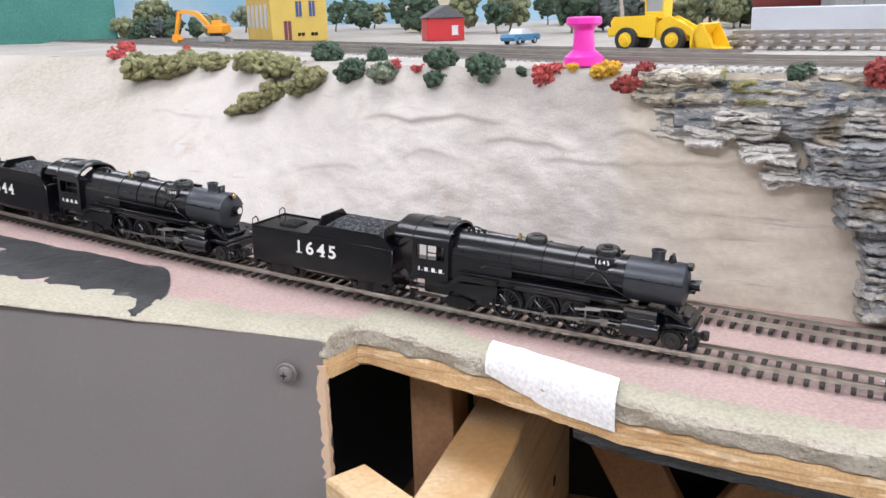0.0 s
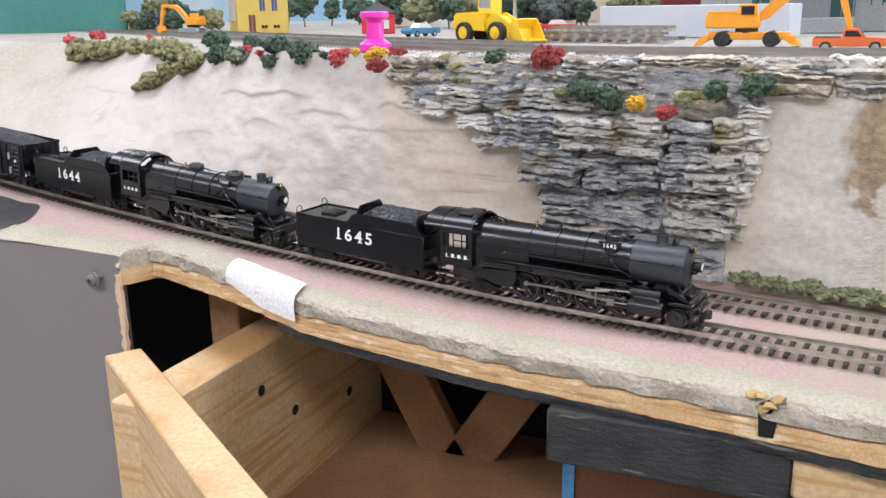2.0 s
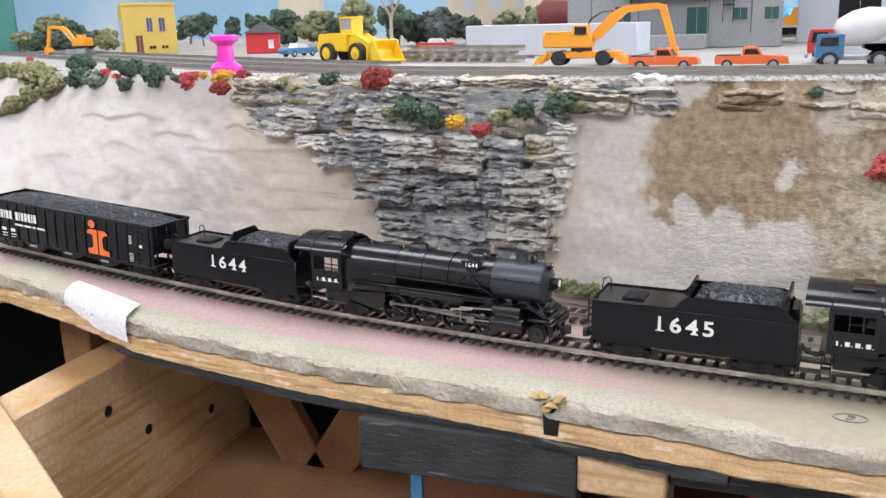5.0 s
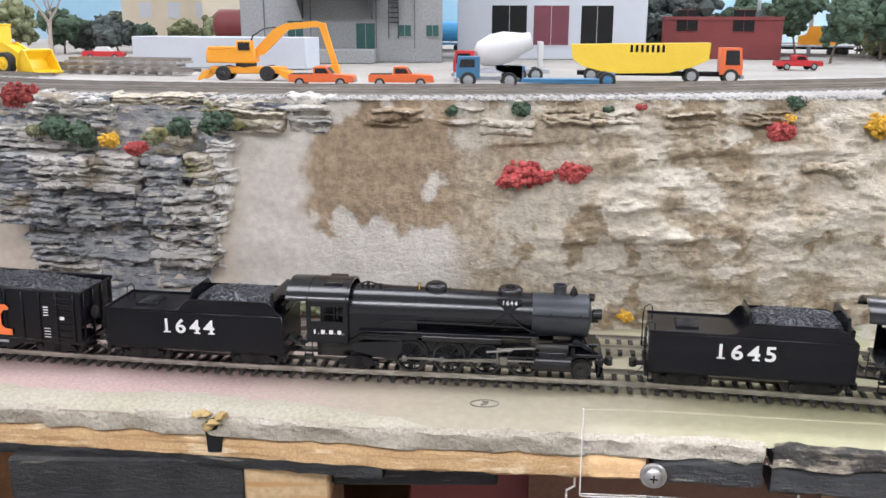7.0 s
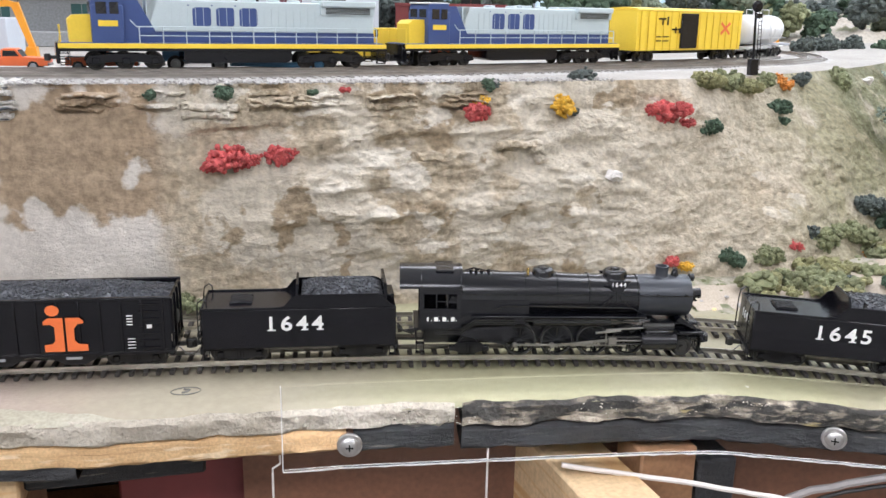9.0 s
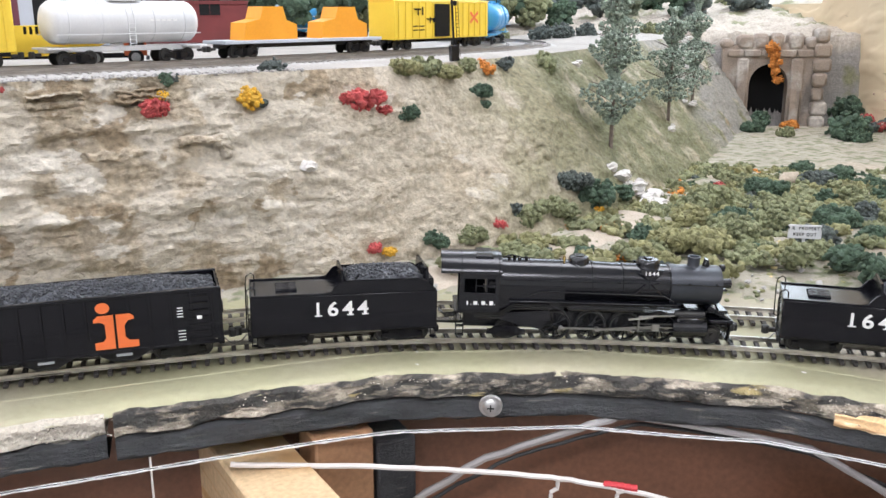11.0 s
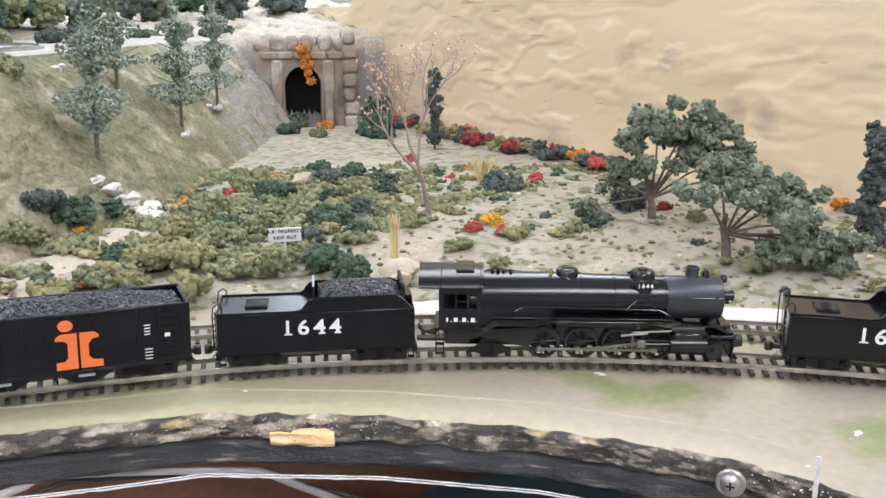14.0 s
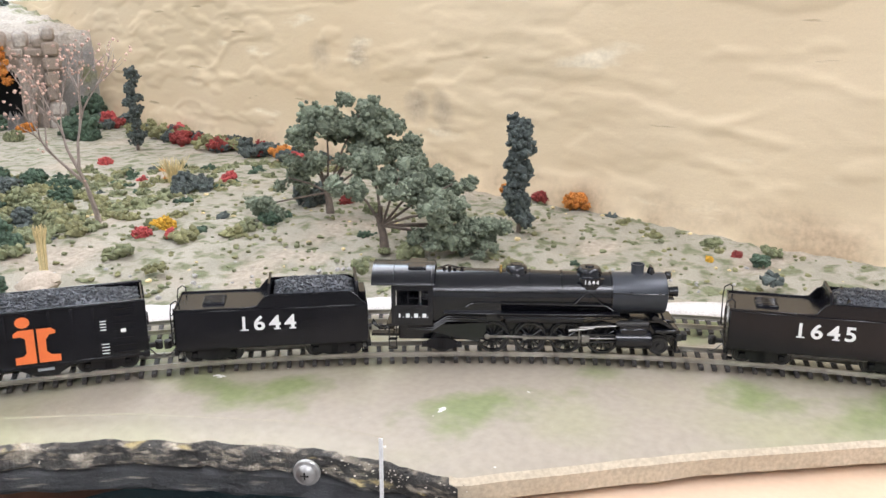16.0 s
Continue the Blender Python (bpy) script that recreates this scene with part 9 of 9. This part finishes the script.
tk = thing("storage_tank", pose(-0.30, 1.3, DECK_Z), "dark red horizontal model storage tank", "tank")
part("shell", Mesh().lathe((-0.05, 0, 0.045), (1, 0, 0), [(0, 0.004), (0.006, 0.02), (0.012, 0.024), (0.088, 0.024), (0.094, 0.02), (0.1, 0.004)], 26), BOXRED, tk)
for x in (-0.03, 0.03):
    part("saddle", Mesh().box(x - 0.005, x + 0.005, -0.02, 0.02, 0, 0.03), CONCRETE, tk)
truss = thing("truss_bridge", pose(0.62, 1.34, DECK_Z, 0, 0, -20), "grey steel model truss tower", "truss")
for x in (-0.12, -0.04, 0.04, 0.12):
    part("post", Mesh().box(x - 0.003, x + 0.003, -0.003, 0.003, 0, 0.24), GREYRIM, truss)
for k in range(3):
    for f in (0, 1):
        part("diagonal", Mesh().rod((-0.12 + k * 0.08, 0, 0.1 + 0.12 * f), (-0.04 + k * 0.08, 0, 0.22 - 0.12 * f), 0.0025, 6), GREYRIM, truss)
for z in (0.1, 0.225):
    part("chord", Mesh().box(-0.125, 0.125, -0.004, 0.004, z - 0.004, z + 0.004), GREYRIM, truss)
mast = thing("signal_mast", pose(0.504, 0.592, DECK_Z, 0, -3, 0), "black model railway signal mast with ladder", "signal")
part("pole", Mesh().rod((0, 0, 0), (0, 0, 0.06), 0.0011, 8), BLACK_SATIN, mast)
part("base_box", Mesh().box(-0.004, 0.004, -0.003, 0.003, 0, 0.014, 0.0005), BLACK_SATIN, mast)
part("head", Mesh().lathe((0, -0.001, 0.058), (0, -1, 0), [(0, 0.0048), (0.0015, 0.0048), (0.002, 0.004)], 20).lathe((0, -0.001, 0.05), (0, -1, 0), [(0, 0.0022), (0.005, 0.0022)], 12), BLACK_SATIN, mast)
lad = Mesh()
for k in range(14):
    lad.rod((0.002, -0.002, 0.01 + k * 0.0032), (0.005, -0.002, 0.01 + k * 0.0032), 0.0003, 4)
part("ladder", lad.rod((0.002, -0.002, 0.004), (0.002, -0.002, 0.055), 0.0003, 4).rod((0.005, -0.002, 0.004), (0.005, -0.002, 0.055), 0.0003, 4), BLACK_SATIN, mast)
bare = thing("tree", pose(-0.49, 1.05, DECK_Z), "large bare grey model tree in the town", "tree", "model trees")
tm = Mesh()
limbs(tm, (0, 0, 0), 0.05, 0.7, random.Random(71), 4, 0.0035)
part("trunk", tm, PALEBARK, bare)
rng = random.Random(16)
for k in range(16):
    tree(rng.uniform(-0.75, -0.27), rng.uniform(1.36, 1.6), DECK_Z, rng.uniform(0.018, 0.032), 0.7, rng.uniform(0.018, 0.03), rng.choice(("green", "dark", "moss")), 300 + k, "leafy dark green model tree in the town", 1, 60, 0.002)
rng = random.Random(15)
for k in range(24):
    x = rng.uniform(-1.5, -0.25)
    tree(x, rng.uniform(1.45, 2.1), DECK_Z, rng.uniform(0.02, 0.04), 0.7, rng.uniform(0.022, 0.038), rng.choice(("green", "dark", "green", "moss", "pine")), 100 + k, "leafy green model tree behind the town", 1, 60, 0.002)
for k in range(6):
    tree(-1.479 + 0.03 * k + rng.uniform(-0.01, 0.01), 1.433 + 0.012 * k, DECK_Z, 0.016, 0.8, 0.022, rng.choice(("green", "dark", "moss", "olive")), 140 + k, "dense model tree beside the yard", 1, 80, 0.002)
for k in range(46):
    a = k / 45
    x = 0.22 + 1.35 * a + rng.uniform(-0.05, 0.05)
    y = (1.12 + 0.1 * (x < 0.5) if x < 0.72 else 1.3 - 0.1 * max(0, x - 1.1)) + rng.uniform(-0.03, 0.28)
    if x < 0.62:
        y = max(y, 1.08)
        if math.hypot(x - 0.62, y - 1.42) < 0.14:
            y += 0.2
    tree(x, y, DECK_Z, rng.uniform(0.025, 0.055), 0.6, rng.uniform(0.024, 0.04), rng.choice(("green", "green", "pine", "moss", "dark")), 200 + k, "leafy green model tree in the far wood", 1, 70, 0.002)
for k in range(14):
    x = 0.9 + 0.05 * k
    bush(x, 1.14 + rng.uniform(-0.02, 0.05), DECK_Z + 0.004, rng.uniform(0.014, 0.022), rng.choice(("green", "moss", "dark")))
m = Mesh()
for _ in range(900):
    x = rng.uniform(-0.42, 0.34)
    y = float(np.interp(x, hill_x, top_y)) + rng.uniform(-0.004, 0.02)
    m.blob((x, y, DECK_Z + 0.0004), rng.uniform(0.0007, 0.0022), rng, 0.8)
solo("ballast_stones", m, BALLAST, "loose pale ballast stones along the cliff edge", "ballast", kind="stuff", smooth=None)
# housings for the assumed lamps, all out of view
for lx, lys in ((-2.4, (-1.3, 0.6, 2.5)), (-0.6, (-1.3, 0.6, 2.5)), (1.2, (-1.3, 0.6, 2.5)), (2.3, (0.7, 2.5))):
    for ly in lys:
        lamp = thing("assumed_ceiling_lamp", pose(lx, ly, CEIL), "long white housing of an assumed, unseen ceiling lamp", "ceiling lamp", "ceiling lamps")
        part("housing", Mesh().box(-0.62, 0.62, -0.27, 0.27, -0.045, 0, 0.004), WHITE, lamp)


motions()
